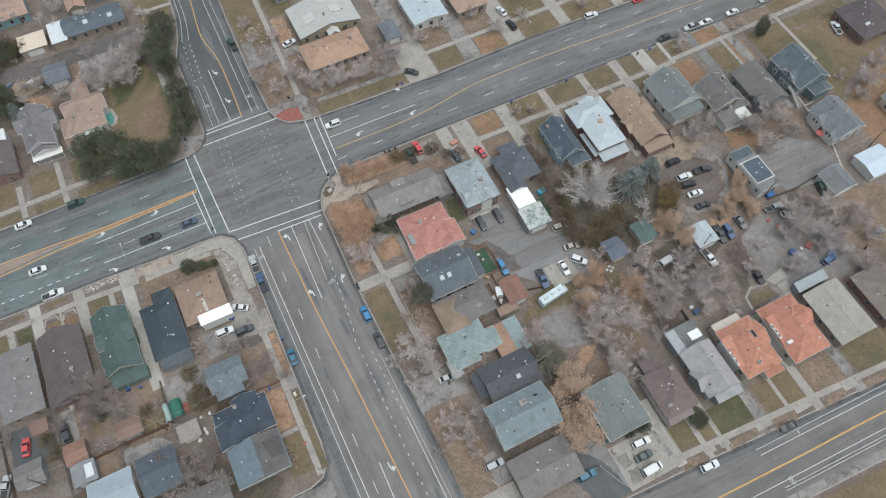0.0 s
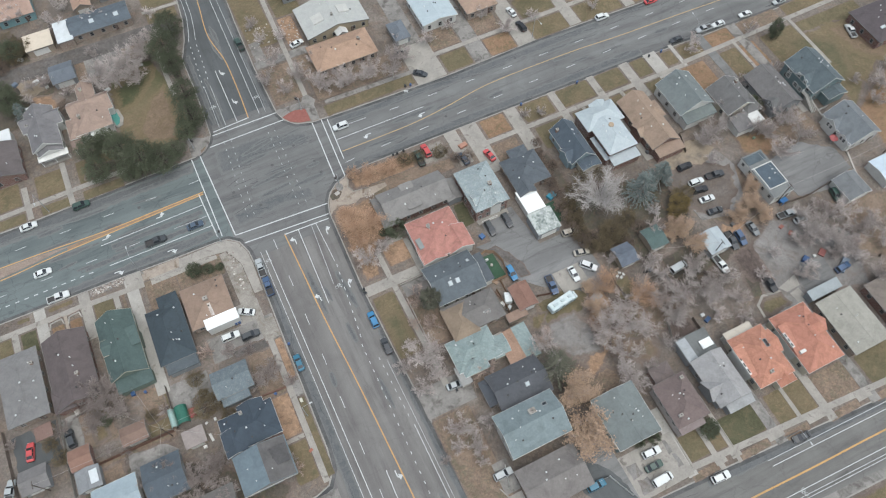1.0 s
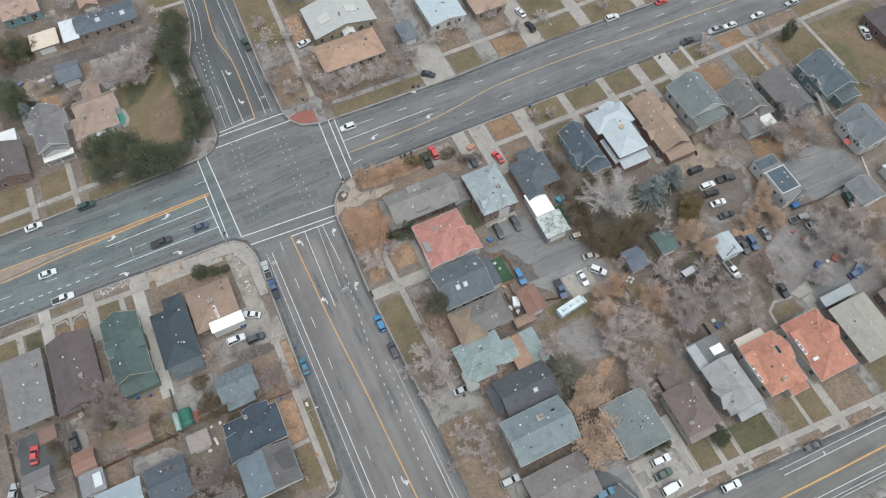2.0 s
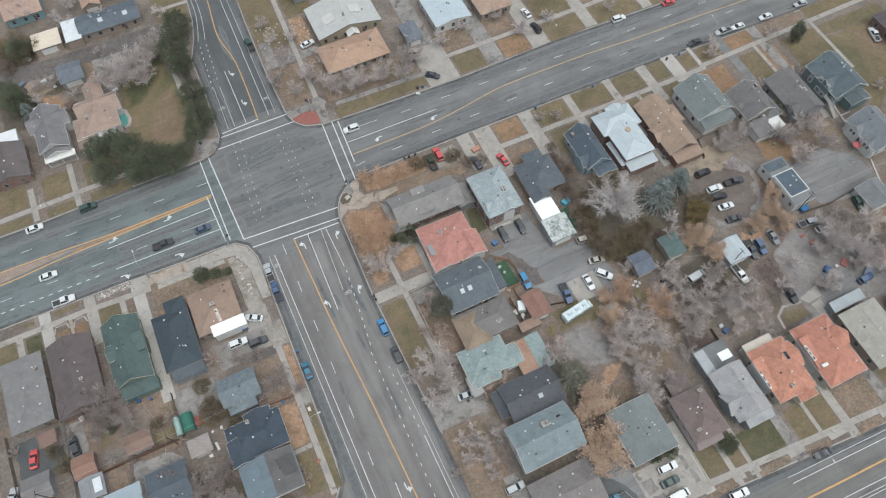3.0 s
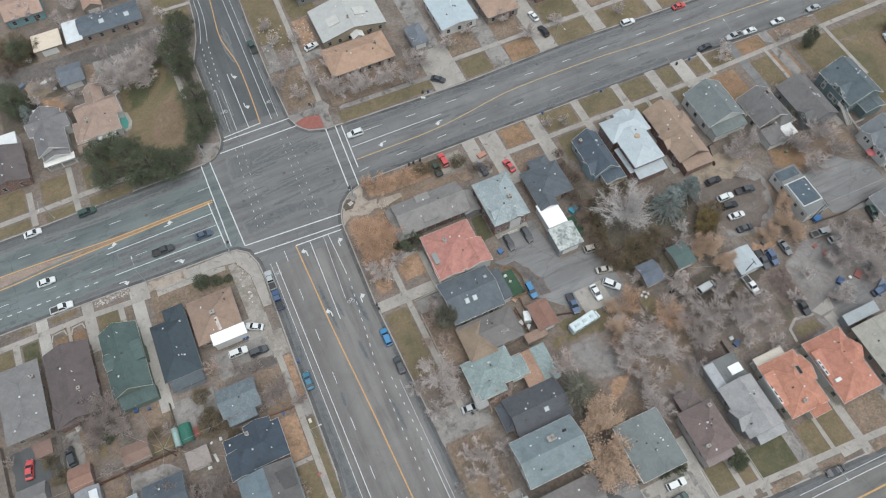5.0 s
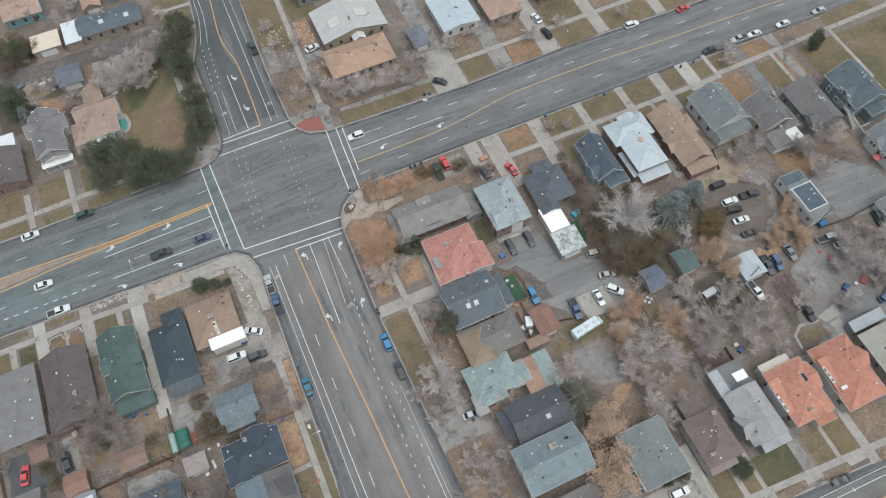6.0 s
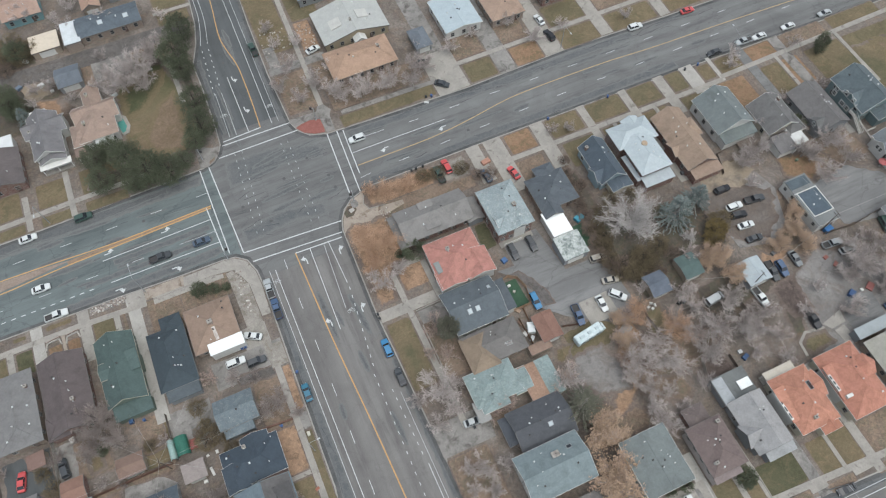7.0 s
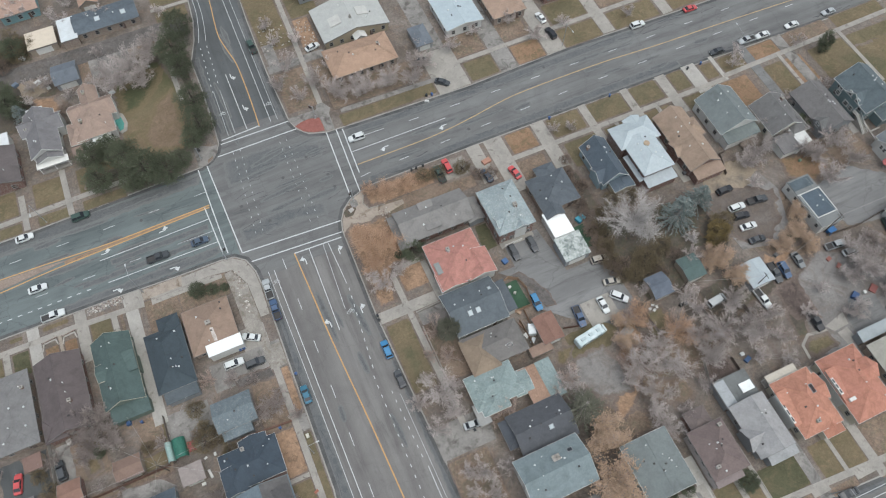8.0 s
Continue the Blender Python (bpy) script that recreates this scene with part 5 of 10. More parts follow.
def fascia(parent, m, w, d, h, rise, axis, kind, oh, colour):
    """Fascia boards under the eaves and up the gables, each a part."""
    swap = axis == "y"
    if swap:
        w, d = d, w
    hx, hy = w / 2 + oh, d / 2 + oh
    slope = rise / (d / 2) if kind != "flat" else 0
    z0 = h - oh * slope
    z1 = z0 + slope * hy

    def board(a, b, nx, ny, deep=0.22):
        bm = bmesh.new()
        vs = []
        for p in (a, b):
            for off in (0.004, 0.05):
                q = (p[0] + nx * off, p[1] + ny * off)
                for z in (p[2] - deep, p[2] + 0.02):
                    vs.append(bm.verts.new((q[1], q[0], z) if swap else (q[0], q[1], z)))
        for f in ((0, 1, 5, 4), (2, 6, 7, 3), (0, 4, 6, 2), (1, 3, 7, 5), (0, 2, 3, 1), (4, 5, 7, 6)):
            bm.faces.new([vs[i] for i in f])
        part("fascia_board", bm, colour, parent).matrix_basis = m
    for s in (-1, 1):
        board((-hx, s * hy, z0), (hx, s * hy, z0), 0, s)
        if kind == "gable":
            for u in (-1, 1):
                board((s * hx, u * hy, z0), (s * hx, 0, z1), s, 0, 0.26)
        else:
            board((s * hx, -hy, z0), (s * hx, hy, z0), s, 0)


WINDOW_SETS = {}
CASING = plain("window_casing", rgb(160, 157, 152), 0.6)


def window_meshes(w, h):
    key = (round(w, 2), round(h, 2))
    if key not in WINDOW_SETS:
        bm = bmesh.new()
        for x0, z0, x1, z1 in ((-w / 2 - 0.1, -0.12, w / 2 + 0.1, 0.0), (-w / 2 - 0.1, h, w / 2 + 0.1, h + 0.12), (-w / 2 - 0.1, 0, -w / 2, h), (w / 2, 0, w / 2 + 0.1, h), (-w / 2, h / 2 - 0.03, w / 2, h / 2 + 0.03)):
            add_box(bm, x0, -0.09, z0, x1, 0.02, z1)
        casing = mesh_of("casing", bm, CASING)
        glass = mesh_of("pane", box(-w / 2, -0.03, 0, w / 2, 0.015, h), GLASS)
        WINDOW_SETS[key] = (casing, glass)
    return WINDOW_SETS[key]


def white_window(parent, dx, dy, z, rz, w=1.0, h=1.3):
    """A sash window in a broad white casing."""
    bm = bmesh.new()
    for x0, z0, x1, z1 in ((-w / 2 - 0.24, -0.24, w / 2 + 0.24, 0.0), (-w / 2 - 0.24, h, w / 2 + 0.24, h + 0.24), (-w / 2 - 0.24, 0, -w / 2, h), (w / 2, 0, w / 2 + 0.24, h), (-w / 2, h / 2 - 0.05, w / 2, h / 2 + 0.05)):
        add_box(bm, x0, -0.12, z0, x1, 0.02, z1)
    ob = part("window", bm, TRIM_WHITE, parent, "white-cased sash window")
    ob.matrix_basis = pose(dx, dy, z, 0, 0, rz)
    part("pane", box(-w / 2, -0.05, 0, w / 2, 0.015, h), GLASS, ob)


def rail(parent, a, b, h=0.9, label="white wooden stair rail"):
    """A sloping or level rail on posts between two points."""
    bm = bmesh.new()
    a, b = Vector(a), Vector(b)
    up = Vector((0, 0, h))
    add_rod(bm, a + up, b + up, 0.09, 0.09, 4)
    add_rod(bm, a + up * 0.15, b + up * 0.15, 0.06, 0.06, 4)
    n = max(1, int((b - a).length / 1.0))
    for k in range(n + 1):
        p = a.lerp(b, k / n)
        add_rod(bm, p, p + up * 1.1, 0.06, 0.06, 4)
    part("stair_rail", bm, TRIM_WHITE, parent, label)


def stair(parent, x0, x1, y0, y1, top):
    """A straight outside stair climbing from y0 to y1, with a rail at each side."""
    bm = bmesh.new()
    n = max(3, int(top / 0.18))
    for k in range(n):
        a, b = y0 + (y1 - y0) * k / n, y0 + (y1 - y0) * (k + 1) / n
        add_box(bm, x0, min(a, b), 0, x1, max(a, b), top * (k + 1) / n)
    part("stair", bm, CONCRETE, parent)
    for x in (x0, x1):
        rail(parent, (x, y0, 0), (x, y1, top))


def window(parent, dx, dy, z, rz, w=1.0, h=1.3):
    casing, glass = window_meshes(w, h)
    ob = piece("window", casing, parent, pose(dx, dy, z, 0, 0, rz))
    piece("pane", glass, ob)


DOOR_MESH = mesh_of("door", box(-0.46, -0.06, 0, 0.46, 0.02, 2.03), plain("door_paint", rgb(96, 70, 60), 0.5))


def wing(parent, dx, dy, w, d, h, rise, axis, kind, roof, wall, oh=0.45, cap=True, trim=True, label=""):
    """One roofed volume of a building: wall, roof, ridge cap and fascia."""
    m = pose(dx, dy, 0)
    part("wall", wall_bm(w, d, h, rise, axis, kind), wall, parent).matrix_basis = m
    part("roof", roof_bm(w, d, h, rise, axis, kind, oh), roof, parent, label).matrix_basis = m
    if cap and kind in ("gable", "hip"):
        part("ridge_cap", ridge_bm(w, d, h, rise, axis, kind, oh), roof, parent).matrix_basis = m
    if trim and kind != "shed":
        fascia(parent, m, w, d, h, rise, axis, kind, oh, TRIM_WHITE if wall in (WHITE_WALL, TEAL_WALL, CREAM_WALL, BLUE_WALL) else CREAM_WALL if wall == GREEN_WALL else TRIM_DULL)


def put_on_roof(spec, dx, dy):
    return roof_height(dx, dy, *spec)


VENT_PIPE = mesh_of("vent_pipe", rod((0, 0, -0.3), (0, 0, 0.45), 0.13, 0.11, 8), plain("pipe_white", rgb(216, 216, 214), 0.6))
VENT_BOX = mesh_of("roof_vent", box(-0.22, -0.22, -0.3, 0.22, 0.22, 0.24, 0.05), plain("vent_metal", rgb(206, 208, 208), 0.6))
VENT_DARK = mesh_of("roof_vent", box(-0.22, -0.22, -0.3, 0.22, 0.22, 0.22, 0.05), plain("vent_dark", rgb(70, 68, 68), 0.6))


def vents(parent, spec, places, dx=0.0, dy=0.0):
    for k, (x, y) in enumerate(places):
        data = (VENT_BOX, VENT_PIPE, VENT_DARK)[(k * 7 + int(abs(x * 3))) % 3]
        piece("roof_vent" if data != VENT_PIPE else "vent_pipe", data, parent, pose(dx + x, dy + y, put_on_roof(spec, x, y), 0, 0, 0))


def chimney(parent, spec, x, y, w=0.8, d=0.6, up=1.0, mat=None, dx=0.0, dy=0.0):
    z = put_on_roof(spec, x, y)
    c = part("chimney", box(dx + x - w / 2, dy + y - d / 2, z - 1.2, dx + x + w / 2, dy + y + d / 2, z + up), mat or CHIMNEY_BRICK, parent, "brick chimney")
    part("chimney_cap", box(dx + x - w / 2 - 0.08, dy + y - d / 2 - 0.08, z + up, dx + x + w / 2 + 0.08, dy + y + d / 2 + 0.08, z + up + 0.1), CONCRETE, c)
    part("flue", rod((dx + x, dy + y, z + up + 0.1), (dx + x, dy + y, z + up + 0.35), 0.13, 0.11, 8), VENT_DARK.materials[0], c)


def skylight(parent, spec, x, y, w=0.9, d=1.2, axis="y", dx=0.0, dy=0.0, bright=True):
    """A glazed light lying in the slope of the roof."""
    e = 0.05
    z = put_on_roof(spec, x, y)
    gx = (put_on_roof(spec, x + e, y) - put_on_roof(spec, x - e, y)) / (2 * e)
    gy = (put_on_roof(spec, x, y + e) - put_on_roof(spec, x, y - e)) / (2 * e)
    bm = bmesh.new()
    for a in ((-w / 2 - 0.08, -d / 2 - 0.08, w / 2 + 0.08, -d / 2), (-w / 2 - 0.08, d / 2, w / 2 + 0.08, d / 2 + 0.08), (-w / 2 - 0.08, -d / 2, -w / 2, d / 2), (w / 2, -d / 2, w / 2 + 0.08, d / 2)):
        add_box(bm, a[0], a[1], -0.05, a[2], a[3], 0.14)
    ob = part("skylight", bm, STEEL, parent, "roof skylight")
    # keep the sides square to the walls
    right = Vector((1, 0, gx)).normalized()
    up = Vector((-gx, -gy, 1)).normalized()
    m = Matrix((right, up.cross(right), up)).transposed().to_4x4()
    ob.matrix_basis = Matrix.Translation((dx + x, dy + y, z)) @ m
    part("skylight_dome", box(-w / 2, -d / 2, 0.0, w / 2, d / 2, 0.1, 0.06), plain("skylight_acrylic", rgb(186, 196, 202), 0.25) if bright else GLASS, ob)


def roof_patch(parent, spec, x, y, w, d, mat, label="", name="roof_patch", dx=0.0, dy=0.0, th=0.03):
    """A thin sheet lying in the slope of the roof."""
    e = 0.05
    z = put_on_roof(spec, x, y)
    gx = (put_on_roof(spec, x + e, y) - put_on_roof(spec, x - e, y)) / (2 * e)
    gy = (put_on_roof(spec, x, y + e) - put_on_roof(spec, x, y - e)) / (2 * e)
    right = Vector((1, 0, gx)).normalized()
    up = Vector((-gx, -gy, 1)).normalized()
    m = Matrix((right, up.cross(right), up)).transposed().to_4x4()
    part(name, prism(ragged(rect(-w / 2, -d / 2, w / 2, d / 2), 0.5, 0.04), -0.05, th), mat, parent, label).matrix_basis = Matrix.Translation((dx + x, dy + y, z)) @ m


def windows(parent, w, d, south=0, west=0, east=0, north=0, z=1.0, size=(1.0, 1.3), dx=0.0, dy=0.0):
    for count, side in ((south, "s"), (north, "n"), (west, "w"), (east, "e")):
        for k in range(count):
            f = (k + 0.5) / count - 0.5
            if side in "sn":
                window(parent, dx + f * w, dy + (-d / 2 if side == "s" else d / 2), z, 0 if side == "s" else 180, *size)
            else:
                window(parent, dx + (-w / 2 if side == "w" else w / 2), dy + f * d, z, -90 if side == "w" else 90, *size)


def house(x, y, w, d, h, rise, axis, kind, roof, wall, label, oh=0.45, name="house", category="house", pipes=(), cap=True, trim=True, doors=True, **sides):
    """A building: w and d over its walls, eaves at h, ridge along axis."""
    ob = thing(name, x, y, BLOCK, 0, label, category, {"house": "houses of the neighbourhood", "garage": "garages behind the houses", "shed": "sheds behind the houses"}[name])
    wing(ob, 0, 0, w, d, h, rise, axis, kind, roof, wall, oh, cap, trim)
    if name == "house" or "west" in sides:
        windows(ob, w, d, **{**{"south": max(2, int(w / 3.2)), "west": max(1, int(d / 4)), "east": max(1, int(d / 4)), "north": 2}, **sides})
    if doors and name == "house":
        piece("door", DOOR_MESH, ob, pose(w * 0.18 + 0.9, -d / 2, 0.15))
    elif doors:
        wide = min(4.6, w * 0.7)
        part("garage_door" if name == "garage" else "door", box(-wide / 2, -d / 2 - 0.03, 0, wide / 2, -d / 2 + 0.02, min(2.1, h - 0.4)), TRIM_WHITE, ob)
    spec = (w, d, h, rise, axis, kind, oh)
    vents(ob, spec, pipes)
    if name == "house":
        vent_rng = random.Random(int(x * 7 + y * 13))
        vents(ob, spec, [(vent_rng.uniform(-0.36, 0.36) * w, vent_rng.uniform(-0.36, 0.36) * d) for k in range(3)])
    return ob, spec


def porch(parent, x0, y0, x1, y1, h, roof, posts, slope="flat", rise=0.4, label=""):
    """A porch roof on posts over a floor slab."""
    cx, cy, w, d = (x0 + x1) / 2, (y0 + y1) / 2, x1 - x0, y1 - y0
    ob = part("porch_roof", roof_bm(w, d, h, rise, "x", slope, 0.25, 0.16), roof, parent, label)
    ob.matrix_basis = pose(cx, cy, 0)
    part("porch_floor", box(x0, y0, 0, x1, y1, 0.35), CONCRETE, parent)
    for px, py in posts:
        part("porch_post", box(px - 0.09, py - 0.09, 0.3, px + 0.09, py + 0.09, h), TRIM_WHITE, parent)


# -- south-west block, row of narrow houses --
h, s = house(-71.9, -14.6, 9.0, 17.6, 3.4, 0.5, "y", "hip", shingle(124, 122, 122), BRICK_TAN, "long low house with a plain grey roof", pipes=((2.6, 5.4), (2.9, 0.2), (-2.5, -6.6)))
chimney(h, s, 3.4, 4.8, 0.6, 0.6, 0.8)
h, s = house(-60.3, -15.0, 9.8, 18.4, 3.4, 2.5, "y", "gable", shingle(106, 93, 93), BRICK_RED, "long brick bungalow with a maroon-brown roof", pipes=((-1.2, 3.6), (1.2, 1.8), (1.8, -3.5)))
wing(h, -3.2, -7.2, 4.4, 5.0, 3.3, 0.9, "x", "hip", shingle(106, 93, 93), BRICK_RED, 0.4, True, False)
chimney(h, s, 1.9, -3.0, 0.7, 0.7, 0.9)
h, s = house(-47.6, -14.6, 8.4, 16.8, 3.7, 3.0, "y", "gable", shingle(84, 103, 101), GREEN_WALL, "bungalow with a dark green gabled roof", pipes=((-1.5, 6.2), (0.5, 0.4), (-1.6, -4.6), (0.6, 6.0)))
wing(h, -2.6, 0.2, 2.6, 3.6, 4.9, 0.8, "x", "gable", shingle(84, 103, 101), GREEN_WALL, 0.35)
wing(h, 2.9, 0.6, 3.4, 4.4, 4.7, 0.4, "x", "shed", shingle(84, 103, 101), GREEN_WALL, 0.35)
wing(h, 0.6, -10.2, 8.2, 3.2, 2.7, 0.5, "x", "shed", shingle(84, 103, 101), GREEN_WALL, 0.3)
h, s = house(-35.7, -16.8, 8.2, 14.6, 3.6, 2.8, "y", "hip", shingle(70, 82, 90), GREY_WALL, "house with a blue-black hipped roof", pipes=((-1.2, 5.2), (2.9, 5.8), (0.8, -3.4), (1.4, -3.4), (1.9, -3.5)))
wing(h, 1.8, 8.2, 4.4, 4.6, 3.5, 1.3, "y", "hip", shingle(70, 82, 90), GREY_WALL, 0.4, True, False)
wing(h, 0.4, -8.6, 7.2, 3.2, 2.8, 0.5, "x", "shed", shingle(88, 96, 102), GREY_WALL, 0.3)
part("balcony_rail", box(-4.2, 8.2, 0.1, -1.0, 8.35, 1.0), TRIM_WHITE, h, "white porch rail")
h, s = house(-24.8, -12.6, 10.6, 11.4, 3.2, 2.4, "y", "hip", shingle(158, 127, 105), BRICK_TAN, "square house with a sun-faded tan hipped roof", pipes=((3.8, 4.8), (3.6, 2.9)))
chimney(h, s, 0.2, -0.4, 1.1, 0.9, 0.9, BRICK_TAN)
roof_patch(h, s, 0.4, -3.0, 0.8, 3.4, surface("lime_streak", rgb(176, 160, 148), rgb(206, 196, 186), 0.9, 4.0), "pale lime streak below the chimney")
h, s = house(-22.9, -19.0, 8.2, 2.7, 3.7, 0.2, "x", "shed", metal_roof(240, 242, 244), WHITE_WALL, "carport with a bright white metal roof and white side wall", oh=0.15, name="garage", category="carport", doors=False)
h, s = house(-25.6, -34.9, 8.6, 6.6, 2.9, 1.5, "x", "gable", shingle(106, 118, 125, 0.25), GREY_WALL, "small garage with a slate-blue gabled roof", oh=0.35, name="garage", category="garage", pipes=((-1.6, -1.6), (0.4, -0.4)))
wing(h, -0.5, -4.4, 6.5, 2.2, 2.3, 0.4, "x", "shed", shingle(106, 118, 125, 0.25), GREY_WALL, 0.2)
h, s = house(-25.2, -47.8, 12.4, 8.0, 3.3, 1.8, "x", "hip", shingle(68, 80, 92), BLUE_WALL, "house with a very dark blue roof", pipes=((-5.2, 2.8), (-4.6, 3.1), (-0.6, -0.5), (3.4, -1.8), (5.2, 3.4)))
wing(h, 1.6, 2.6, 5.6, 5.4, 3.3, 1.5, "y", "gable", shingle(68, 80, 92), BLUE_WALL, 0.4)
wing(h, -4.4, -2.0, 4.6, 5.4, 3.2, 1.3, "y", "gable", shingle(72, 84, 96), BLUE_WALL, 0.4)
chimney(h, s, -0.9, 3.6, 0.7, 0.7, 1.0, TRIM_WHITE)
porch(h, 0.6, -5.2, 6.2, -3.9, 2.6, shingle(98, 76, 70), ((0.8, -5.0), (3.4, -5.0), (6.0, -5.0)), "flat", label="dark brown flat porch roof")
h, s = house(-25.0, -58.0, 11.8, 8.8, 3.4, 2.1, "y", "gable", shingle(110, 126, 136), GREY_WALL, "house with a pale blue-grey roof, darker on one side", pipes=((1.6, -1.8), (2.5, 0.4)))
roof_patch(h, s, 3.15, 0.0, 6.3, 9.5, shingle(104, 101, 101), "dark stained slope of the roof", "roof_slope")
wing(h, 3.9, 0.6, 3.6, 3.8, 4.5, 0.35, "x", "shed", shingle(88, 86, 87), GREY_WALL, 0.2, False, False)
part("gutter", box(-6.2, -4.95, 3.2, 6.2, -4.82, 3.36), TRIM_WHITE, h)
h, s = house(-73.9, -37.5, 5.8, 5.2, 2.5, 1.0, "x", "gable", shingle(126, 122, 122), GREY_WALL, "small grey-roofed garage in the back yard", oh=0.3, name="garage", category="garage")
h, s = house(-63.3, -37.3, 4.6, 4.8, 2.4, 0.7, "x", "gable", shingle(150, 106, 86), BRICK_RED, "shed with a rusty orange roof", oh=0.25, name="shed", category="shed")
h, s = house(-62.6, -42.9, 5.0, 4.8, 2.5, 0.9, "y", "gable", shingle(140, 142, 146), GREY_WALL, "garage with a light grey roof", oh=0.25, name="garage", category="garage")
part("roof_panel", box(0.6, -1.6, 3.05, 2.4, 1.6, 3.2), metal_roof(205, 210, 214), h, "pale sheet laid on the roof")
h, s = house(-57.6, -50.6, 9.6, 8.4, 2.9, 0.8, "x", "gable", metal_roof(150, 166, 175), WHITE_WALL, "building with a pale blue metal roof", oh=0.3, name="garage", category="garage")
h, s = house(-46.6, -50.4, 8.2, 8.8, 3.1, 1.4, "x", "gable", shingle(86, 96, 106), GREY_WALL, "small house with a dark slate roof", pipes=((0.5, -2.4),))
h, s = house(-50.6, -37.1, 5.6, 4.2, 2.4, 0.7, "x", "gable", shingle(140, 108, 92), TAN_WALL, "garage with a faded rusty-brown roof", oh=0.25, name="garage", category="garage")
h, s = house(-38.0, -44.2, 4.8, 3.9, 2.2, 0.4, "x", "shed", shingle(150, 136, 131), TAN_WALL, "low shed with a faded pinkish roof", oh=0.2, name="shed", category="shed")
h, s = house(-86.5, -15, 9.0, 18, 3.5, 2.0, "y", "gable", shingle(100, 104, 108), BRICK_TAN, "narrow house with a grey gabled roof")
h, s = house(-38.2, -62.5, 9.5, 8.0, 3.1, 1.6, "x", "gable", shingle(118, 112, 108), TAN_WALL, "small house with a grey-brown roof behind bare trees")
h, s = house(-70, -58.6, 9.5, 8.0, 3.1, 1.6, "x", "gable", shingle(104, 108, 112), TAN_WALL, "small house with a dark grey roof")

# -- south-east corner --
h, s = house(36.6, -7.0, 18.6, 9.0, 3.4, 2.4, "x", "gable", shingle(136, 132, 129), BRICK_RED, "long bungalow with a worn grey roof and dormers", pipes=((-1.0, 2.4), (2.6, 0.6)))
wing(h, -9.0, -0.6, 4.2, 9.4, 2.9, 0.8, "y", "hip", shingle(130, 126, 123), BRICK_RED, 0.4, True, False)
wing(h, -1.2, -2.0, 3.8, 3.6, 4.3, 0.4, "x", "shed", shingle(136, 132, 129), BRICK_RED, 0.2)
wing(h, -1.0, 2.2, 3.6, 3.6, 4.4, 0.5, "x", "shed", shingle(136, 132, 129), BRICK_RED, 0.2)
wing(h, 10.2, -2.2, 4.0, 6.4, 2.7, 0.8, "y", "gable", shingle(136, 132, 129), GREY_WALL, 0.3)
h, s = house(36.9, -21.2, 12.6, 12.2, 4.6, 2.3, "x", "hip", shingle(196, 120, 104, 0.0, (158, 104, 86)), WHITE_WALL, "white house with a faded red roof", pipes=((-1.6, 1.4), (1.5, -2.2), (4.6, 0.2)), z=2.0)
wing(h, 4.2, -3.3, 6.6, 6.6, 4.4, 1.5, "y", "gable", shingle(196, 120, 104, 0.0, (158, 104, 86)), WHITE_WALL, 0.4)
wing(h, -3.6, -4.4, 6.2, 4.4, 4.4, 1.0, "y", "gable", shingle(196, 120, 104, 0.0, (158, 104, 86)), WHITE_WALL, 0.4)
chimney(h, s, -1.6, 2.2, 0.8, 0.8, 0.9, WHITE_WALL)
part("roof_patch", box(-6.2, -2.6, 4.4, -4.6, 0.6, 5.15), metal_roof(138, 143, 142), h, "grey flat roof over the side bay")
h, s = house(54.2, -13.6, 9.6, 13.2, 6.0, 2.8, "y", "hip", shingle(148, 162, 166, 0.7), BRICK_RED, "two-storey brick house with a worn pale green hipped roof", pipes=((1.4, -2.2), (1.9, -4.4)), z=3.6, south=3)
windows(h, 9.6, 13.2, 4, 3, 2, 0, 1.0)
chimney(h, s, 1.6, -1.6, 0.9, 0.9, 0.9)
wing(h, -3.0, -3.5, 2.6, 3.0, 6.6, 0.9, "x", "gable", shingle(148, 162, 166, 0.7), WHITE_WALL, 0.25)
wing(h, 1.2, -5.5, 3.2, 2.6, 6.0, 1.1, "y", "gable", shingle(148, 162, 166, 0.7), WHITE_WALL, 0.3)
part("back_step", box(-4.6, -8.2, 0, 4.8, -6.6, 0.3), CONCRETE, h)
rail(h, (-3.6, -8.0, 0.3), (1.2, -8.0, 0.3), label="pale wooden porch rail")
h, s = house(68.8, -12.8, 10.4, 9.6, 3.6, 2.7, "y", "hip", shingle(94, 101, 109), BRICK_TAN, "house with a dark slate hipped roof", pipes=((1.2, 3.4), (1.4, -1.8), (2.6, 0.3)))
wing(h, -3.0, -4.4, 4.6, 5.6, 3.5, 1.2, "y", "gable", shingle(94, 101, 109), BRICK_TAN, 0.4)
wing(h, 1.0, 5.6, 5.0, 4.0, 3.4, 1.0, "y", "hip", shingle(94, 101, 109), BRICK_TAN, 0.4)
h, s = house(65.4, -22.1, 5.2, 7.2, 3.0, 0.15, "x", "flat", metal_roof(246, 247, 248), WHITE_WALL, "lean-to with a bright white flat roof", oh=0.2, name="garage", category="carport", doors=False)
h, s = house(65.4, -29.7, 6.8, 6.4, 3.2, 0.5, "x", "shed", surface("peeling_roof", rgb(118, 130, 126), rgb(186, 190, 187), 0.7, 2.0, 0.7, 0.1, (0.36, 0.58), (0.8, 1.1)), GREY_WALL, "garage with a peeling white and green roof", oh=0.2, name="garage", category="garage")
h, s = house(35.4, -34.4, 12.8, 10.8, 3.9, 2.6, "x", "gable", shingle(98, 106, 113), WHITE_WALL, "house with a dark slate gabled roof and skylights", pipes=((2.5, 2.4), (2.4, 1.2)))
skylight(h, s, -1.9, -1.9, 1.0, 1.2)
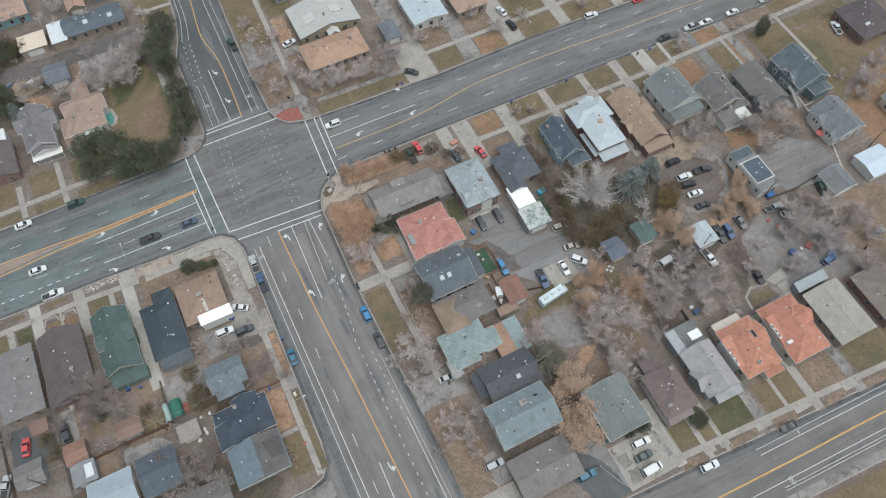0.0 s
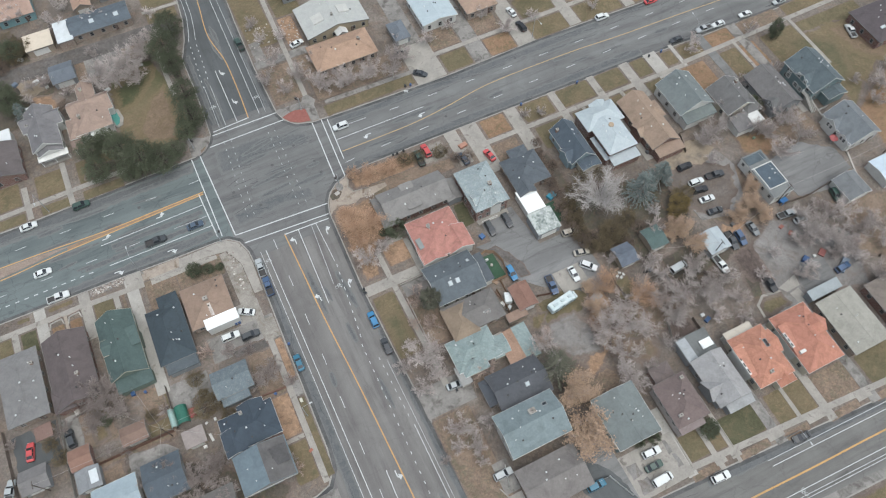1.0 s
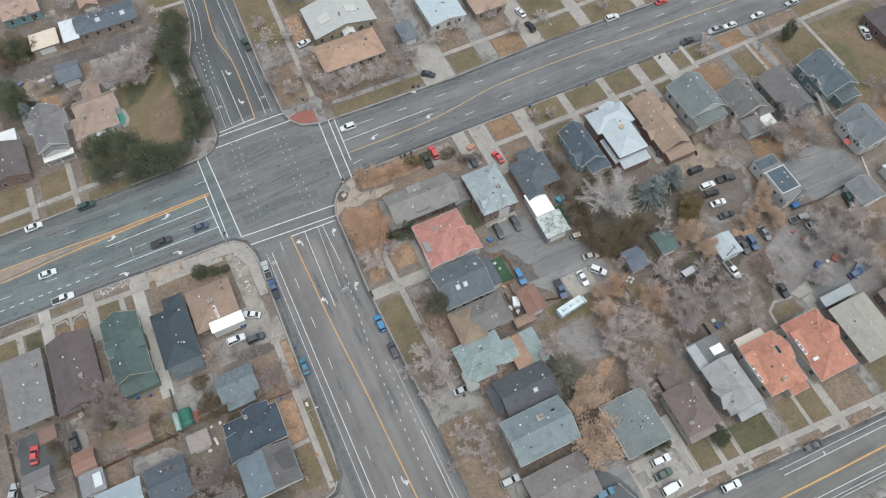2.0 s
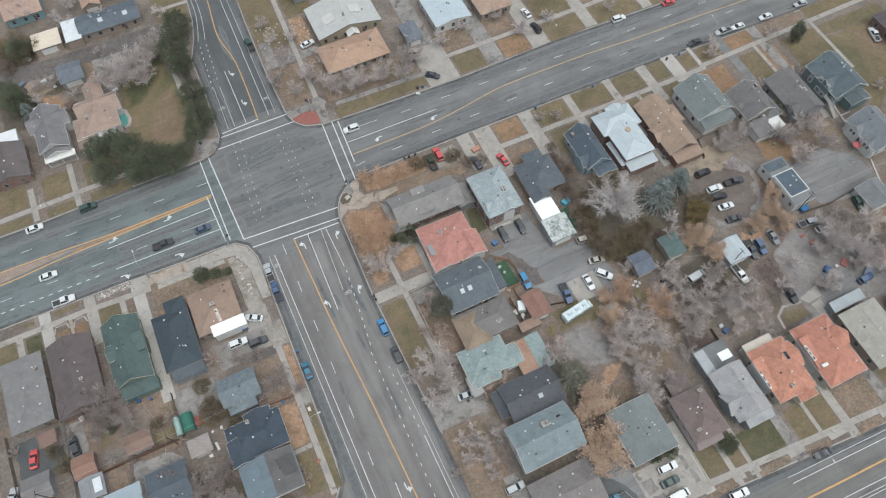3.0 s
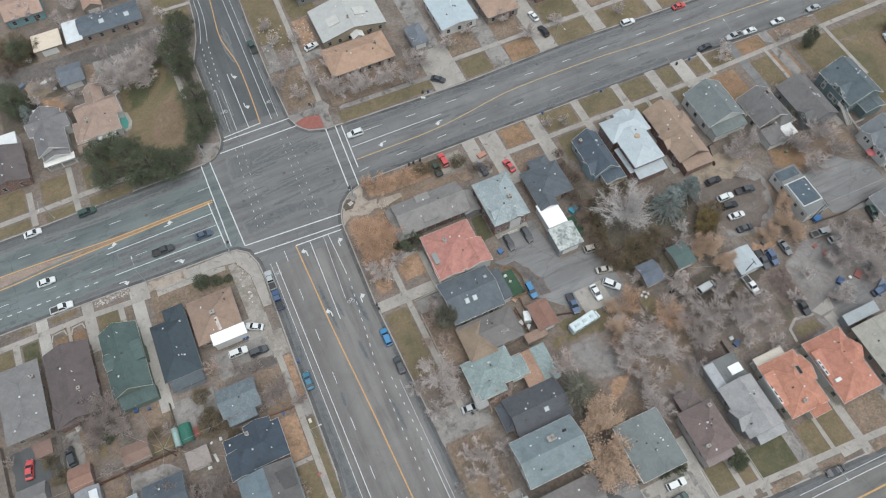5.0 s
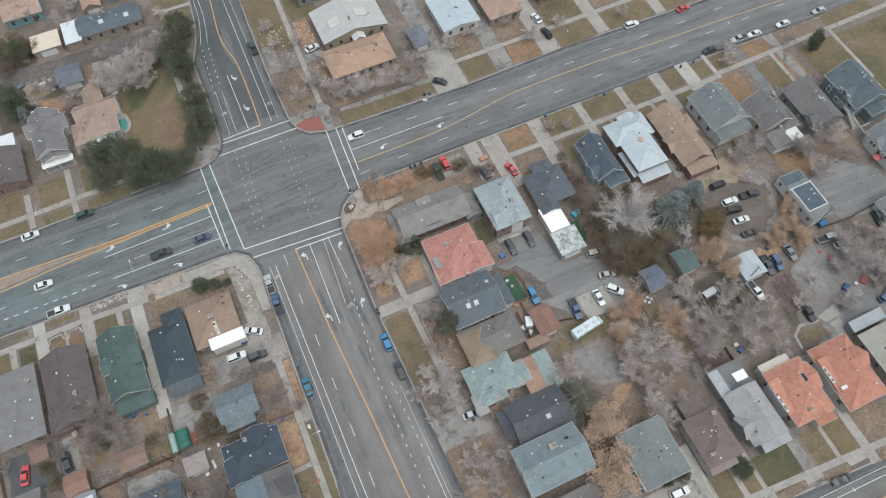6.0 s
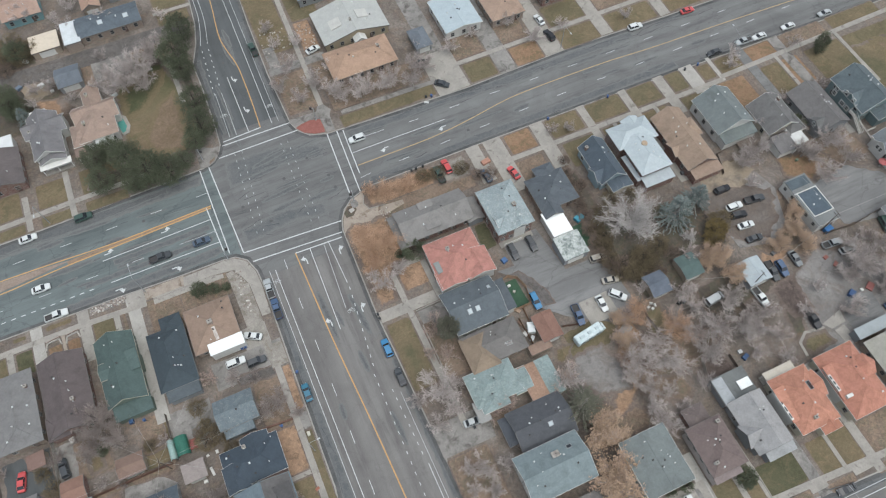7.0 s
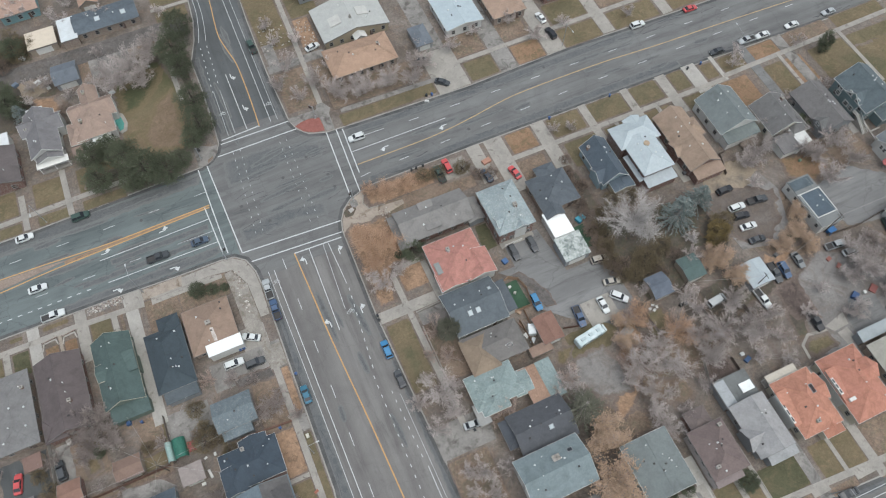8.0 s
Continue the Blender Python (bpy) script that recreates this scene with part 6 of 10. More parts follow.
skylight(h, s, 0.2, -1.9, 1.0, 1.2)
skylight(h, s, 5.0, 2.2, 0.7, 0.9)
wing(h, 7.9, -0.4, 3.2, 8.2, 2.9, 0.5, "y", "shed", shingle(94, 101, 109), WHITE_WALL, 0.2)
porch(h, -10.2, -3.0, -6.6, 2.6, 2.8, shingle(120, 112, 108), ((-10, -2.8), (-10, 2.4)), "flat", label="brown flat porch roof")
h, s = house(35.6, -45.2, 13.8, 7.6, 3.6, 1.5, "x", "hip", shingle(120, 115, 112), BRICK_TAN, "house with a grey-brown hipped roof", pipes=((0.4, 2.6), (2.2, -1.6)))
wing(h, -4.0, -0.6, 6.4, 8.6, 3.6, 1.9, "y", "hip", shingle(150, 126, 101), BRICK_TAN, 0.45, True, False, "tan shingled part of the roof")
skylight(h, s, 3.2, -1.8, 1.3, 0.8, bright=False)
h, s = house(49.6, -46.4, 5.0, 6.8, 2.7, 0.7, "y", "gable", shingle(146, 101, 83), TAN_WALL, "garage with a rusty brown roof", oh=0.25, name="garage", category="garage")
h, s = house(31.2, -54.0, 11.0, 7.6, 3.3, 1.5, "x", "hip", shingle(132, 150, 150, 0.35), CREAM_WALL, "house with a pale green shingled roof", pipes=((0.6, 1.6), (0.4, 0.8)))
wing(h, -1.6, -3.2, 6.0, 4.4, 3.2, 1.2, "y", "hip", shingle(132, 150, 150, 0.35), CREAM_WALL, 0.4)
wing(h, 6.2, -1.8, 4.0, 5.2, 2.9, 0.7, "x", "gable", shingle(132, 150, 150, 0.35), CREAM_WALL, 0.3)
porch(h, -6.4, -7.0, -4.0, -2.4, 2.6, metal_roof(150, 149, 146), ((-6.2, -6.8), (-6.2, -2.6)), "flat", label="pale flat porch roof")
h, s = house(40.0, -57.3, 4.0, 8.2, 2.7, 0.2, "x", "flat", surface("rusty_membrane", rgb(150, 110, 84), rgb(178, 134, 104), 0.4, 3.0), TAN_WALL, "long shed with a flat rusty-orange roof", oh=0.2, name="shed", category="shed")
h, s = house(44.2, -57.6, 3.4, 9.0, 2.6, 0.3, "y", "shed", shingle(132, 150, 150, 0.35), CREAM_WALL, "long shed with a pale green roof", oh=0.2, name="shed", category="shed")
h, s = house(45.6, -50.4, 5.4, 2.2, 2.3, 0.2, "x", "flat", shingle(150, 118, 98), TAN_WALL, "low shed with a tan roof", oh=0.15, name="shed", category="shed", doors=False)
h, s = house(-69.8, -27.4, 3.8, 3.2, 2.2, 0.4, "y", "shed", shingle(134, 100, 88), TAN_WALL, "small shed with a rusty brown roof", oh=0.2, name="shed", category="shed", doors=())
h, s = house(37.2, -66.6, 13.0, 9.2, 3.2, 2.6, "x", "gable", shingle(90, 92, 98), GREY_WALL, "house with a charcoal gabled roof", pipes=((2.6, 3.0), (3.6, 0.6), (4.6, 1.0), (4.4, 0.1), (-2.0, 1.5)))
skylight(h, s, 1.4, -1.4, 1.0, 1.0)
wing(h, -6.6, 1.2, 4.0, 6.0, 2.9, 1.0, "y", "hip", shingle(86, 90, 98), GREY_WALL, 0.35)
h, s = house(34.9, -76.8, 14.8, 10.0, 5.2, 2.6, "x", "gable", shingle(124, 138, 142), WHITE_WALL, "two-storey white house with a blue-grey gabled roof", pipes=((-1.6, 3.8), (2.0, 1.8), (2.6, 1.4), (-5.6, -2.0), (4.6, -1.4)), z=3.2, west=3)
windows(h, 14.8, 10.0, 4, 3, 0, 0, 0.9)
chimney(h, s, 0.9, 2.2, 1.6, 1.2, 0.9, WHITE_WALL)
skylight(h, s, 4.6, 2.6, 1.1, 0.8, bright=False)
h, s = house(33.8, -89.6, 14.6, 9.4, 3.3, 1.3, "x", "gable", shingle(126, 119, 116), BRICK_TAN, "low house with a grey-brown roof", pipes=((-1.2, 1.8), (2.0, -1.4)))

# -- row along the parallel road --
h, s = house(56.0, -84.8, 10.6, 12.4, 4.6, 0.9, "y", "gable", shingle(117, 124, 124), TEAL_WALL, "teal-walled house with a plain grey low-pitched roof", pipes=((-0.6, 4.6), (-2.6, 1.8), (1.8, 1.5), (0.4, -1.8), (3.2, -2.0), (2.7, 0.2), (3.0, -0.4)))
for dy in (-4.4, -1.6, 1.2, 4.2):
    white_window(h, -5.3, dy, 2.4, -90, 0.9, 1.2)
part("west_gutter", box(-5.86, -6.6, 4.3, -5.74, 6.6, 4.44), TRIM_WHITE, h)
h, s = house(69.9, -87.4, 8.2, 10.6, 4.6, 2.0, "y", "hip", shingle(124, 104, 101), wall_mat(190, 176, 170), "pale house with a maroon hipped roof", pipes=((-0.2, 1.2), (1.4, 1.4), (0.2, 0.3), (-1.2, -4.6)), z=2.4, west=4)
chimney(h, s, 2.8, 4.4, 0.8, 0.7, 0.8, CONCRETE)
chimney(h, s, -2.6, -3.2, 0.9, 0.6, 0.6, TRIM_WHITE)
wing(h, -0.8, -5.6, 6.4, 2.6, 3.3, 0.5, "x", "shed", shingle(140, 122, 120), wall_mat(190, 176, 170), 0.3)
wing(h, 0.2, 7.4, 4.8, 4.2, 3.2, 0.7, "x", "hip", shingle(118, 102, 99), BRICK_RED, 0.35)
h, s = house(82.4, -86.9, 8.4, 11.8, 3.6, 2.8, "y", "gable", shingle(164, 162, 163), GREY_WALL, "house with a light grey gabled roof", pipes=((1.6, 2.4),))
wing(h, -2.4, -1.6, 5.2, 4.6, 3.6, 1.9, "x", "gable", shingle(164, 162, 163), GREY_WALL, 0.4)
wing(h, 0.6, -7.0, 6.8, 2.4, 3.0, 0.6, "x", "shed", shingle(160, 160, 162), GREY_WALL, 0.3)
h, s = house(82.0, -77.6, 8.4, 6.2, 3.0, 0.4, "x", "flat", shingle(116, 118, 118), GREY_WALL, "flat-roofed rear building in grey", oh=0.25, name="garage", category="garage", doors=False)
part("roof_panel", box(0.8, -1.6, 3.3, 4.0, 0.6, 3.55), metal_roof(238, 240, 240), h, "bright white roof hatch")
part("roof_slope", box(-4.3, -3.2, 3.22, -1.6, 3.0, 3.34), shingle(165, 168, 172), h, "light grey roof strip")
h, s = house(94.4, -86.8, 9.6, 12.8, 4.0, 2.5, "y", "hip", shingle(204, 126, 92, 0.0, (170, 104, 72)), CREAM_WALL, "bungalow with an orange-red roof", pipes=((1.4, 3.4), (-0.2, -4.2)), west=3)
wing(h, 3.4, 1.8, 4.6, 5.6, 3.9, 1.2, "x", "gable", shingle(202, 124, 90, 0.0, (170, 104, 72)), CREAM_WALL, 0.4)
wing(h, 2.2, -6.8, 4.4, 3.4, 3.3, 0.9, "y", "gable", shingle(198, 118, 84, 0.0, (170, 104, 72)), CREAM_WALL, 0.3)
wing(h, -3.8, 0.4, 3.4, 7.6, 4.4, 0.6, "x", "shed", shingle(204, 126, 92, 0.0, (170, 104, 72)), WHITE_WALL, 0.3)
skylight(h, s, 2.4, 2.0, 1.4, 2.0, bright=False)
chimney(h, s, -1.0, -4.6, 0.7, 0.7, 0.8, CREAM_WALL)
porch(h, -4.6, 6.6, 3.0, 8.6, 3.0, metal_roof(190, 178, 160), ((-4.4, 8.4), (2.8, 8.4)), "flat", label="cream flat rear porch roof")
band = part("dormer_window_band", box(-5.9, -3.0, 4.1, -5.35, 4.2, 4.75), TRIM_WHITE, h, "white dormer window band")
for k in range(4):
    part("pane", box(-5.78, -2.6 + 1.7 * k, 4.74, -5.46, -1.4 + 1.7 * k, 4.78), GLASS, band)
h, s = house(107.8, -87.8, 10.2, 15.0, 4.0, 2.7, "y", "hip", shingle(203, 122, 92, 0.0, (170, 104, 72)), CREAM_WALL, "large bungalow with an orange-red roof", pipes=((1.0, 5.0), (1.6, 4.4)), west=3)
part("turret_wall", rod((3.6, 1.6, 0), (3.6, 1.6, 5.3), 2.5, 2.5, 6), CREAM_WALL, h)
part("turret_roof", rod((3.6, 1.6, 5.2), (3.6, 1.6, 6.7), 3.0, 0.12, 6), shingle(203, 122, 92, 0.0, (170, 104, 72)), h, "six-sided turret roof")
part("roof_box", box(-4.8, -3.2, 4.2, -3.2, -2.4, 5.2), TRIM_WHITE, h, "white box on the roof slope")
wing(h, -3.6, 1.0, 3.4, 7.8, 4.5, 0.6, "x", "shed", shingle(203, 122, 92, 0.0, (170, 104, 72)), WHITE_WALL, 0.3)
band = part("dormer_window_band", box(-5.6, -1.0, 4.3, -4.9, 3.2, 4.95), TRIM_WHITE, h, "white dormer window band")
for k in range(3):
    part("pane", box(-5.45, -0.7 + 1.3 * k, 4.94, -5.05, 0.2 + 1.3 * k, 4.98), GLASS, band)
h, s = house(121.8, -89.4, 10.6, 14.6, 3.5, 1.0, "y", "gable", shingle(157, 153, 141), BRICK_TAN, "low house with a plain beige roof", pipes=((0.6, 0.4), (1.2, 0.6)))
h, s = house(121.3, -79.4, 9.4, 2.4, 2.8, 0.4, "x", "shed", metal_roof(152, 160, 164), GREY_WALL, "lean-to with a pale grey metal roof", oh=0.2, name="garage", category="carport", doors=False)
h, s = house(136.5, -90.8, 10.4, 14.4, 3.5, 1.8, "y", "hip", shingle(132, 118, 108), BRICK_RED, "brick house with a brown hipped roof")
h, s = house(151, -91.6, 10.4, 14.4, 3.5, 1.8, "y", "gable", shingle(118, 122, 124), BRICK_TAN, "house with a grey gabled roof")

# -- row along the south side of the east road --
h, s = house(85.6, -10.6, 7.0, 12.4, 3.9, 3.1, "y", "gable", shingle(87, 99, 111), BLUE_WALL, "house with a dark blue-grey gabled roof", pipes=((-1.6, -0.6), (0.8, 2.4)))
wing(h, 1.2, -7.6, 5.6, 3.6, 3.0, 0.8, "y", "gable", shingle(87, 99, 111), CREAM_WALL, 0.35)
wing(h, -2.4, -3.2, 4.0, 4.4, 3.9, 1.6, "x", "gable", shingle(87, 99, 111), BLUE_WALL, 0.3)
chimney(h, s, -2.6, 4.6, 0.7, 0.7, 1.0)
h, s = house(96.9, -12.4, 8.6, 14.6, 5.3, 1.5, "y", "hip", metal_roof(176, 187, 193), BRICK_RED, "two-storey brick house with a white membrane roof", pipes=((-1.6, 1.4), (1.4, 2.6), (1.4, -2.8), (2.2, -4.8)), z=3.2)
windows(h, 8.6, 14.6, 3, 3, 0, 0, 0.9)
wing(h, 0.0, -8.8, 8.6, 3.0, 3.2, 0.4, "x", "shed", metal_roof(172, 180, 186), BRICK_RED, 0.25)
wing(h, -4.9, -3.4, 1.2, 8.4, 3.0, 0.2, "y", "shed", metal_roof(172, 180, 186), BRICK_RED, 0.15)
wing(h, 0.2, 5.7, 11.6, 6.8, 5.3, 1.7, "x", "hip", metal_roof(176, 187, 193), BRICK_RED, 0.45)
wing(h, 1.8, 8.4, 4.6, 3.6, 5.1, 1.1, "y", "gable", metal_roof(176, 187, 193), BRICK_RED, 0.35)
part("roof_patch", rod((0.4, 0.4, 6.6), (0.4, 0.4, 7.0), 0.85, 0.8, 10), surface("rust_patch", rgb(176, 146, 110), rgb(192, 164, 128), 0.8, 4.0), h, "round tan patch on the roof")
h, s = house(110.1, -13.4, 8.8, 18.6, 3.7, 2.8, "y", "gable", shingle(165, 135, 110), BRICK_RED, "long bungalow with a tan roof", pipes=((-2.0, 1.8), (-2.4, 0.6), (-0.8, 2.6), (2.6, 3.2)))
wing(h, 3.4, 2.4, 4.6, 5.4, 3.6, 1.4, "x", "hip", shingle(165, 135, 110), BRICK_RED, 0.4)
wing(h, 0.2, -10.4, 8.4, 4.2, 3.0, 0.6, "x", "shed", shingle(158, 128, 106), BRICK_RED, 0.3)
wing(h, -3.6, -2.0, 3.2, 4.4, 3.6, 1.0, "x", "gable", shingle(165, 135, 110), BRICK_RED, 0.35)
h, s = house(125.1, -10.2, 11.2, 12.4, 4.4, 3.6, "y", "gable", shingle(120, 128, 129), WHITE_WALL, "house with a grey-blue roof and a white gable", pipes=((-2.0, 2.4), (-2.2, -2.2), (2.4, 4.0)), z=1.4)
wing(h, 0.0, -7.7, 10.4, 3.4, 3.2, 0.6, "x", "shed", shingle(114, 122, 121), WHITE_WALL, 0.3)
h, s = house(137.9, -16.8, 10.0, 10.4, 3.6, 3.0, "y", "gable", shingle(115, 113, 113), CREAM_WALL, "house with a grey gabled roof", pipes=((1.6, 2.0),))
wing(h, 3.0, -4.0, 4.6, 6.6, 3.4, 1.4, "x", "hip", shingle(112, 110, 110), CREAM_WALL, 0.4)
wing(h, -2.8, -9.2, 5.6, 5.0, 2.8, 0.6, "x", "shed", shingle(120, 116, 116), WHITE_WALL, 0.3)
wing(h, 1.8, -8.6, 3.6, 5.2, 3.0, 0.3, "x", "flat", metal_roof(208, 208, 204), WHITE_WALL, 0.2)
chimney(h, s, 3.0, 3.0, 0.7, 0.9, 1.0)
h, s = house(150.9, -20.0, 9.8, 14.6, 3.8, 2.7, "y", "gable", shingle(116, 112, 112), GREY_WALL, "large house with a plain grey-brown roof", pipes=((1.4, 2.0), (1.6, 1.2), (2.4, -1.4)), trim=False)
wing(h, -3.4, -4.6, 3.4, 3.4, 4.4, 1.0, "x", "gable", shingle(108, 108, 108), GREY_WALL, 0.3)
white_window(h, -5.1, -4.6, 3.2, -90, 0.9, 1.1)
h, s = house(165.4, -20.8, 11.2, 13.0, 5.2, 3.6, "y", "gable", shingle(96, 108, 114), TEAL_WALL, "tall house with a dark teal roof and white trim", pipes=((1.0, 1.6), (2.0, 0.8)), z=3.4, west=3)
windows(h, 11.2, 13.0, 3, 3, 0, 0, 0.9)
wing(h, -3.8, -1.2, 4.6, 5.0, 5.6, 1.8, "x", "gable", shingle(96, 108, 114), TEAL_WALL, 0.35)
for dy, z, size in ((0.2, 5.2, 0.9), (-2.6, 5.2, 0.9), (-0.4, 1.6, 1.3), (-2.4, 1.6, 1.0), (3.6, 1.6, 1.1), (3.6, 3.7, 0.9)):
    white_window(h, -6.1 if dy < 3 else -5.6, dy, z, -90, size, 1.2)
wing(h, 1.6, -8.2, 6.4, 3.4, 3.6, 1.0, "y", "gable", shingle(96, 108, 114), TEAL_WALL, 0.35)
stair(h, -6.9, -5.7, -10.4, -5.6, 2.7)
part("landing", box(-6.9, -5.6, 2.5, -5.4, -3.8, 2.7), CONCRETE, h)
rail(h, (-6.9, -5.6, 2.7), (-6.9, -3.8, 2.7))
rail(h, (-6.9, -3.8, 2.7), (-5.4, -3.8, 2.7))
rail(h, (-4.6, -10.6, 0), (-1.4, -10.6, 0))
h, s = house(163.4, -40.8, 10.4, 11.6, 4.2, 3.2, "y", "gable", shingle(120, 125, 130), WHITE_WALL, "white house with a grey gabled roof", z=1.2, west=3)
wing(h, -3.6, 2.4, 4.4, 4.4, 4.2, 1.6, "x", "gable", shingle(120, 125, 130), WHITE_WALL, 0.35)
wing(h, -3.6, -3.2, 4.4, 4.6, 3.6, 1.5, "x", "gable", shingle(120, 125, 130), WHITE_WALL, 0.35)
for dy in (3.0, 1.8, -2.6, -3.8):
    white_window(h, -5.8, dy, 2.4, -90, 0.8, 1.2)
h, s = house(200.4, -12.8, 14.0, 13.6, 3.8, 2.2, "y", "hip", shingle(96, 86, 90), BRICK_RED, "large house with a dark maroon roof", pipes=((-2.4, 0.4), (-2.0, -4.0)))
skylight(h, s, -3.4, -3.2, 1.6, 0.9)
h, s = house(164.0, -57.6, 9.2, 8.0, 3.0, 0.7, "x", "gable", metal_roof(190, 206, 221), WHITE_WALL, "garage with a pale blue metal roof", oh=0.25, name="garage", category="garage")
h, s = house(129.8, -44.2, 6.6, 14.8, 3.6, 0.5, "y", "flat", shingle(126, 128, 128), WHITE_WALL, "white-walled block with a flat grey roof", oh=0.1, pipes=(), west=5, z=1.9, size=(0.8, 1.0))
part("roof_membrane", box(-2.6, -4.6, 3.82, 3.2, 2.6, 3.92), shingle(84, 98, 110), h, "dark blue roof membrane")
part("roof_membrane", box(-3.2, 4.2, 3.82, 2.8, 7.0, 3.92), shingle(88, 100, 108), h, "dark blue roof membrane")
part("parapet", box(-3.5, 2.75, 3.8, 3.5, 2.95, 4.1), TRIM_WHITE, h)
for a in ((-2.8, -4.8, 3.4, -4.6), (-2.8, -4.6, -2.6, 2.75), (3.2, -4.6, 3.4, 2.75)):
    part("parapet", box(a[0], a[1], 3.8, a[2], a[3], 4.05), TRIM_WHITE, h)
h, s = house(149.6, -57.5, 7.4, 7.2, 2.9, 1.5, "y", "gable", shingle(120, 122, 125), WHITE_WALL, "white garage with a grey gabled roof", oh=0.3, name="garage", category="garage")
h, s = house(80.2, -47.8, 5.0, 5.6, 2.3, 1.0, "x", "gable", shingle(104, 112, 126), TAN_WALL, "shed with a slate-blue roof", oh=0.25, name="shed", category="shed")
h, s = house(90.2, -46.9, 5.0, 6.0, 2.5, 0.6, "x", "gable", shingle(86, 106, 104), TAN_WALL, "shed with a dull green roof", oh=0.2, name="shed", category="shed")
h, s = house(104.2, -55.0, 6.2, 6.4, 2.7, 1.0, "y", "gable", metal_roof(172, 182, 188), GREY_WALL, "garage with a rounded pale metal roof", oh=0.2, name="garage", category="garage")
h, s = house(187, -46, 10, 11, 3.6, 2.0, "y", "gable", shingle(122, 126, 130), CREAM_WALL, "house with a grey gabled roof")
h, s = house(182, -66, 8, 8, 3.0, 1.4, "x", "gable", shingle(112, 110, 110), GREY_WALL, "garage with a grey roof", name="garage", category="garage")

# -- north of the junction --
h, s = house(41.3, 67.4, 20.2, 13.6, 3.3, 2.3, "y", "gable", metal_roof(176, 178, 174), wall_mat(176, 156, 122), "wide house with a pale cream gabled roof", pipes=((3.0, 4.8), (-2.0, 3.6)))
roof_patch(h, s, -5.0, -1.2, 3.6, 3.6, metal_roof(192, 190, 184), "raised pale roof panel", th=0.3)
roof_patch(h, s, 3.8, -0.6, 3.6, 3.4, metal_roof(192, 190, 184), "raised pale roof panel", th=0.3)
wing(h, 0.4, -7.9, 3.4, 2.6, 3.0, 1.0, "y", "gable", metal_roof(206, 206, 202), TRIM_WHITE, 0.3, False)
chimney(h, s, -0.4, -2.6, 0.6, 0.6, 0.7, CONCRETE)
h, s = house(38.9, 52.1, 19.4, 10.6, 3.3, 2.4, "x", "hip", shingle(180, 139, 108), BRICK_TAN, "wide house with a tan-orange hipped roof", pipes=((5.6, 0.6), (6.2, -0.6), (-6.0, 2.0)))
chimney(h, s, 5.8, -0.2, 0.7, 0.7, 0.8)
h, s = house(58.4, 52.2, 4.8, 7.6, 2.6, 1.2, "y", "hip", shingle(114, 121, 131), GREY_WALL, "small garage with a blue-grey roof", oh=0.3, name="garage", category="garage")
h, s = house(72.2, 56.6, 11.4, 13.6, 3.5, 1.0, "y", "gable", metal_roof(172, 186, 194), WHITE_WALL, "house with a pale blue-white metal roof", pipes=((1.0, 2.0), (1.4, -0.4)))
h, s = house(86.8, 54.6, 10.4, 12.4, 3.4, 1.4, "y", "hip", shingle(170, 136, 112), BRICK_TAN, "house with a tan hipped roof")
h, s = house(105, 56.4, 10.4, 12.4, 3.5, 1.6, "y", "gable", shingle(128, 120, 116), BRICK_RED, "brick house with a grey-brown roof")
h, s = house(123, 55.8, 11.4, 12.4, 3.5, 1.6, "x", "hip", shingle(112, 116, 120), BRICK_TAN, "house with a dark grey roof")
h, s = house(143, 55, 11.4, 12.4, 3.5, 1.6, "y", "gable", shingle(150, 128, 112), CREAM_WALL, "house with a light brown roof")
h, s = house(36.5, 86.5, 13.5, 9.5, 3.4, 1.7, "x", "gable", shingle(128, 140, 150), GREY_WALL, "house with a blue-grey roof")
h, s = house(-26.9, 98.6, 18.4, 8.0, 3.3, 1.2, "x", "gable", shingle(94, 104, 114), BRICK_TAN, "long house with a slate-grey roof and skylights")
skylight(h, s, -2.2, -1.2, 1.4, 1.4)
skylight(h, s, 5.6, -1.4, 1.4, 1.4)
wing(h, -11.6, -0.8, 4.6, 9.0, 3.2, 0.3, "x", "flat", metal_roof(206, 211, 215), BRICK_TAN, 0.2)
h, s = house(-46.6, 98.0, 8.2, 6.8, 2.7, 0.2, "x", "flat", metal_roof(216, 196, 170), TAN_WALL, "garage with a flat cream roof", oh=0.2, name="garage", category="garage")
h, s = house(-42.4, 81.6, 6.6, 7.2, 2.7, 1.3, "x", "gable", shingle(106, 113, 123), GREY_WALL, "garage with a slate-grey roof", oh=0.3, name="garage", category="garage")
h, s = house(-38.2, 60.6, 10.0, 12.2, 4.0, 2.4, "y", "hip", shingle(166, 136, 118), WHITE_WALL, "white house with a pinkish-tan hipped roof", pipes=((-2.4, 4.6), (-2.6, -1.8)))
wing(h, 0.6, 8.2, 4.4, 7.0, 3.8, 1.7, "y", "gable", shingle(166, 136, 118), WHITE_WALL, 0.4)
wing(h, 0.8, 3.2, 11.4, 6.2, 4.0, 2.2, "x", "gable", shingle(166, 136, 118), WHITE_WALL, 0.45)
wing(h, -4.6, -3.0, 4.4, 7.0, 3.6, 1.4, "x", "hip", shingle(166, 136, 118), WHITE_WALL, 0.4)
chimney(h, (4.4, 7.0, 3.8, 1.7, "y", "gable", 0.4), -0.7, 0.6, 0.8, 0.8, 0.8, CREAM_WALL, 0.6, 8.2)
chimney(h, s, -2.6, -1.2, 0.8, 0.8, 0.8, CREAM_WALL)
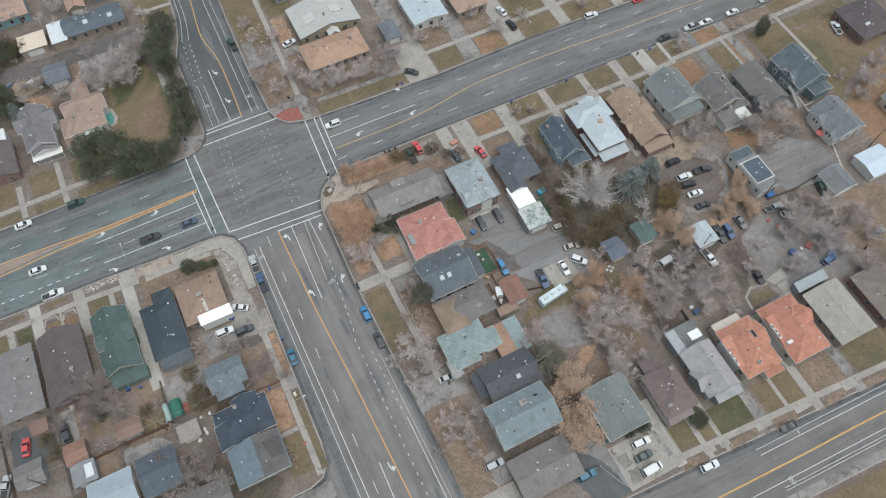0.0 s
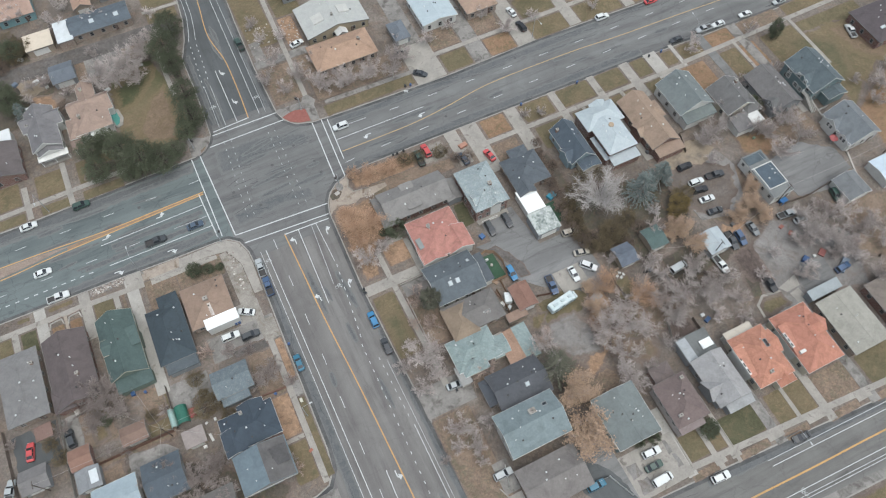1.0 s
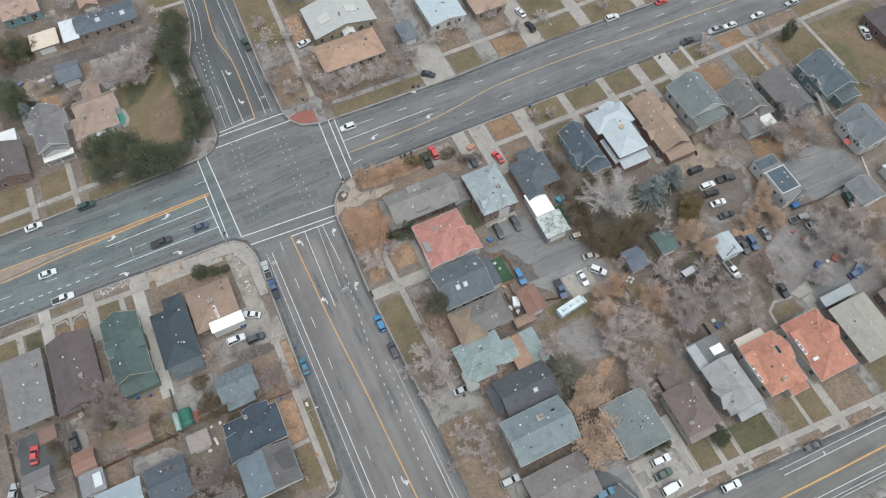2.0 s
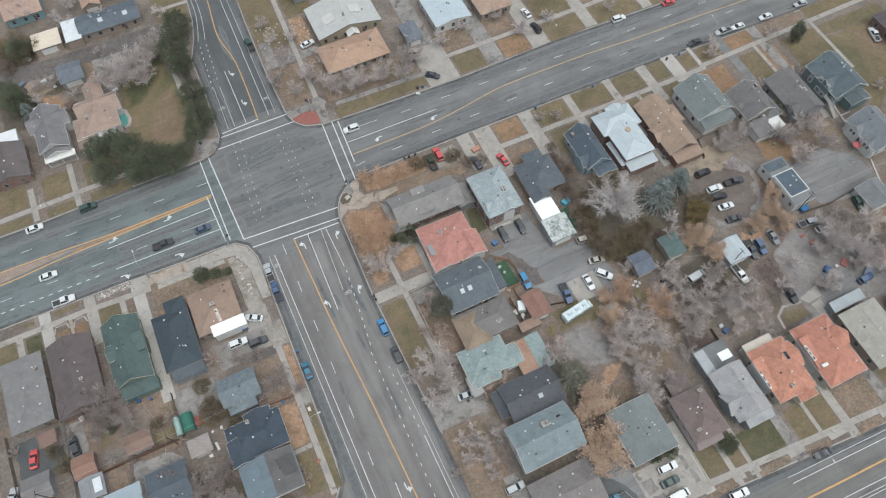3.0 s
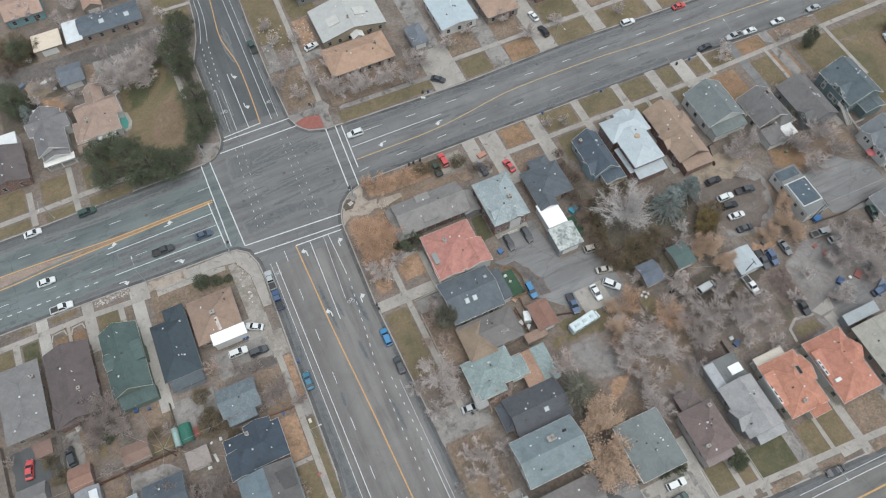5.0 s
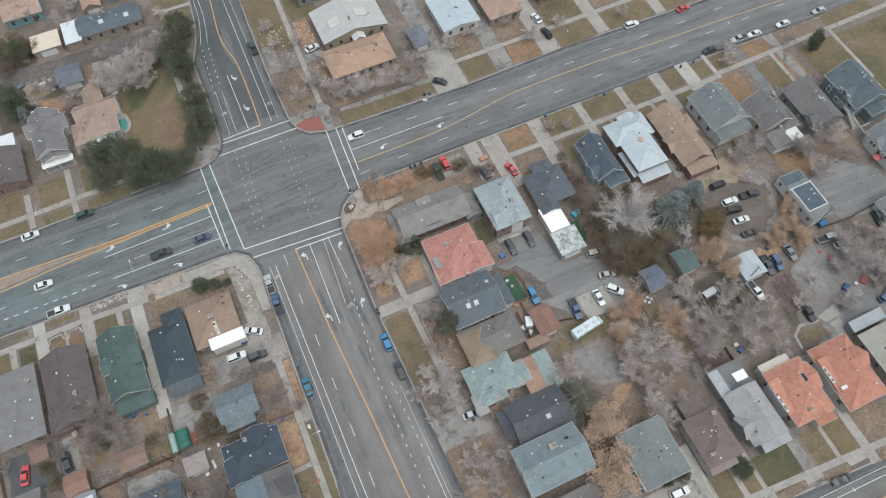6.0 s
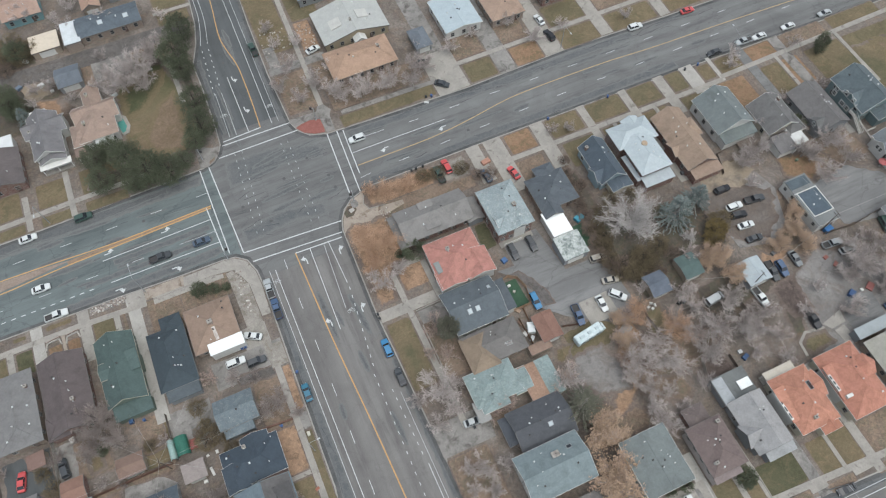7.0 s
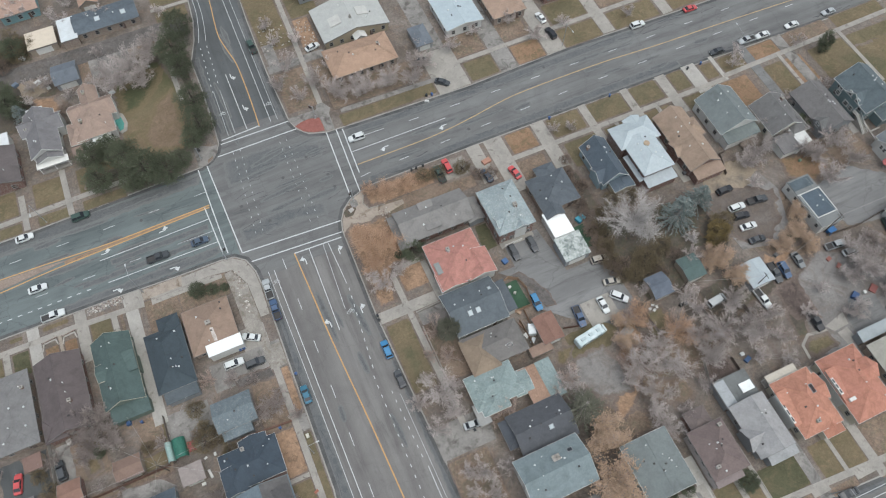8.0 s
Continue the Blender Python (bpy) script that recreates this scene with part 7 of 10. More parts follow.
wing(h, 1.0, -6.8, 4.8, 1.8, 3.0, 0.4, "x", "flat", metal_roof(200, 202, 198), WHITE_WALL, 0.15)
for dx in (-0.4, 1.0, 2.4):
    white_window(h, dx, -7.7, 1.0, 0, 0.8, 1.3)
porch(h, -7.2, -10.0, -4.6, -6.6, 2.7, shingle(150, 122, 108), ((-7.0, -9.8), (-4.8, -9.8)), "flat", label="brown flat porch roof")
h, s = house(-51.8, 61.0, 7.6, 14.8, 4.2, 2.6, "y", "gable", shingle(125, 122, 125), WHITE_WALL, "house with a grey roof and white porch", pipes=((-1.6, 5.0),))
wing(h, 0.3, 3.2, 10.6, 5.0, 4.2, 2.0, "x", "gable", shingle(125, 122, 125), WHITE_WALL, 0.4)
chimney(h, s, -3.6, 2.0, 0.6, 0.6, 1.0, TRIM_WHITE)
wing(h, 0.4, -7.2, 6.4, 3.8, 3.6, 1.4, "y", "gable", shingle(125, 122, 125), WHITE_WALL, 0.4)
porch(h, -3.4, -10.6, 4.6, -8.9, 2.8, metal_roof(222, 220, 214), ((-3.2, -10.4), (0.6, -10.4), (4.4, -10.4)), "flat", label="white porch roof on posts")
wing(h, -1.0, 8.8, 4.0, 3.0, 3.2, 0.2, "x", "flat", metal_roof(218, 220, 220), WHITE_WALL, 0.2)
h, s = house(-64.8, 54.6, 9.4, 12.0, 3.6, 1.9, "y", "gable", shingle(106, 96, 96), BRICK_RED, "brick house with a dark brown roof")
wing(h, 0.6, 8.4, 6.4, 5.6, 3.4, 0.3, "x", "flat", metal_roof(214, 216, 218), WHITE_WALL, 0.2)
h, s = house(-51.0, 115.6, 11, 9.4, 3.5, 1.8, "x", "gable", shingle(178, 140, 120), wall_mat(120, 160, 165), "house with an orange-brown roof and teal walls")
h, s = house(-30.6, 110.6, 5.0, 9.0, 3.2, 1.4, "y", "gable", shingle(180, 138, 112), TAN_WALL, "garage with an orange-brown roof", name="garage", category="garage")
h, s = house(-19, 113, 12, 8, 3.4, 1.6, "x", "gable", shingle(90, 98, 106), GREY_WALL, "house with a dark grey roof")
h, s = house(-78, 55, 9.6, 12.4, 3.6, 1.9, "y", "gable", shingle(118, 112, 110), BRICK_TAN, "house with a grey-brown roof")


# ---- trees and bushes ----
PROTO = {}
tree_rng = random.Random(7)


def plant(key, x, y, size, build, turn=None):
    """The first of a kind is built, the others are its copies, turned and scaled."""
    turn = tree_rng.uniform(0, 360) if turn is None else turn
    tall = size * tree_rng.uniform(0.88, 1.12)
    if key not in PROTO:
        ob = build()
        ob.matrix_basis = pose(x, y, BLOCK, 0, 0, turn) @ Matrix.Diagonal((size, size, tall, 1))
        PROTO[key] = (ob, size, tall)
        return ob
    ob, s0, t0 = PROTO[key]
    return copy_thing(ob, pose(x, y, BLOCK, 0, 0, turn) @ Matrix.Diagonal((size / s0, size / s0, tall / t0, 1)))


def bar(verts, faces, a, b, r0, r1, sides):
    """A tapered branch appended to plain lists."""
    turn = (b - a).to_track_quat("Z", "Y")
    base = len(verts)
    for p, r in ((a, r0), (b, r1)):
        for k in range(sides):
            t = 2 * math.pi * k / sides
            verts.append(tuple(p + turn @ Vector((r * math.cos(t), r * math.sin(t), 0))))
    for k in range(sides):
        j = (k + 1) % sides
        faces.append((base + k, base + j, base + sides + j, base + sides + k))


def spike(verts, faces, a, b, r):
    """A twig: a thin three-sided cone."""
    turn = (b - a).to_track_quat("Z", "Y")
    base = len(verts)
    for k in range(3):
        verts.append(tuple(a + turn @ Vector((r * math.cos(2.1 * k), r * math.sin(2.1 * k), 0))))
    verts.append(tuple(b))
    for k in range(3):
        faces.append((base + k, base + (k + 1) % 3, base + 3))


def tilt(d, rng, amount):
    side = Vector((rng.gauss(0, 1), rng.gauss(0, 1), rng.gauss(0, 0.7)))
    return (d + side.normalized() * amount).normalized()


def blade(verts, faces, a, b, r):
    """A fine twig: two slim faces folded along its back."""
    d = b - a
    u = d.orthogonal().normalized() * r
    v = d.cross(u).normalized() * r
    base = len(verts)
    verts += [tuple(a + u), tuple(a - u), tuple(a + v), tuple(b)]
    faces += [(base, base + 2, base + 3), (base + 2, base + 1, base + 3)]


def grow(seed, limbs=8, twigs=7, spread=0.5, thin=0.009, stout=1.0):
    """The wood of a leafless tree of unit crown: stem and limbs, and its twigs apart. Also the twig tips."""
    rng = random.Random(seed)
    wood, twig, tips = ([], []), ([], []), []
    fork = rng.uniform(0.34, 0.5)
    top = Vector((rng.uniform(-0.06, 0.06), rng.uniform(-0.06, 0.06), fork))
    bar(*wood, Vector((0, 0, -0.05)), top, 0.045, 0.036, 7)
    for i in range(limbs):
        az = 2 * math.pi * (i + rng.uniform(-0.35, 0.35)) / limbs
        up = rng.uniform(0.3, 1.3) if i else 3.0
        d = Vector((math.cos(az), math.sin(az), up)).normalized()
        p, r = top + Vector((0, 0, rng.uniform(-0.1, 0.12))), rng.uniform(0.015, 0.022) * stout
        reach = rng.uniform(0.17, 0.25)
        for seg in range(4):
            q = p + d * reach
            bar(*wood, p, q, r, r * 0.66, 4)
            for j in range(4 if seg < 3 else 5):
                d2 = tilt(d, rng, spread * rng.uniform(1.0, 2.2))
                p2, r2 = p.lerp(q, rng.uniform(0.2, 1.0)), min(r * 0.5, 0.008)
                for seg2 in range(2):
                    q2 = p2 + d2 * rng.uniform(0.1, 0.19)
                    spike(*wood, p2, p2.lerp(q2, 1.3), max(r2, 0.0045 * stout))
                    for t in range(twigs):
                        s = p2.lerp(q2, rng.random())
                        d3 = tilt(d2, rng, rng.uniform(0.5, 1.8))
                        d3.z += 0.05
                        e = s + d3.normalized() * rng.uniform(0.08, 0.33)
                        blade(*twig, s, e, thin * rng.uniform(0.45, 0.75))
                        tips.append(e)
                    p2, r2, d2 = q2, r2 * 0.65, tilt(d2, rng, 0.4)
            p, r, d = q, r * 0.66, tilt(d, rng, 0.28)
    return wood, twig, tips


def bare(seed, twig_mat, label, bark=None, twigs=8, thin=0.0095):
    def build():
        wood, twig, tips = grow(seed, twigs=twigs, thin=thin, stout=1.25)
        ob = thing("bare_tree", 0, 0, 0, 0, label, "tree", "leafless trees")
        piece("trunk", raw_mesh("trunk", *wood, bark or BARK), ob)
        tagged(piece("crown", raw_mesh("crown", *twig, twig_mat), ob), kind="stuff")
        return ob
    return build


def mauve_tree(x, y, r):
    k = tree_rng.randrange(5)
    if x < -10 and y < -20:
        # the south-west yards hold a browner kind
        plant(("brown", k % 3), x, y, r, bare(20 + k % 3, TWIG_BROWN, "leafless tree with a haze of fine brown-grey twigs", BARK_BROWN))
        return
    plant(("mauve", k), x, y, r, bare(20 + k, TWIG_MAUVE, "leafless tree with a haze of fine mauve-grey twigs"))


def pale_tree(x, y, r):
    def build():
        wood, twig, tips = grow(41, 17, 7, 0.42, 0.0066, 0.85)
        ob = thing("bare_tree", 0, 0, 0, 0, "large leafless tree with pale grey branches", "tree", "leafless trees")
        piece("trunk", raw_mesh("trunk", *wood, TWIG_PALE), ob)
        tagged(piece("crown", raw_mesh("crown", *twig, TWIG_PALE), ob), kind="stuff")
        return ob
    plant("pale", x, y, r, build)


def rust_tree(x, y, r):
    k = tree_rng.randrange(2)
    plant(("rust", k), x, y, r, bare(50 + k, TWIG_RUST, "small leafless tree with rusty brown twigs"))


def thicket_tree(x, y, r):
    k = tree_rng.randrange(2)
    plant(("thicket", k), x, y, r, evergreen("bush", "tangled rusty-brown leafless bush between houses", "bush", 130 + k, THICKET, 110, 14, 0.95, 0.7, 0.75, 0.2, 0.012, 0.9))


def golden_tree(x, y, r):
    plant("golden", x, y, r, evergreen("bush", "rounded golden-olive bush beside parked cars", "bush", 115, NEEDLE_GOLD, 140, 16, 0.9, 0.7, 0.7, 0.16, 0.026, 0.9))


def leafy(seed):
    """A twiggy tree that keeps a thin veil of orange leaves."""
    def build():
        rng = random.Random(seed)
        wood, twig, tips = grow(seed, twigs=5, thin=0.008)
        ob = thing("leafy_tree", 0, 0, 0, 0, "tree with a thin veil of orange-brown leaves", "tree", "trees with dry leaves")
        piece("trunk", raw_mesh("trunk", *wood, TWIG_ORANGE), ob)
        tagged(piece("crown", raw_mesh("crown", *twig, TWIG_ORANGE), ob), kind="stuff")
        leaves = ([], [])
        for p in tips:
            for i in range(2):
                at = p + Vector((rng.gauss(0, 0.06), rng.gauss(0, 0.06), rng.gauss(0, 0.05)))
                leaf_card(*leaves, at, Vector((rng.gauss(0, 0.6), rng.gauss(0, 0.6), 1)).normalized(), rng.uniform(0.02, 0.045), rng)
        tagged(piece("foliage", raw_mesh("foliage", *leaves, LEAF_ORANGE), ob), kind="stuff")
        return ob
    return build


def orange_tree(x, y, r):
    k = tree_rng.randrange(2)
    plant(("orange", k), x, y, r, leafy(60 + k))


def leaf_card(verts, faces, p, n, size, rng):
    """One curled leaf: two faces folded along the midrib."""
    u = n.orthogonal().normalized()
    u = Matrix.Rotation(rng.uniform(0, 6.3), 3, n) @ u
    v = n.cross(u)
    base = len(verts)
    for a, b, c in ((-1, 0, 0.0), (0, 0.5, 0.25), (1, 0, 0.0), (0, -0.5, 0.25)):
        verts.append(tuple(p + u * a * size * 0.6 + v * b * size + n * c * size))
    faces.append((base, base + 2, base + 1))
    faces.append((base, base + 3, base + 2))


def oak_tree(x, y, r):
    k = tree_rng.randrange(2)

    def build():
        rng = random.Random(70 + k)
        wood, twig, tips = grow(70 + k, twigs=4, thin=0.012)
        ob = thing("oak_tree", 0, 0, 0, 0, "tree still holding its dry tan-brown leaves", "tree", "trees with dry leaves")
        piece("trunk", raw_mesh("trunk", *wood, BARK), ob)
        tagged(piece("crown", raw_mesh("crown", *twig, TWIG_RUST), ob), kind="stuff")
        leaves = ([], [])
        for p in tips:
            for i in range(5):
                at = p + Vector((rng.gauss(0, 0.06), rng.gauss(0, 0.06), rng.gauss(0, 0.05)))
                leaf_card(*leaves, at, Vector((rng.gauss(0, 0.6), rng.gauss(0, 0.6), 1)).normalized(), rng.uniform(0.03, 0.065), rng)
        tagged(piece("foliage", raw_mesh("foliage", *leaves, LEAF_TAN), ob), kind="stuff")
        return ob
    plant(("oak", k), x, y, r, build)


def spindle(verts, faces, a, b, r):
    """A tuft of needles: a slim double cone."""
    turn = (b - a).to_track_quat("Z", "Y")
    base, mid = len(verts), a.lerp(b, 0.4)
    verts.append(tuple(a))
    for k in range(3):
        t = 2 * math.pi * k / 3
        verts.append(tuple(mid + turn @ Vector((r * math.cos(t), r * math.sin(t), 0))))
    verts.append(tuple(b))
    for k in range(3):
        j = (k + 1) % 3
        faces.append((base, base + 1 + j, base + 1 + k))
        faces.append((base + 1 + k, base + 1 + j, base + 4))


def tiered(name, label, seed, mat, tall, droop, thick):
    """A conifer of radiating tiers: each branch is set with tufts of needles."""
    def build():
        rng = random.Random(seed)
        ob = thing(name, 0, 0, 0, 0, label, "tree", "evergreen trees")
        wood, tufts = ([], []), ([], [])
        bar(*wood, Vector((0, 0, -0.05)), Vector((0, 0, tall + 0.4)), 0.06, 0.012, 7)
        for tier in range(13):
            f = tier / 13
            z, reach = 0.3 + tall * f, (1 - f) ** 0.8 * 1.0 + 0.05
            for i in range(9):
                az = rng.uniform(0, 2 * math.pi)
                out = Vector((math.cos(az), math.sin(az), -0.12 + 0.3 * f))
                length = reach * rng.uniform(0.75, 1.1)
                a = Vector((0, 0, z))
                bar(*wood, a, a + out * length, 0.014, 0.004, 3)
                for j in range(14):
                    t = 0.2 + 0.8 * (j + rng.random()) / 14
                    p = a + out * length * t - Vector((0, 0, droop * t * t * length))
                    d = (out + Vector((rng.gauss(0, 0.6), rng.gauss(0, 0.6), rng.gauss(-0.1, 0.3)))).normalized()
                    spindle(*tufts, p, p + d * rng.uniform(0.12, 0.22), thick)
        piece("trunk", raw_mesh("trunk", *wood, BARK), ob)
        tagged(piece("foliage", raw_mesh("foliage", *tufts, mat), ob), kind="stuff")
        return ob
    return build


def spruce_tree(x, y, r):
    plant("spruce", x, y, r, tiered("spruce_tree", "blue-green spruce with drooping tiers of branches", 81, NEEDLE_BLUE, 2.1, 0.16, 0.034))


def clumps(rng, tufts, count, per, rx, rz, cz, size, thick):
    """Needles in many uneven tufts over a lumpy crown with gaps."""
    for i in range(count):
        d = Vector((rng.gauss(0, 1), rng.gauss(0, 1), rng.gauss(0, 1))).normalized()
        k = rng.uniform(0.55, 1.0)
        c = Vector((d.x * rx * k, d.y * rx * k, cz + d.z * rz * k))
        for j in range(per):
            e = (d * 0.7 + Vector((rng.gauss(0, 0.7), rng.gauss(0, 0.7), rng.gauss(0.3, 0.7)))).normalized()
            p = c + Vector((rng.gauss(0, 0.09), rng.gauss(0, 0.09), rng.gauss(0, 0.07)))
            spindle(*tufts, p, p + e * size * rng.uniform(0.7, 1.3), thick)


def evergreen(name, label, category, seed, mat, count, per, rx, rz, cz, size, thick, stem):
    def build():
        rng = random.Random(seed)
        ob = thing(name, 0, 0, 0, 0, label, category, "evergreen trees" if category == "tree" else "garden bushes")
        wood, tufts = ([], []), ([], [])
        bar(*wood, Vector((0, 0, -0.05)), Vector((0, 0, stem)), 0.07, 0.03, 7)
        for i in range(8):
            az = i * 0.8 + rng.random()
            a = Vector((0, 0, stem * rng.uniform(0.35, 0.9)))
            bar(*wood, a, a + Vector((math.cos(az) * rx * 0.8, math.sin(az) * rx * 0.8, rng.uniform(0.1, 0.5) * rz)), 0.03, 0.008, 4)
        clumps(rng, tufts, count, per, rx, rz, cz, size, thick)
        piece("trunk", raw_mesh("trunk", *wood, BARK_DARK), ob)
        tagged(piece("foliage", raw_mesh("foliage", *tufts, mat), ob), kind="stuff")
        return ob
    return build


def pine_tree(x, y, r):
    k = tree_rng.randrange(3)
    plant(("pine", k), x, y, r, evergreen("pine_tree", "dark green pine with a broad dense crown", "tree", 90 + k, NEEDLE_DARK, 200, 17, 0.95, 0.85, 1.1, 0.11, 0.018, 1.6))


def upright_tree(x, y, r):
    plant("upright", x, y, r, evergreen("conifer", "tall narrow dark green conifer in a garden", "tree", 97, NEEDLE_DARK, 150, 17, 0.62, 1.35, 1.5, 0.14, 0.022, 2.6))


def yew_tree(x, y, r):
    plant("yew", x, y, r, evergreen("yew_tree", "tall olive-grey evergreen beside a house wall", "tree", 98, NEEDLE_GREY, 130, 14, 0.66, 0.7, 1.35, 0.2, 0.024, 1.9))


def bush_tree(x, y, r):
    k = tree_rng.randrange(2)
    plant(("bush", k), x, y, r, evergreen("bush", "dense dark evergreen bush in a garden", "bush", 100 + k, NEEDLE_DARK, 130, 16, 0.9, 0.6, 0.62, 0.16, 0.025, 0.9))


def scrub_tree(x, y, r):
    k = tree_rng.randrange(2)
    plant(("scrub", k), x, y, r, evergreen("bush", "loose olive-brown bush with thin foliage", "bush", 110 + k, NEEDLE_OLIVE, 100, 14, 0.95, 0.55, 0.6, 0.2, 0.016, 0.8))


def fir_tree(x, y, r):
    plant("fir", x, y, r, tiered("fir_tree", "grey-green fir with thin radiating branches", 121, NEEDLE_GREY, 1.5, -0.05, 0.02))


for x, y, r in ((-7.5, 83.9, 5.0), (-11.2, 74.7, 5.3), (-11.0, 68.1, 4.1), (-10.6, 55.3, 4.7), (-11.2, 46.2, 4.8), (-14.1, 42.7, 3.5), (-41.0, 47.7, 4.1), (-36.3, 49.8, 3.5), (-40.3, 39.1, 4.1), (-32.4, 42.6, 5.2), (-28.2, 36.3, 5.5), (-23.1, 34.8, 4.8), (-18.8, 37.6, 3.1), (-32.7, 35.6, 3.7), (-54.9, 96.1, 3.7), (-58.8, 74.2, 4.3)):
    pine_tree(x, y, r)
upright_tree(166.4, -1.6, 3.2)
yew_tree(27.0, -37.9, 3.7)
for x, y, r in ((94.7, -33.1, 5.1), (102.3, -31.4, 4.1), (-56.6, 70.9, 2.8)):
    spruce_tree(x, y, r)
for x, y, r in ((-25.4, -1.3, 2.4), (-22.0, -2.4, 1.7), (-19.1, -2.9, 1.3), (28.2, -13.2, 3.3), (24.6, -12.6, 1.4), (73.3, -96.1, 2.7), (56.6, -90.8, 2.0), (60.4, -91.9, 1.7), (144.6, -21.6, 2.7), (-56.3, -30.6, 1.7)):
    bush_tree(x, y, r)
for x, y, r in ((82.6, -21.1, 2.7), (78.1, -24.0, 2.4), (74.5, -26.9, 2.3), (73.8, -32.5, 2.6), (73.2, -37.2, 2.6), (73.9, -41.4, 2.3), (87.7, -22.3, 2.4), (81.4, -39.6, 3.3), (87.0, -38.2, 3.0), (105.4, -39.1, 3.4), (101.7, -43.2, 2.6), (76.7, -42.8, 2.3), (39.5, 6.4, 2.4), (43.9, 6.0, 2.4), (-29.9, -38.4, 2.6), (-33.3, -35.1, 2.0), (-29.2, -42.6, 2.0), (-33.8, -30.4, 2.3), (50.3, 4.6, 2.5), (-45.9, -34.2, 1.7), (-67.7, -34.8, 2.2), (-69.6, -30.8, 1.9), (-64.3, -36.3, 1.4), (-51.5, 97.9, 3.4), (120.8, -82.4, 1.6), (-37.1, -37.8, 1.4)):
    scrub_tree(x, y, r)
for x, y, r in ((47.4, -67.3, 5.6),):
    fir_tree(x, y, r)
for x, y, r in ((48.9, -75.2, 5.3), (46.2, -84.6, 6.0), (64.7, -57.3, 2.8), (67.2, -52.0, 2.5), (98.9, -48.3, 3.3), (99.7, -53.3, 3.2), (121.0, -49.5, 3.0), (115.2, -50.7, 3.0), (122.1, -53.9, 2.7), (95.6, -47.7, 2.3)):
    oak_tree(x, y, r)
for x, y, r in ((82.8, -30.2, 8.6), (95.5, -39.5, 2.3)):
    pale_tree(x, y, r)
for x, y, r in ((17.9, -8.5, 4.9), (23.2, -9.0, 4.6), (17.9, -13.2, 3.9), (17.7, -3.5, 3.0), (28.5, -4.2, 2.3), (28.5, 5.6, 3.4), (34.8, 5.7, 3.4), (24.3, 8.5, 2.4), (72.1, -51.0, 3.2), (71.1, -54.1, 2.8), (77.6, -59.8, 4.1)):
    orange_tree(x, y, r)
for x, y, r in ((24.6, -36.0, 4.0), (24.7, -42.8, 3.0), (21.1, -40.7, 2.1), (32.3, -60.2, 3.2), (27.9, -60.1, 2.3), (-18.6, -61.4, 1.9), (-23.0, -60.0, 2.2), (-32.3, -23.1, 2.1), (-29.0, -24.8, 2.4), (-34.6, -7.4, 1.5)):
    rust_tree(x, y, r)
for x, y, r in ((-24.4, 77.0, 5.6), (-17.9, 78.8, 5.3), (-31.1, 76.9, 4.4), (-22.5, 69.2, 4.4), (-13.4, 84.1, 3.8), (-48.2, 80.9, 3.3), (-52.6, 81.0, 2.9), (-32.3, 86.3, 3.0), (-37.1, 110.7, 3.5), (-11.7, 95.7, 2.7), (-50.0, 114.6, 2.7), (-42.3, 108.4, 2.3), (29.1, 42.0, 4.0), (36.2, 40.7, 4.8), (44.0, 41.3, 4.5), (49.8, 37.0, 4.4), (56.0, 42.3, 3.4), (29.6, 53.5, 2.6), (18.3, 57.9, 3.7), (13.2, 51.5, 3.7), (17.5, 46.0, 3.3), (16.8, 76.1, 3.1), (17.2, 69.0, 2.7), (65.3, 45.2, 3.4)):
    mauve_tree(x, y, r)
for x, y, r in ((73.8, 47.9, 2.7), (57.7, 50.4, 2.7), (90.7, 38.6, 3.5), (86.0, 47.5, 2.7), (101.1, 40.1, 2.7), (120.7, 34.7, 2.7), (23.3, 67.3, 2.7), (83.9, 4.3, 2.3), (139.2, 4.5, 2.8), (126.7, -1.4, 1.8), (145.3, -12.6, 2.6), (134.1, -16.9, 3.6), (136.0, -21.9, 2.9), (158.8, -12.5, 2.2), (121.7, -26.9, 3.2), (140.2, -32.6, 3.2), (139.5, -39.2, 4.5), (148.3, -37.5, 4.2), (150.4, -31.8, 3.2), (183.5, -32.9, 5.2), (192.0, -28.3, 4.1), (178.2, -36.2, 3.6), (178.2, -27.2, 2.2), (203.6, -16.6, 3.1)):
    mauve_tree(x, y, r)
for x, y, r in ((130.4, -43.5, 1.7), (120.2, -32.3, 2.4), (17.9, -19.1, 4.1), (22.9, -17.0, 2.9), (15.7, -16.1, 2.6), (86.7, -64.1, 5.3), (93.0, -66.9, 4.7), (85.2, -56.8, 3.5), (71.8, -60.6, 4.3), (65.0, -63.5, 4.6), (73.1, -67.8, 4.3), (82.5, -68.3, 3.7), (100.9, -65.5, 3.5), (100.3, -71.5, 3.1), (64.4, -69.6, 3.6), (61.6, -66.3, 3.0), (68.2, -72.0, 2.7), (93.5, -59.6, 2.9), (98.4, -76.6, 2.8), (92.8, -73.1, 3.1), (76.6, -47.1, 2.2), (130.9, -65.1, 5.2), (134.9, -69.8, 4.9), (125.5, -65.5, 3.9)):
    mauve_tree(x, y, r)
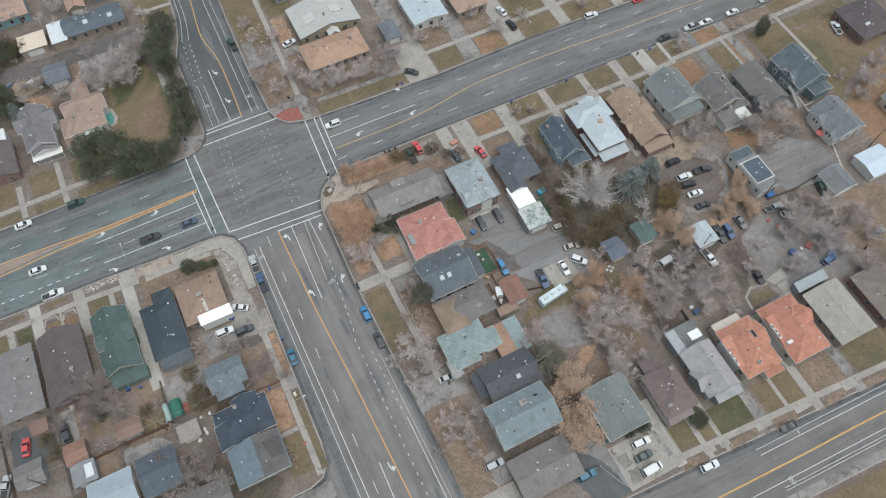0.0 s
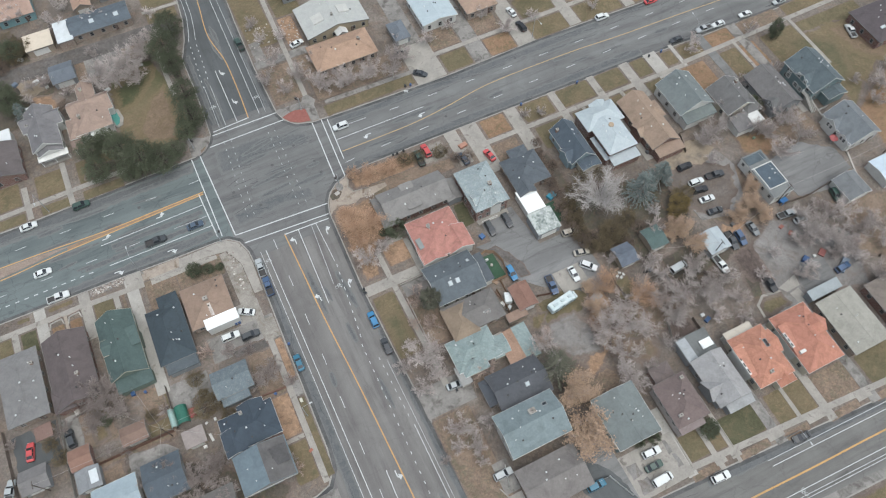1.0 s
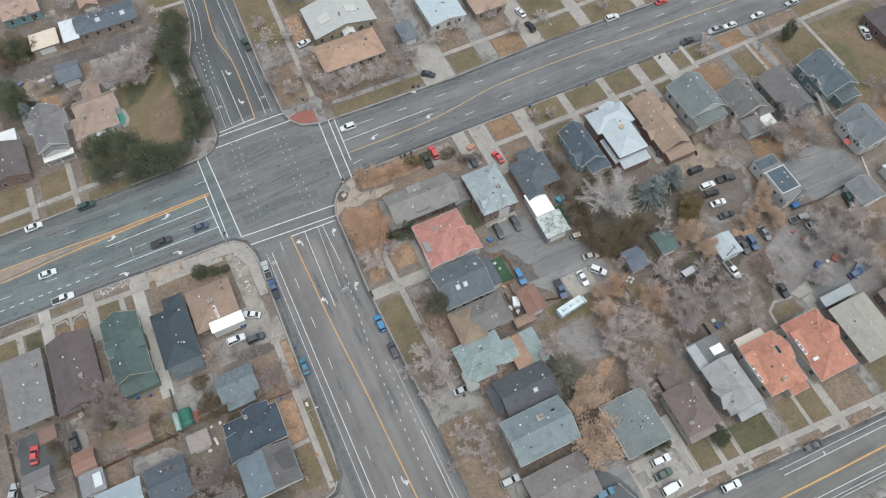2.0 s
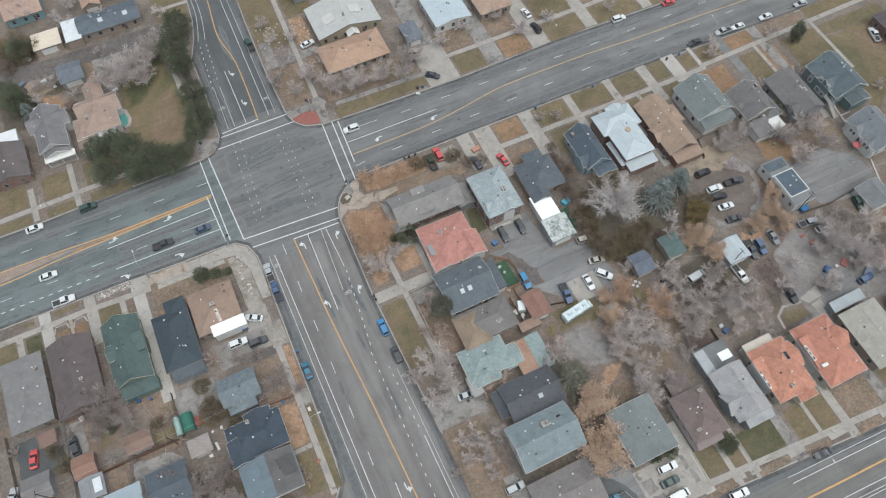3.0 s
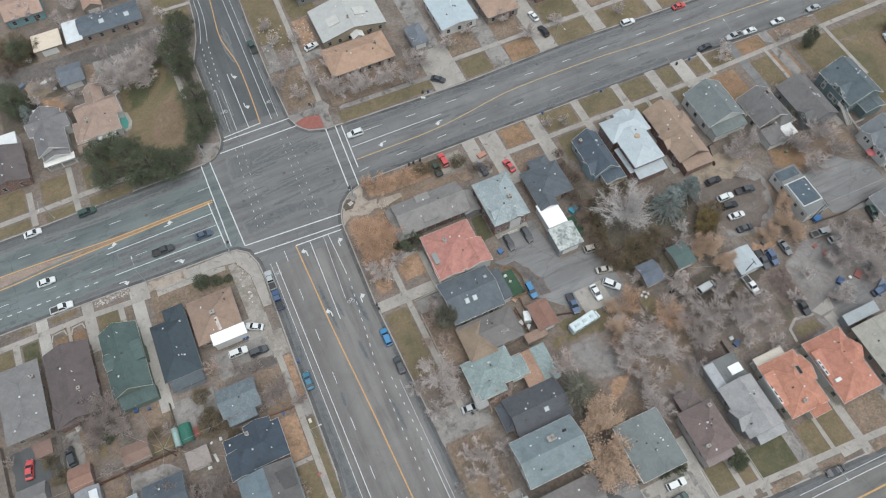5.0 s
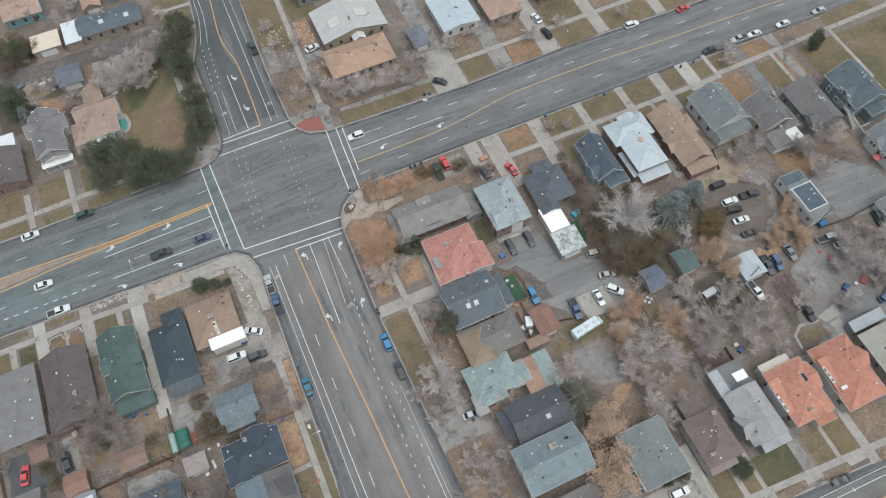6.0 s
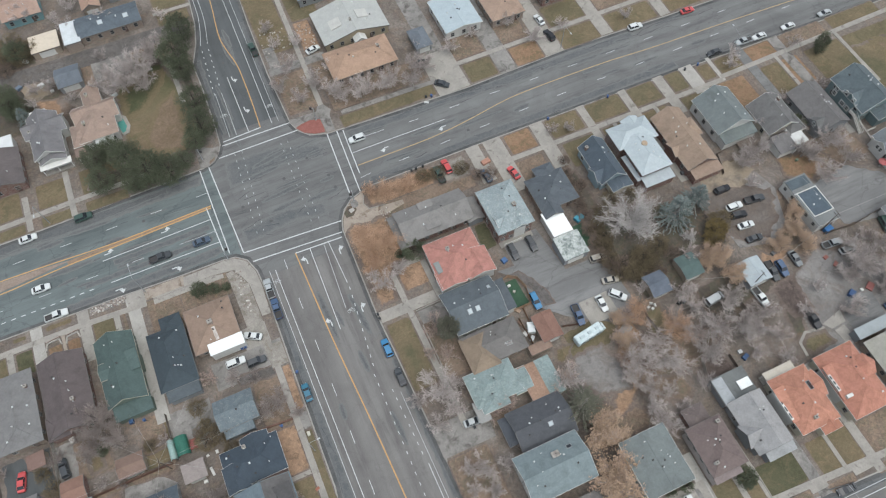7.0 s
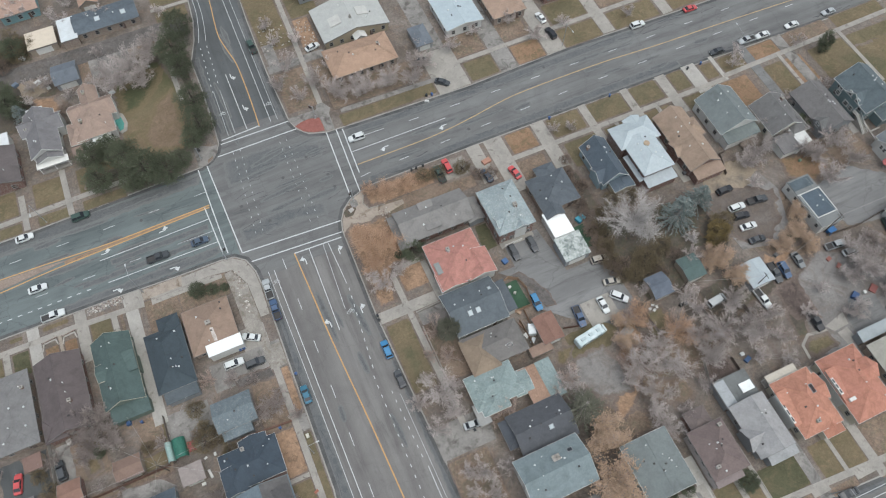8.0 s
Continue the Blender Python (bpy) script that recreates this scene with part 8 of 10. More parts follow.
for x, y, r in ((138.4, -61.9, 4.0), (141.5, -69.7, 4.3), (147.5, -69.7, 4.3), (146.6, -75.7, 3.6), (136.3, -76.3, 3.2), (138.0, -82.4, 4.1), (137.9, -88.4, 3.4), (131.7, -72.3, 3.5), (137.2, -58.3, 2.7), (117.0, -65.1, 2.2), (110.2, -68.6, 2.5), (123.5, -72.4, 2.6), (119.6, -72.9, 1.9), (47.6, -60.6, 4.2), (19.4, -51.0, 6.2), (13.4, -50.7, 2.9), (20.7, -55.7, 3.2), (15.6, -57.5, 3.2), (17.8, -46.1, 2.7), (23.3, -49.7, 2.7)):
    mauve_tree(x, y, r)
for x, y, r in ((26.4, -71.4, 2.8), (20.9, -70.7, 3.7), (21.3, -75.3, 3.4), (17.0, -73.4, 2.5), (17.9, -68.5, 2.3), (31.0, -68.7, 2.0), (13.2, -75.0, 1.9), (21.0, -78.9, 1.9), (-54.7, -25.4, 4.3), (-52.3, -30.1, 3.1), (-59.9, -26.2, 2.6), (-52.2, -22.9, 2.6), (-16.2, -37.4, 4.7), (-19.9, -37.8, 2.9), (-12.9, -40.7, 2.3), (-19.4, -29.1, 2.1), (-23.8, -27.2, 2.7), (-38.3, -54.2, 4.1), (-34.6, -59.0, 3.5), (-42.2, -57.7, 3.5), (-35.2, -51.1, 2.2), (-46.3, -56.9, 2.4), (-19.1, -58.9, 1.7), (-57.6, -38.4, 1.9)):
    mauve_tree(x, y, r)
for x, y, r in ((-53.5, -40.4, 1.7), (-67.7, -28.9, 1.7), (-73.7, -39.0, 1.6), (-77.9, -26.8, 1.7)):
    mauve_tree(x, y, r)
for x, y, r in ((-60.9, 79.7, 4.3), (-59.0, 74.8, 2.8)):
    pine_tree(x, y, r)
for x, y, r in ((-44.5, 68.5, 2.5), (-57.2, 77.1, 2.1), (-48.0, 64.8, 1.7), (-59.4, 92.2, 2.9), (-55.9, 70.9, 1.7), (74.9, -12.4, 2.2), (74.1, -15.9, 2.3), (73.7, -19.2, 2.3), (76.1, -8.5, 1.8), (73.9, -22.7, 2.3), (72.6, -26.7, 2.2), (72.6, -30.5, 2.1), (77.2, -5.0, 1.7), (77.9, -13.6, 1.7), (71.7, -34.9, 2.2), (72.3, -39.1, 2.3), (75.6, -38.7, 2.2), (56.7, -0.5, 2.0), (53.6, 0.9, 1.9), (88.6, -42.0, 2.2), (83.2, -45.0, 1.9), (-32.5, -38.6, 1.7), (-35.2, -35.8, 1.4), (149.3, -20.9, 2.1)):
    thicket_tree(x, y, r)
for x, y, r in ((146.5, -23.1, 2.1), (149.0, -18.2, 1.7), (68.8, -10.2, 1.5)):
    thicket_tree(x, y, r)
for x, y, r in ((102.8, -40.8, 3.2), (100.4, -42.4, 2.2)):
    golden_tree(x, y, r)
for x, y, r in ((-56.4, 100.8, 4.8), (-54.3, 95.5, 3.7), (-59.0, 97.8, 3.7), (80.4, -40.5, 3.4), (77.2, -41.6, 2.8), (75.5, -30.0, 2.2), (76.0, -26.1, 1.9), (74.1, -33.2, 2.2), (83.0, -42.3, 2.5), (-33.5, -38.4, 3.1)):
    scrub_tree(x, y, r)
for x, y, r in ((78.8, -58.8, 4.2), (80.4, -62.6, 3.6), (64.4, -56.5, 3.0), (68.9, -52.6, 3.0), (66.7, -58.3, 2.7), (62.6, -61.3, 2.6), (48.3, -58.9, 3.2), (44.6, -60.1, 2.6), (86.3, -65.3, 3.3)):
    rust_tree(x, y, r)
for x, y, r in ((124.5, -44.2, 2.9), (97.4, -45.8, 2.5)):
    oak_tree(x, y, r)
for x, y, r in ((-57.3, -23.3, 4.2), (-54.3, -22.6, 3.7), (-46.1, -49.0, 3.5), (-50.4, -49.9, 2.9), (142.0, 7.9, 2.8), (161.5, 3.4, 2.6), (79.3, 5.8, 2.2), (140.6, -15.1, 2.6), (67.9, -62.1, 4.4), (70.2, -65.9, 5.0), (81.8, -68.7, 4.4), (82.0, -63.6, 4.2), (61.9, -64.5, 3.2), (62.8, -76.8, 3.7), (64.3, -79.6, 3.1), (69.2, -77.2, 2.8), (63.3, -73.8, 3.1), (93.8, -68.5, 4.5), (76.5, -73.6, 2.9), (85.4, -52.7, 3.4), (95.3, -58.4, 3.7), (96.6, -65.2, 3.6)):
    mauve_tree(x, y, r)
for x, y, r in ((128.5, -64.3, 5.6), (134.8, -72.6, 5.3), (142.9, -62.8, 4.5), (130.4, -58.7, 4.1), (92.4, -43.7, 2.8), (120.5, -73.7, 3.3), (-27.7, 70.4, 6.1), (-21.1, 74.1, 5.5), (-33.9, 72.8, 4.3), (-17.4, 79.7, 4.4), (-43.0, 74.1, 2.5), (-54.3, 75.9, 2.5), (-28.9, 100.4, 3.8), (-40.1, 103.5, 3.4), (-51.7, 112.6, 5.0), (-56.5, -29.0, 4.5), (-59.5, -30.8, 3.0), (-52.5, -29.8, 3.3), (-65.3, -28.5, 2.2), (-41.7, -52.5, 3.7), (-36.9, -53.3, 3.2), (-34.4, -51.8, 3.2), (-42.8, -34.7, 1.9), (27.5, 43.7, 4.3)):
    mauve_tree(x, y, r)
for x, y, r in ((34.4, 40.4, 4.3), (42.5, 40.1, 4.3), (23.3, 49.6, 4.0), (53.1, 42.9, 4.0), (125.6, -24.8, 4.4), (131.1, -23.2, 3.4), (121.7, -25.4, 3.4), (138.7, -30.5, 5.1), (147.0, -30.6, 4.5), (143.0, -22.1, 3.5)):
    mauve_tree(x, y, r)


# ---- vehicles ----
def loft(stations):
    """A body drawn through cross-sections: x, half width, underside, shoulder, top."""
    bm = bmesh.new()
    rings = []
    for x, w, z0, zm, z1 in stations:
        rings.append([bm.verts.new((x, y, z)) for y, z in ((-w * 0.92, z0), (-w, z0 + 0.15), (-w, zm), (-w * 0.9, z1), (w * 0.9, z1), (w, zm), (w, z0 + 0.15), (w * 0.92, z0))])
    for a, b in zip(rings, rings[1:]):
        for k in range(8):
            bm.faces.new((a[k], a[(k + 1) % 8], b[(k + 1) % 8], b[k]))
    bm.faces.new(rings[0])
    bm.faces.new(rings[-1][::-1])
    return bm


def cabin(x0, x1, x2, x3, w, zb, zt):
    """Glasshouse: belt line from x0 to x3, roof from x1 to x2."""
    bm = bmesh.new()
    lo = [bm.verts.new(p) for p in ((x0, -w, zb), (x3, -w, zb), (x3, w, zb), (x0, w, zb))]
    hi = [bm.verts.new(p) for p in ((x1, -w * 0.8, zt), (x2, -w * 0.8, zt), (x2, w * 0.8, zt), (x1, w * 0.8, zt))]
    bm.faces.new(lo[::-1])
    bm.faces.new(hi)
    for k in range(4):
        bm.faces.new((lo[k], lo[(k + 1) % 4], hi[(k + 1) % 4], hi[k]))
    return bm


TYRE_MESH, RIM_MESH = [], []
for width, radius, mat, store in ((0.2, 0.33, TYRE, TYRE_MESH), (0.21, 0.2, RIM, RIM_MESH)):
    store.append(mesh_of("wheel", rod((0, -width / 2, 0), (0, width / 2, 0), radius, radius, 14), mat))

KINDS = {
    "sedan": dict(n="car", l=4.6, w=0.9, st=((-2.3, 0.72, 0.3, 0.62, 0.78), (-2.15, 0.86, 0.22, 0.7, 0.92), (-1.4, 0.9, 0.2, 0.74, 0.98), (0.75, 0.9, 0.2, 0.74, 0.96), (1.9, 0.86, 0.22, 0.66, 0.84), (2.3, 0.68, 0.3, 0.55, 0.66)), cab=(-1.75, -1.05, 0.25, 1.05, 0.82, 0.94, 1.42)),
    "suv": dict(n="car", l=4.7, w=0.93, st=((-2.35, 0.8, 0.35, 0.75, 1.0), (-2.2, 0.92, 0.28, 0.85, 1.08), (-1.4, 0.94, 0.26, 0.88, 1.1), (0.85, 0.94, 0.26, 0.88, 1.1), (2.0, 0.9, 0.28, 0.8, 1.0), (2.35, 0.76, 0.36, 0.66, 0.84)), cab=(-2.2, -1.9, 0.25, 1.05, 0.86, 1.06, 1.72)),
    "van": dict(n="van", l=5.3, w=1.0, st=((-2.6, 0.9, 0.35, 0.85, 1.15), (-2.5, 0.98, 0.3, 0.95, 1.2), (-1.0, 1.0, 0.28, 0.96, 1.2), (1.5, 1.0, 0.28, 0.96, 1.2), (2.2, 0.94, 0.3, 0.8, 1.02), (2.6, 0.8, 0.36, 0.7, 0.85)), cab=(-2.56, -2.4, 1.2, 2.0, 0.96, 1.16, 2.0)),
    "pickup": dict(n="pickup_truck", l=5.7, w=0.98, st=((-2.85, 0.9, 0.42, 0.8, 0.72), (-2.75, 0.97, 0.36, 0.86, 0.74), (-0.75, 0.98, 0.34, 0.88, 0.74), (-0.7, 0.98, 0.34, 0.92, 1.14), (1.2, 0.98, 0.34, 0.92, 1.12), (2.5, 0.94, 0.36, 0.84, 1.02), (2.85, 0.8, 0.42, 0.7, 0.86)), cab=(-0.7, -0.5, 0.75, 1.35, 0.88, 1.1, 1.78)),
}


def build_vehicle(kind, paint, label):
    k = KINDS[kind]
    ob = thing(k["n"], 0, 0, 0, 0, label, {"pickup_truck": "pickup truck"}.get(k["n"], k["n"]), "parked vehicles")
    body = part("body", loft(k["st"]), paint, ob)
    x0, x1, x2, x3, w, zb, zt = k["cab"]
    glass = part("glasshouse", cabin(*k["cab"]), CAR_GLASS, ob)
    part("roof", box(x1 - 0.04, -w * 0.8 - 0.02, zt + 0.003, x2 + 0.04, w * 0.8 + 0.02, zt + 0.06, 0.05), paint, ob)
    for sx, xa, xb in ((0, x0, x1), (1, x3, x2)):
        for s in (-1, 1):
            part("pillar", rod((xa, s * w * 0.985, zb), (xb, s * w * 0.8, zt + 0.02), 0.05, 0.05, 5), paint, glass)
    if kind in ("suv", "van", "sedan"):
        mid = (x1 + x2) / 2
        for s in (-1, 1):
            part("pillar", rod((mid, s * w * 0.985, zb), (mid, s * w * 0.81, zt + 0.02), 0.05, 0.05, 5), paint, glass)
    if kind == "van":
        for s in (-1, 1):
            part("side_panel", box(x1 + 0.05, s * w * 0.9 - 0.07, zb + 0.05, 0.7, s * w * 0.9 + 0.07, zt - 0.02), paint, ob)
    if kind == "pickup":
        for s in (-1, 1):
            part("bed_side", box(-2.78, s * 0.9 - 0.05, 0.7, -0.72, s * 0.9 + 0.05, 1.1), paint, ob)
        part("tailgate", box(-2.82, -0.86, 0.7, -2.74, 0.86, 1.08), paint, ob)
        part("bed_floor", box(-2.72, -0.84, 0.73, -0.74, 0.84, 0.77), VENT_DARK.materials[0], ob)
    half = k["l"] / 2
    for sx in (-0.6, 0.6):
        for s in (-1, 1):
            wheel = piece("wheel", TYRE_MESH[0], ob, pose(sx * half * 1.02, s * (k["w"] - 0.1), 0.33))
            piece("rim", RIM_MESH[0], wheel)
    front, rear = k["st"][-1], k["st"][0]
    for s in (-1, 1):
        part("headlight", box(front[0] - 0.12, s * front[1] * 0.78 - 0.14, front[3] - 0.04, front[0] + 0.015, s * front[1] * 0.78 + 0.14, front[3] + 0.12), LAMP_CLEAR, ob)
        part("tail_light", box(rear[0] - 0.015, s * rear[1] * 0.82 - 0.12, rear[3] - 0.1, rear[0] + 0.1, s * rear[1] * 0.82 + 0.12, rear[3] + 0.12), LAMP_RED, ob)
        part("wing_mirror", box(x3 - 0.35, s * (k["w"] + 0.06) - 0.08, zb - 0.02, x3 - 0.2, s * (k["w"] + 0.06) + 0.08, zb + 0.12, 0.02), paint, ob)
    for x in (front[0] - 0.02, rear[0] - 0.03):
        part("bumper", box(x - 0.04, -front[1] * 0.95, 0.3, x + 0.08, front[1] * 0.95, 0.5, 0.02), VENT_DARK.materials[0], ob)
    return ob


PAINTS = {"white": (212, 214, 214), "silver": (170, 174, 176), "grey": (118, 122, 124), "charcoal": (66, 70, 74), "black": (40, 43, 47), "blue": (20, 126, 178), "navy": (64, 92, 128), "teal": (30, 112, 140), "red": (222, 40, 40), "green": (58, 84, 76), "beige": (168, 158, 142), "slate": (74, 92, 112)}
CARS = {}


def vehicle(kind, x, y, rz, colour, where="parked by the kerb", z=0.0):
    key = (kind, colour)
    m = pose(x, y, z, 0, 0, rz)
    if key not in CARS:
        ob = build_vehicle(kind, plain("car_paint_" + colour, rgb(*PAINTS[colour]), 0.3, 0.0, 0.05, 0.6), "")
        ob.matrix_basis = m
        CARS[key] = ob
    else:
        ob = copy_thing(CARS[key], m)
    word = {"sedan": "saloon car", "suv": "sport utility car", "van": "van", "pickup": "pickup truck"}[kind]
    tagged(ob, f"{colour} {word} {where}", {"van": "van", "pickup": "pickup truck"}.get(kind, "car"), "parked vehicles")
    return ob


LOT = 0.21
# along the main road
vehicle("sedan", -63.0, 32.3, 2, "white")
vehicle("suv", -48.3, 32.8, 2, "green")
vehicle("pickup", -60.0, 7.2, 0, "white")
vehicle("suv", 27.7, 26.4, 178, "white", "waiting at the stop line")
vehicle("sedan", -21.4, 12.5, 0, "slate", "waiting at the stop line")
vehicle("pickup", -32.4, 12.4, 0, "charcoal", "driving towards the junction")
vehicle("sedan", -62.3, 16.2, 0, "white", "driving on the main road")
vehicle("suv", 121.9, 30.2, -2, "white")
vehicle("sedan", 140.5, 29.3, -2, "red")
vehicle("sedan", 165.2, 10.6, 178, "white")
vehicle("sedan", 154.6, 10.9, 178, "white")
vehicle("pickup", 149.0, 11.2, 178, "silver")
vehicle("sedan", 138.2, 11.2, 178, "charcoal")
vehicle("sedan", 179, 10.4, 178, "silver")
# along the south street
vehicle("pickup", -9.3, -7.9, 88, "silver")
vehicle("pickup", -9.3, -13.9, 88, "navy")
vehicle("sedan", -9.4, -37.2, 90, "teal")
vehicle("suv", 12.0, -34.8, 90, "blue")
vehicle("sedan", 12.2, -42.8, 90, "charcoal")
vehicle("pickup", 10.7, 70.8, 93, "green")
# drives and yards of the corner blocks
vehicle("sedan", -16.9, -18.4, 150, "white", "parked on a concrete driveway", LOT)
vehicle("suv", -22.6, -23.2, 0, "white", "parked in a concrete court", LOT)
vehicle("suv", -17.9, -25.0, 0, "charcoal", "parked in a concrete court", LOT)
vehicle("sedan", -74.2, -30.2, 80, "red", "parked in an asphalt yard", LOT)
vehicle("pickup", -80.2, -37.4, 70, "silver", "parked beside a garage", 0.15)
vehicle("suv", -64.9, -31.2, 95, "charcoal", "parked behind a house", LOT)
vehicle("sedan", 23.4, -59.6, -5, "silver", "parked on a wide driveway", LOT)
vehicle("suv", 24.0, -83.5, 0, "silver", "parked beside a house", LOT)
vehicle("sedan", 27.4, 63.0, 12, "white", "parked beside a house", LOT)
vehicle("sedan", 57.8, 34.4, -40, "charcoal", "parked on a driveway", LOT)
vehicle("sedan", 55.4, 44.3, 0, "charcoal", "parked under bare trees", LOT)
vehicle("sedan", 96.0, 45.0, 95, "white", "parked on a driveway", LOT)
vehicle("suv", 95.8, 38.0, 95, "black", "parked across the pavement", 0.24)
vehicle("suv", 46.9, 7.1, 90, "red", "parked among fallen leaves", LOT)
vehicle("pickup", 44.0, 5.5, 90, "green", "parked among fallen leaves", LOT)
vehicle("sedan", 63.0, -2.4, 100, "red", "parked on a driveway", LOT)
vehicle("sedan", 55.6, -0.2, 100, "slate", "parked on a driveway", LOT)
# the asphalt yard
vehicle("suv", 51.8, -24.2, -89, "charcoal", "parked in the asphalt yard", LOT)
vehicle("suv", 57.2, -24.0, -88, "charcoal", "parked in the asphalt yard", LOT)
vehicle("suv", 71.0, -34.9, -7, "beige", "parked by the garage", LOT)
vehicle("sedan", 70.7, -41.6, -12, "beige", "parked at the edge of the yard", LOT)
vehicle("suv", 70.2, -46.0, -48, "white", "parked at the edge of the yard", LOT)
vehicle("suv", 50.6, -38.8, -90, "blue", "parked beside the wooden fence", LOT)
vehicle("pickup", 58.5, -46.5, -96, "navy", "parked in the yard", LOT)
vehicle("sedan", 65.4, -46.3, -90, "white", "parked on the concrete pad", 0.27)
# the gravel yards
vehicle("suv", 112.0, -30.8, 0, "black", "parked on the gravel", LOT)
vehicle("pickup", 118.2, -36.9, -8, "charcoal", "parked on the gravel", LOT)
vehicle("suv", 111.9, -36.6, -2, "white", "parked in a row on gravel", LOT)
vehicle("suv", 111.4, -39.2, -9, "black", "parked in a row on gravel", LOT)
vehicle("sedan", 111.4, -42.6, -6, "white", "parked in a row on gravel", LOT)
vehicle("sedan", 111.2, -46.8, -6, "charcoal", "parked under a tree", LOT)
vehicle("van", 91.7, -56.9, 6, "silver", "parked behind a fence", 0.15)
vehicle("pickup", 102.5, -61.2, -86, "white", "parked beside the garage", LOT)
vehicle("suv", 112.3, -56.9, -94, "navy", "parked beside the garage", LOT)
vehicle("pickup", 109.6, -56.5, -97, "charcoal", "parked beside the garage", LOT)
vehicle("sedan", 117.2, -56.0, -90, "grey", "parked in the lane", LOT)
vehicle("pickup", 128.6, -56.4, -6, "silver", "parked by the white house", LOT)
vehicle("suv", 131.2, -59.5, -3, "white", "parked in the lane", LOT)
vehicle("suv", 145.0, -57.5, -104, "green", "parked beside the garage", LOT)
vehicle("pickup", 110.8, -71.2, -90, "black", "parked on dark earth", LOT)
vehicle("sedan", 149.7, -75.4, -8, "grey", "parked under bare trees", 0.15)
vehicle("suv", 131.5, -76.2, 4, "navy", "parked on the gravel", LOT)
vehicle("pickup", 191.4, -10.6, 75, "white", "parked on a lawn", 0.15)
# along the parallel road
vehicle("suv", 69.4, -106.3, -4, "white")
vehicle("sedan", 92.4, -107.2, 176, "charcoal")
vehicle("suv", 57.9, -94.5, -3, "white", "parked on the concrete forecourt", LOT)
vehicle("sedan", 56.7, -97.4, -1, "green", "parked on the concrete forecourt", LOT)
vehicle("van", 56.8, -100.8, 1, "white", "parked on the concrete forecourt", LOT)
vehicle("suv", 42.2, -95.2, -1, "teal", "parked on the driveway", LOT)


def camper(x, y, rz):
    """A motorhome with a rounded shell, cab, roof pods and side windows."""
    ob = thing("motorhome", x, y, 0.15, rz, "white motorhome with a dirty roof parked on grass", "motorhome")
    shell = surface("camper_shell", rgb(184, 204, 208), rgb(212, 222, 224), 0.8, 3.0, 0.5, 0.05, (0.3, 0.7), (0.86, 1.06), extra=(rgb(128, 150, 158), 0.9, 0.56, 0.66))
    bm = bmesh.new()
    add_box(bm, -4.3, -1.2, 0.7, 3.2, 1.2, 2.95)
    bmesh.ops.bevel(bm, geom=bm.edges[:], offset=0.16, segments=2, affect="EDGES")
    part("shell", bm, shell, ob)
    part("cab", loft(((3.0, 1.1, 0.5, 1.3, 1.9), (3.7, 1.08, 0.5, 1.2, 1.5), (4.4, 0.95, 0.5, 1.0, 1.15))), shell, ob)
    part("windscreen", cabin(3.0, 3.05, 3.2, 3.8, 1.0, 1.5, 2.2), CAR_GLASS, ob)
    for px, w in ((-2.6, 0.7), (-0.4, 0.5), (1.8, 0.5)):
        part("roof_pod", box(px - w, -0.4, 2.93, px + w, 0.4, 3.2, 0.08), plain("pod_grey", rgb(176, 190, 194), 0.5), ob)
    for s in (-1, 1):
        for px in (-3.0, -0.8, 1.6):
            part("window", box(px - 0.55, s * 1.2 - 0.02, 1.7, px + 0.55, s * 1.2 + 0.02, 2.3), CAR_GLASS, ob)
        part("side_stripe", box(-4.1, s * 1.2 - 0.015, 1.2, 3.0, s * 1.2 + 0.015, 1.35), plain("stripe_blue", rgb(90, 120, 140), 0.5), ob)
        for px in (-2.4, 3.2):
            wheel = piece("wheel", TYRE_MESH[0], ob, pose(px, s * 1.0, 0.38) @ Matrix.Diagonal((1.15, 1.15, 1.15, 1)))
            piece("rim", RIM_MESH[0], wheel)


camper(58.4, -52.2, 8)


# ---- fences, poles, lamps and clutter ----
def fence(points, h=1.7, material=WOOD_FENCE, label="weathered wooden board fence", span=2.4):
    """Posts with a boarded panel between each two."""
    x0, y0 = points[0]
    ob = thing("fence", x0, y0, BLOCK, 0, label, "fence", "garden fences")
    spots = []
    for (ax, ay), (bx, by) in zip(points, points[1:]):
        n = max(1, round(math.hypot(bx - ax, by - ay) / span))
        spots += [((ax + (bx - ax) * k / n, ay + (by - ay) * k / n), (ax + (bx - ax) * (k + 1) / n, ay + (by - ay) * (k + 1) / n)) for k in range(n)]
    post = mesh_of("post", box(-0.06, -0.06, -0.1, 0.06, 0.06, h + 0.12, 0.01), material)
    for k, (a, b) in enumerate(spots):
        piece("post", post, ob, pose(a[0] - x0, a[1] - y0, 0))
        length = math.hypot(b[0] - a[0], b[1] - a[1])
        bm = bmesh.new()
        m = max(2, int(length / 0.2)) * 2
        prof = [(0.06 + (length - 0.12) * i / m, 0.018 if i % 2 else 0.004) for i in range(m + 1)]
        rim = [(u, v) for u, v in prof] + [(u, -v) for u, v in prof[::-1]]
        low = [bm.verts.new((u, v, 0.05)) for u, v in rim]
        top = [bm.verts.new((u, v, h + 0.04 * math.sin(u * 9))) for u, v in rim]
        for i in range(len(rim)):
            bm.faces.new((low[i], low[(i + 1) % len(rim)], top[(i + 1) % len(rim)], top[i]))
        bm.faces.new(top)
        bm.faces.new(low[::-1])
        panel = part("panel", bm, material, ob)
        panel.matrix_basis = pose(a[0] - x0, a[1] - y0, 0, 0, 0, math.degrees(math.atan2(b[1] - a[1], b[0] - a[0])))
    piece("post", post, ob, pose(spots[-1][1][0] - x0, spots[-1][1][1] - y0, 0))
    return ob


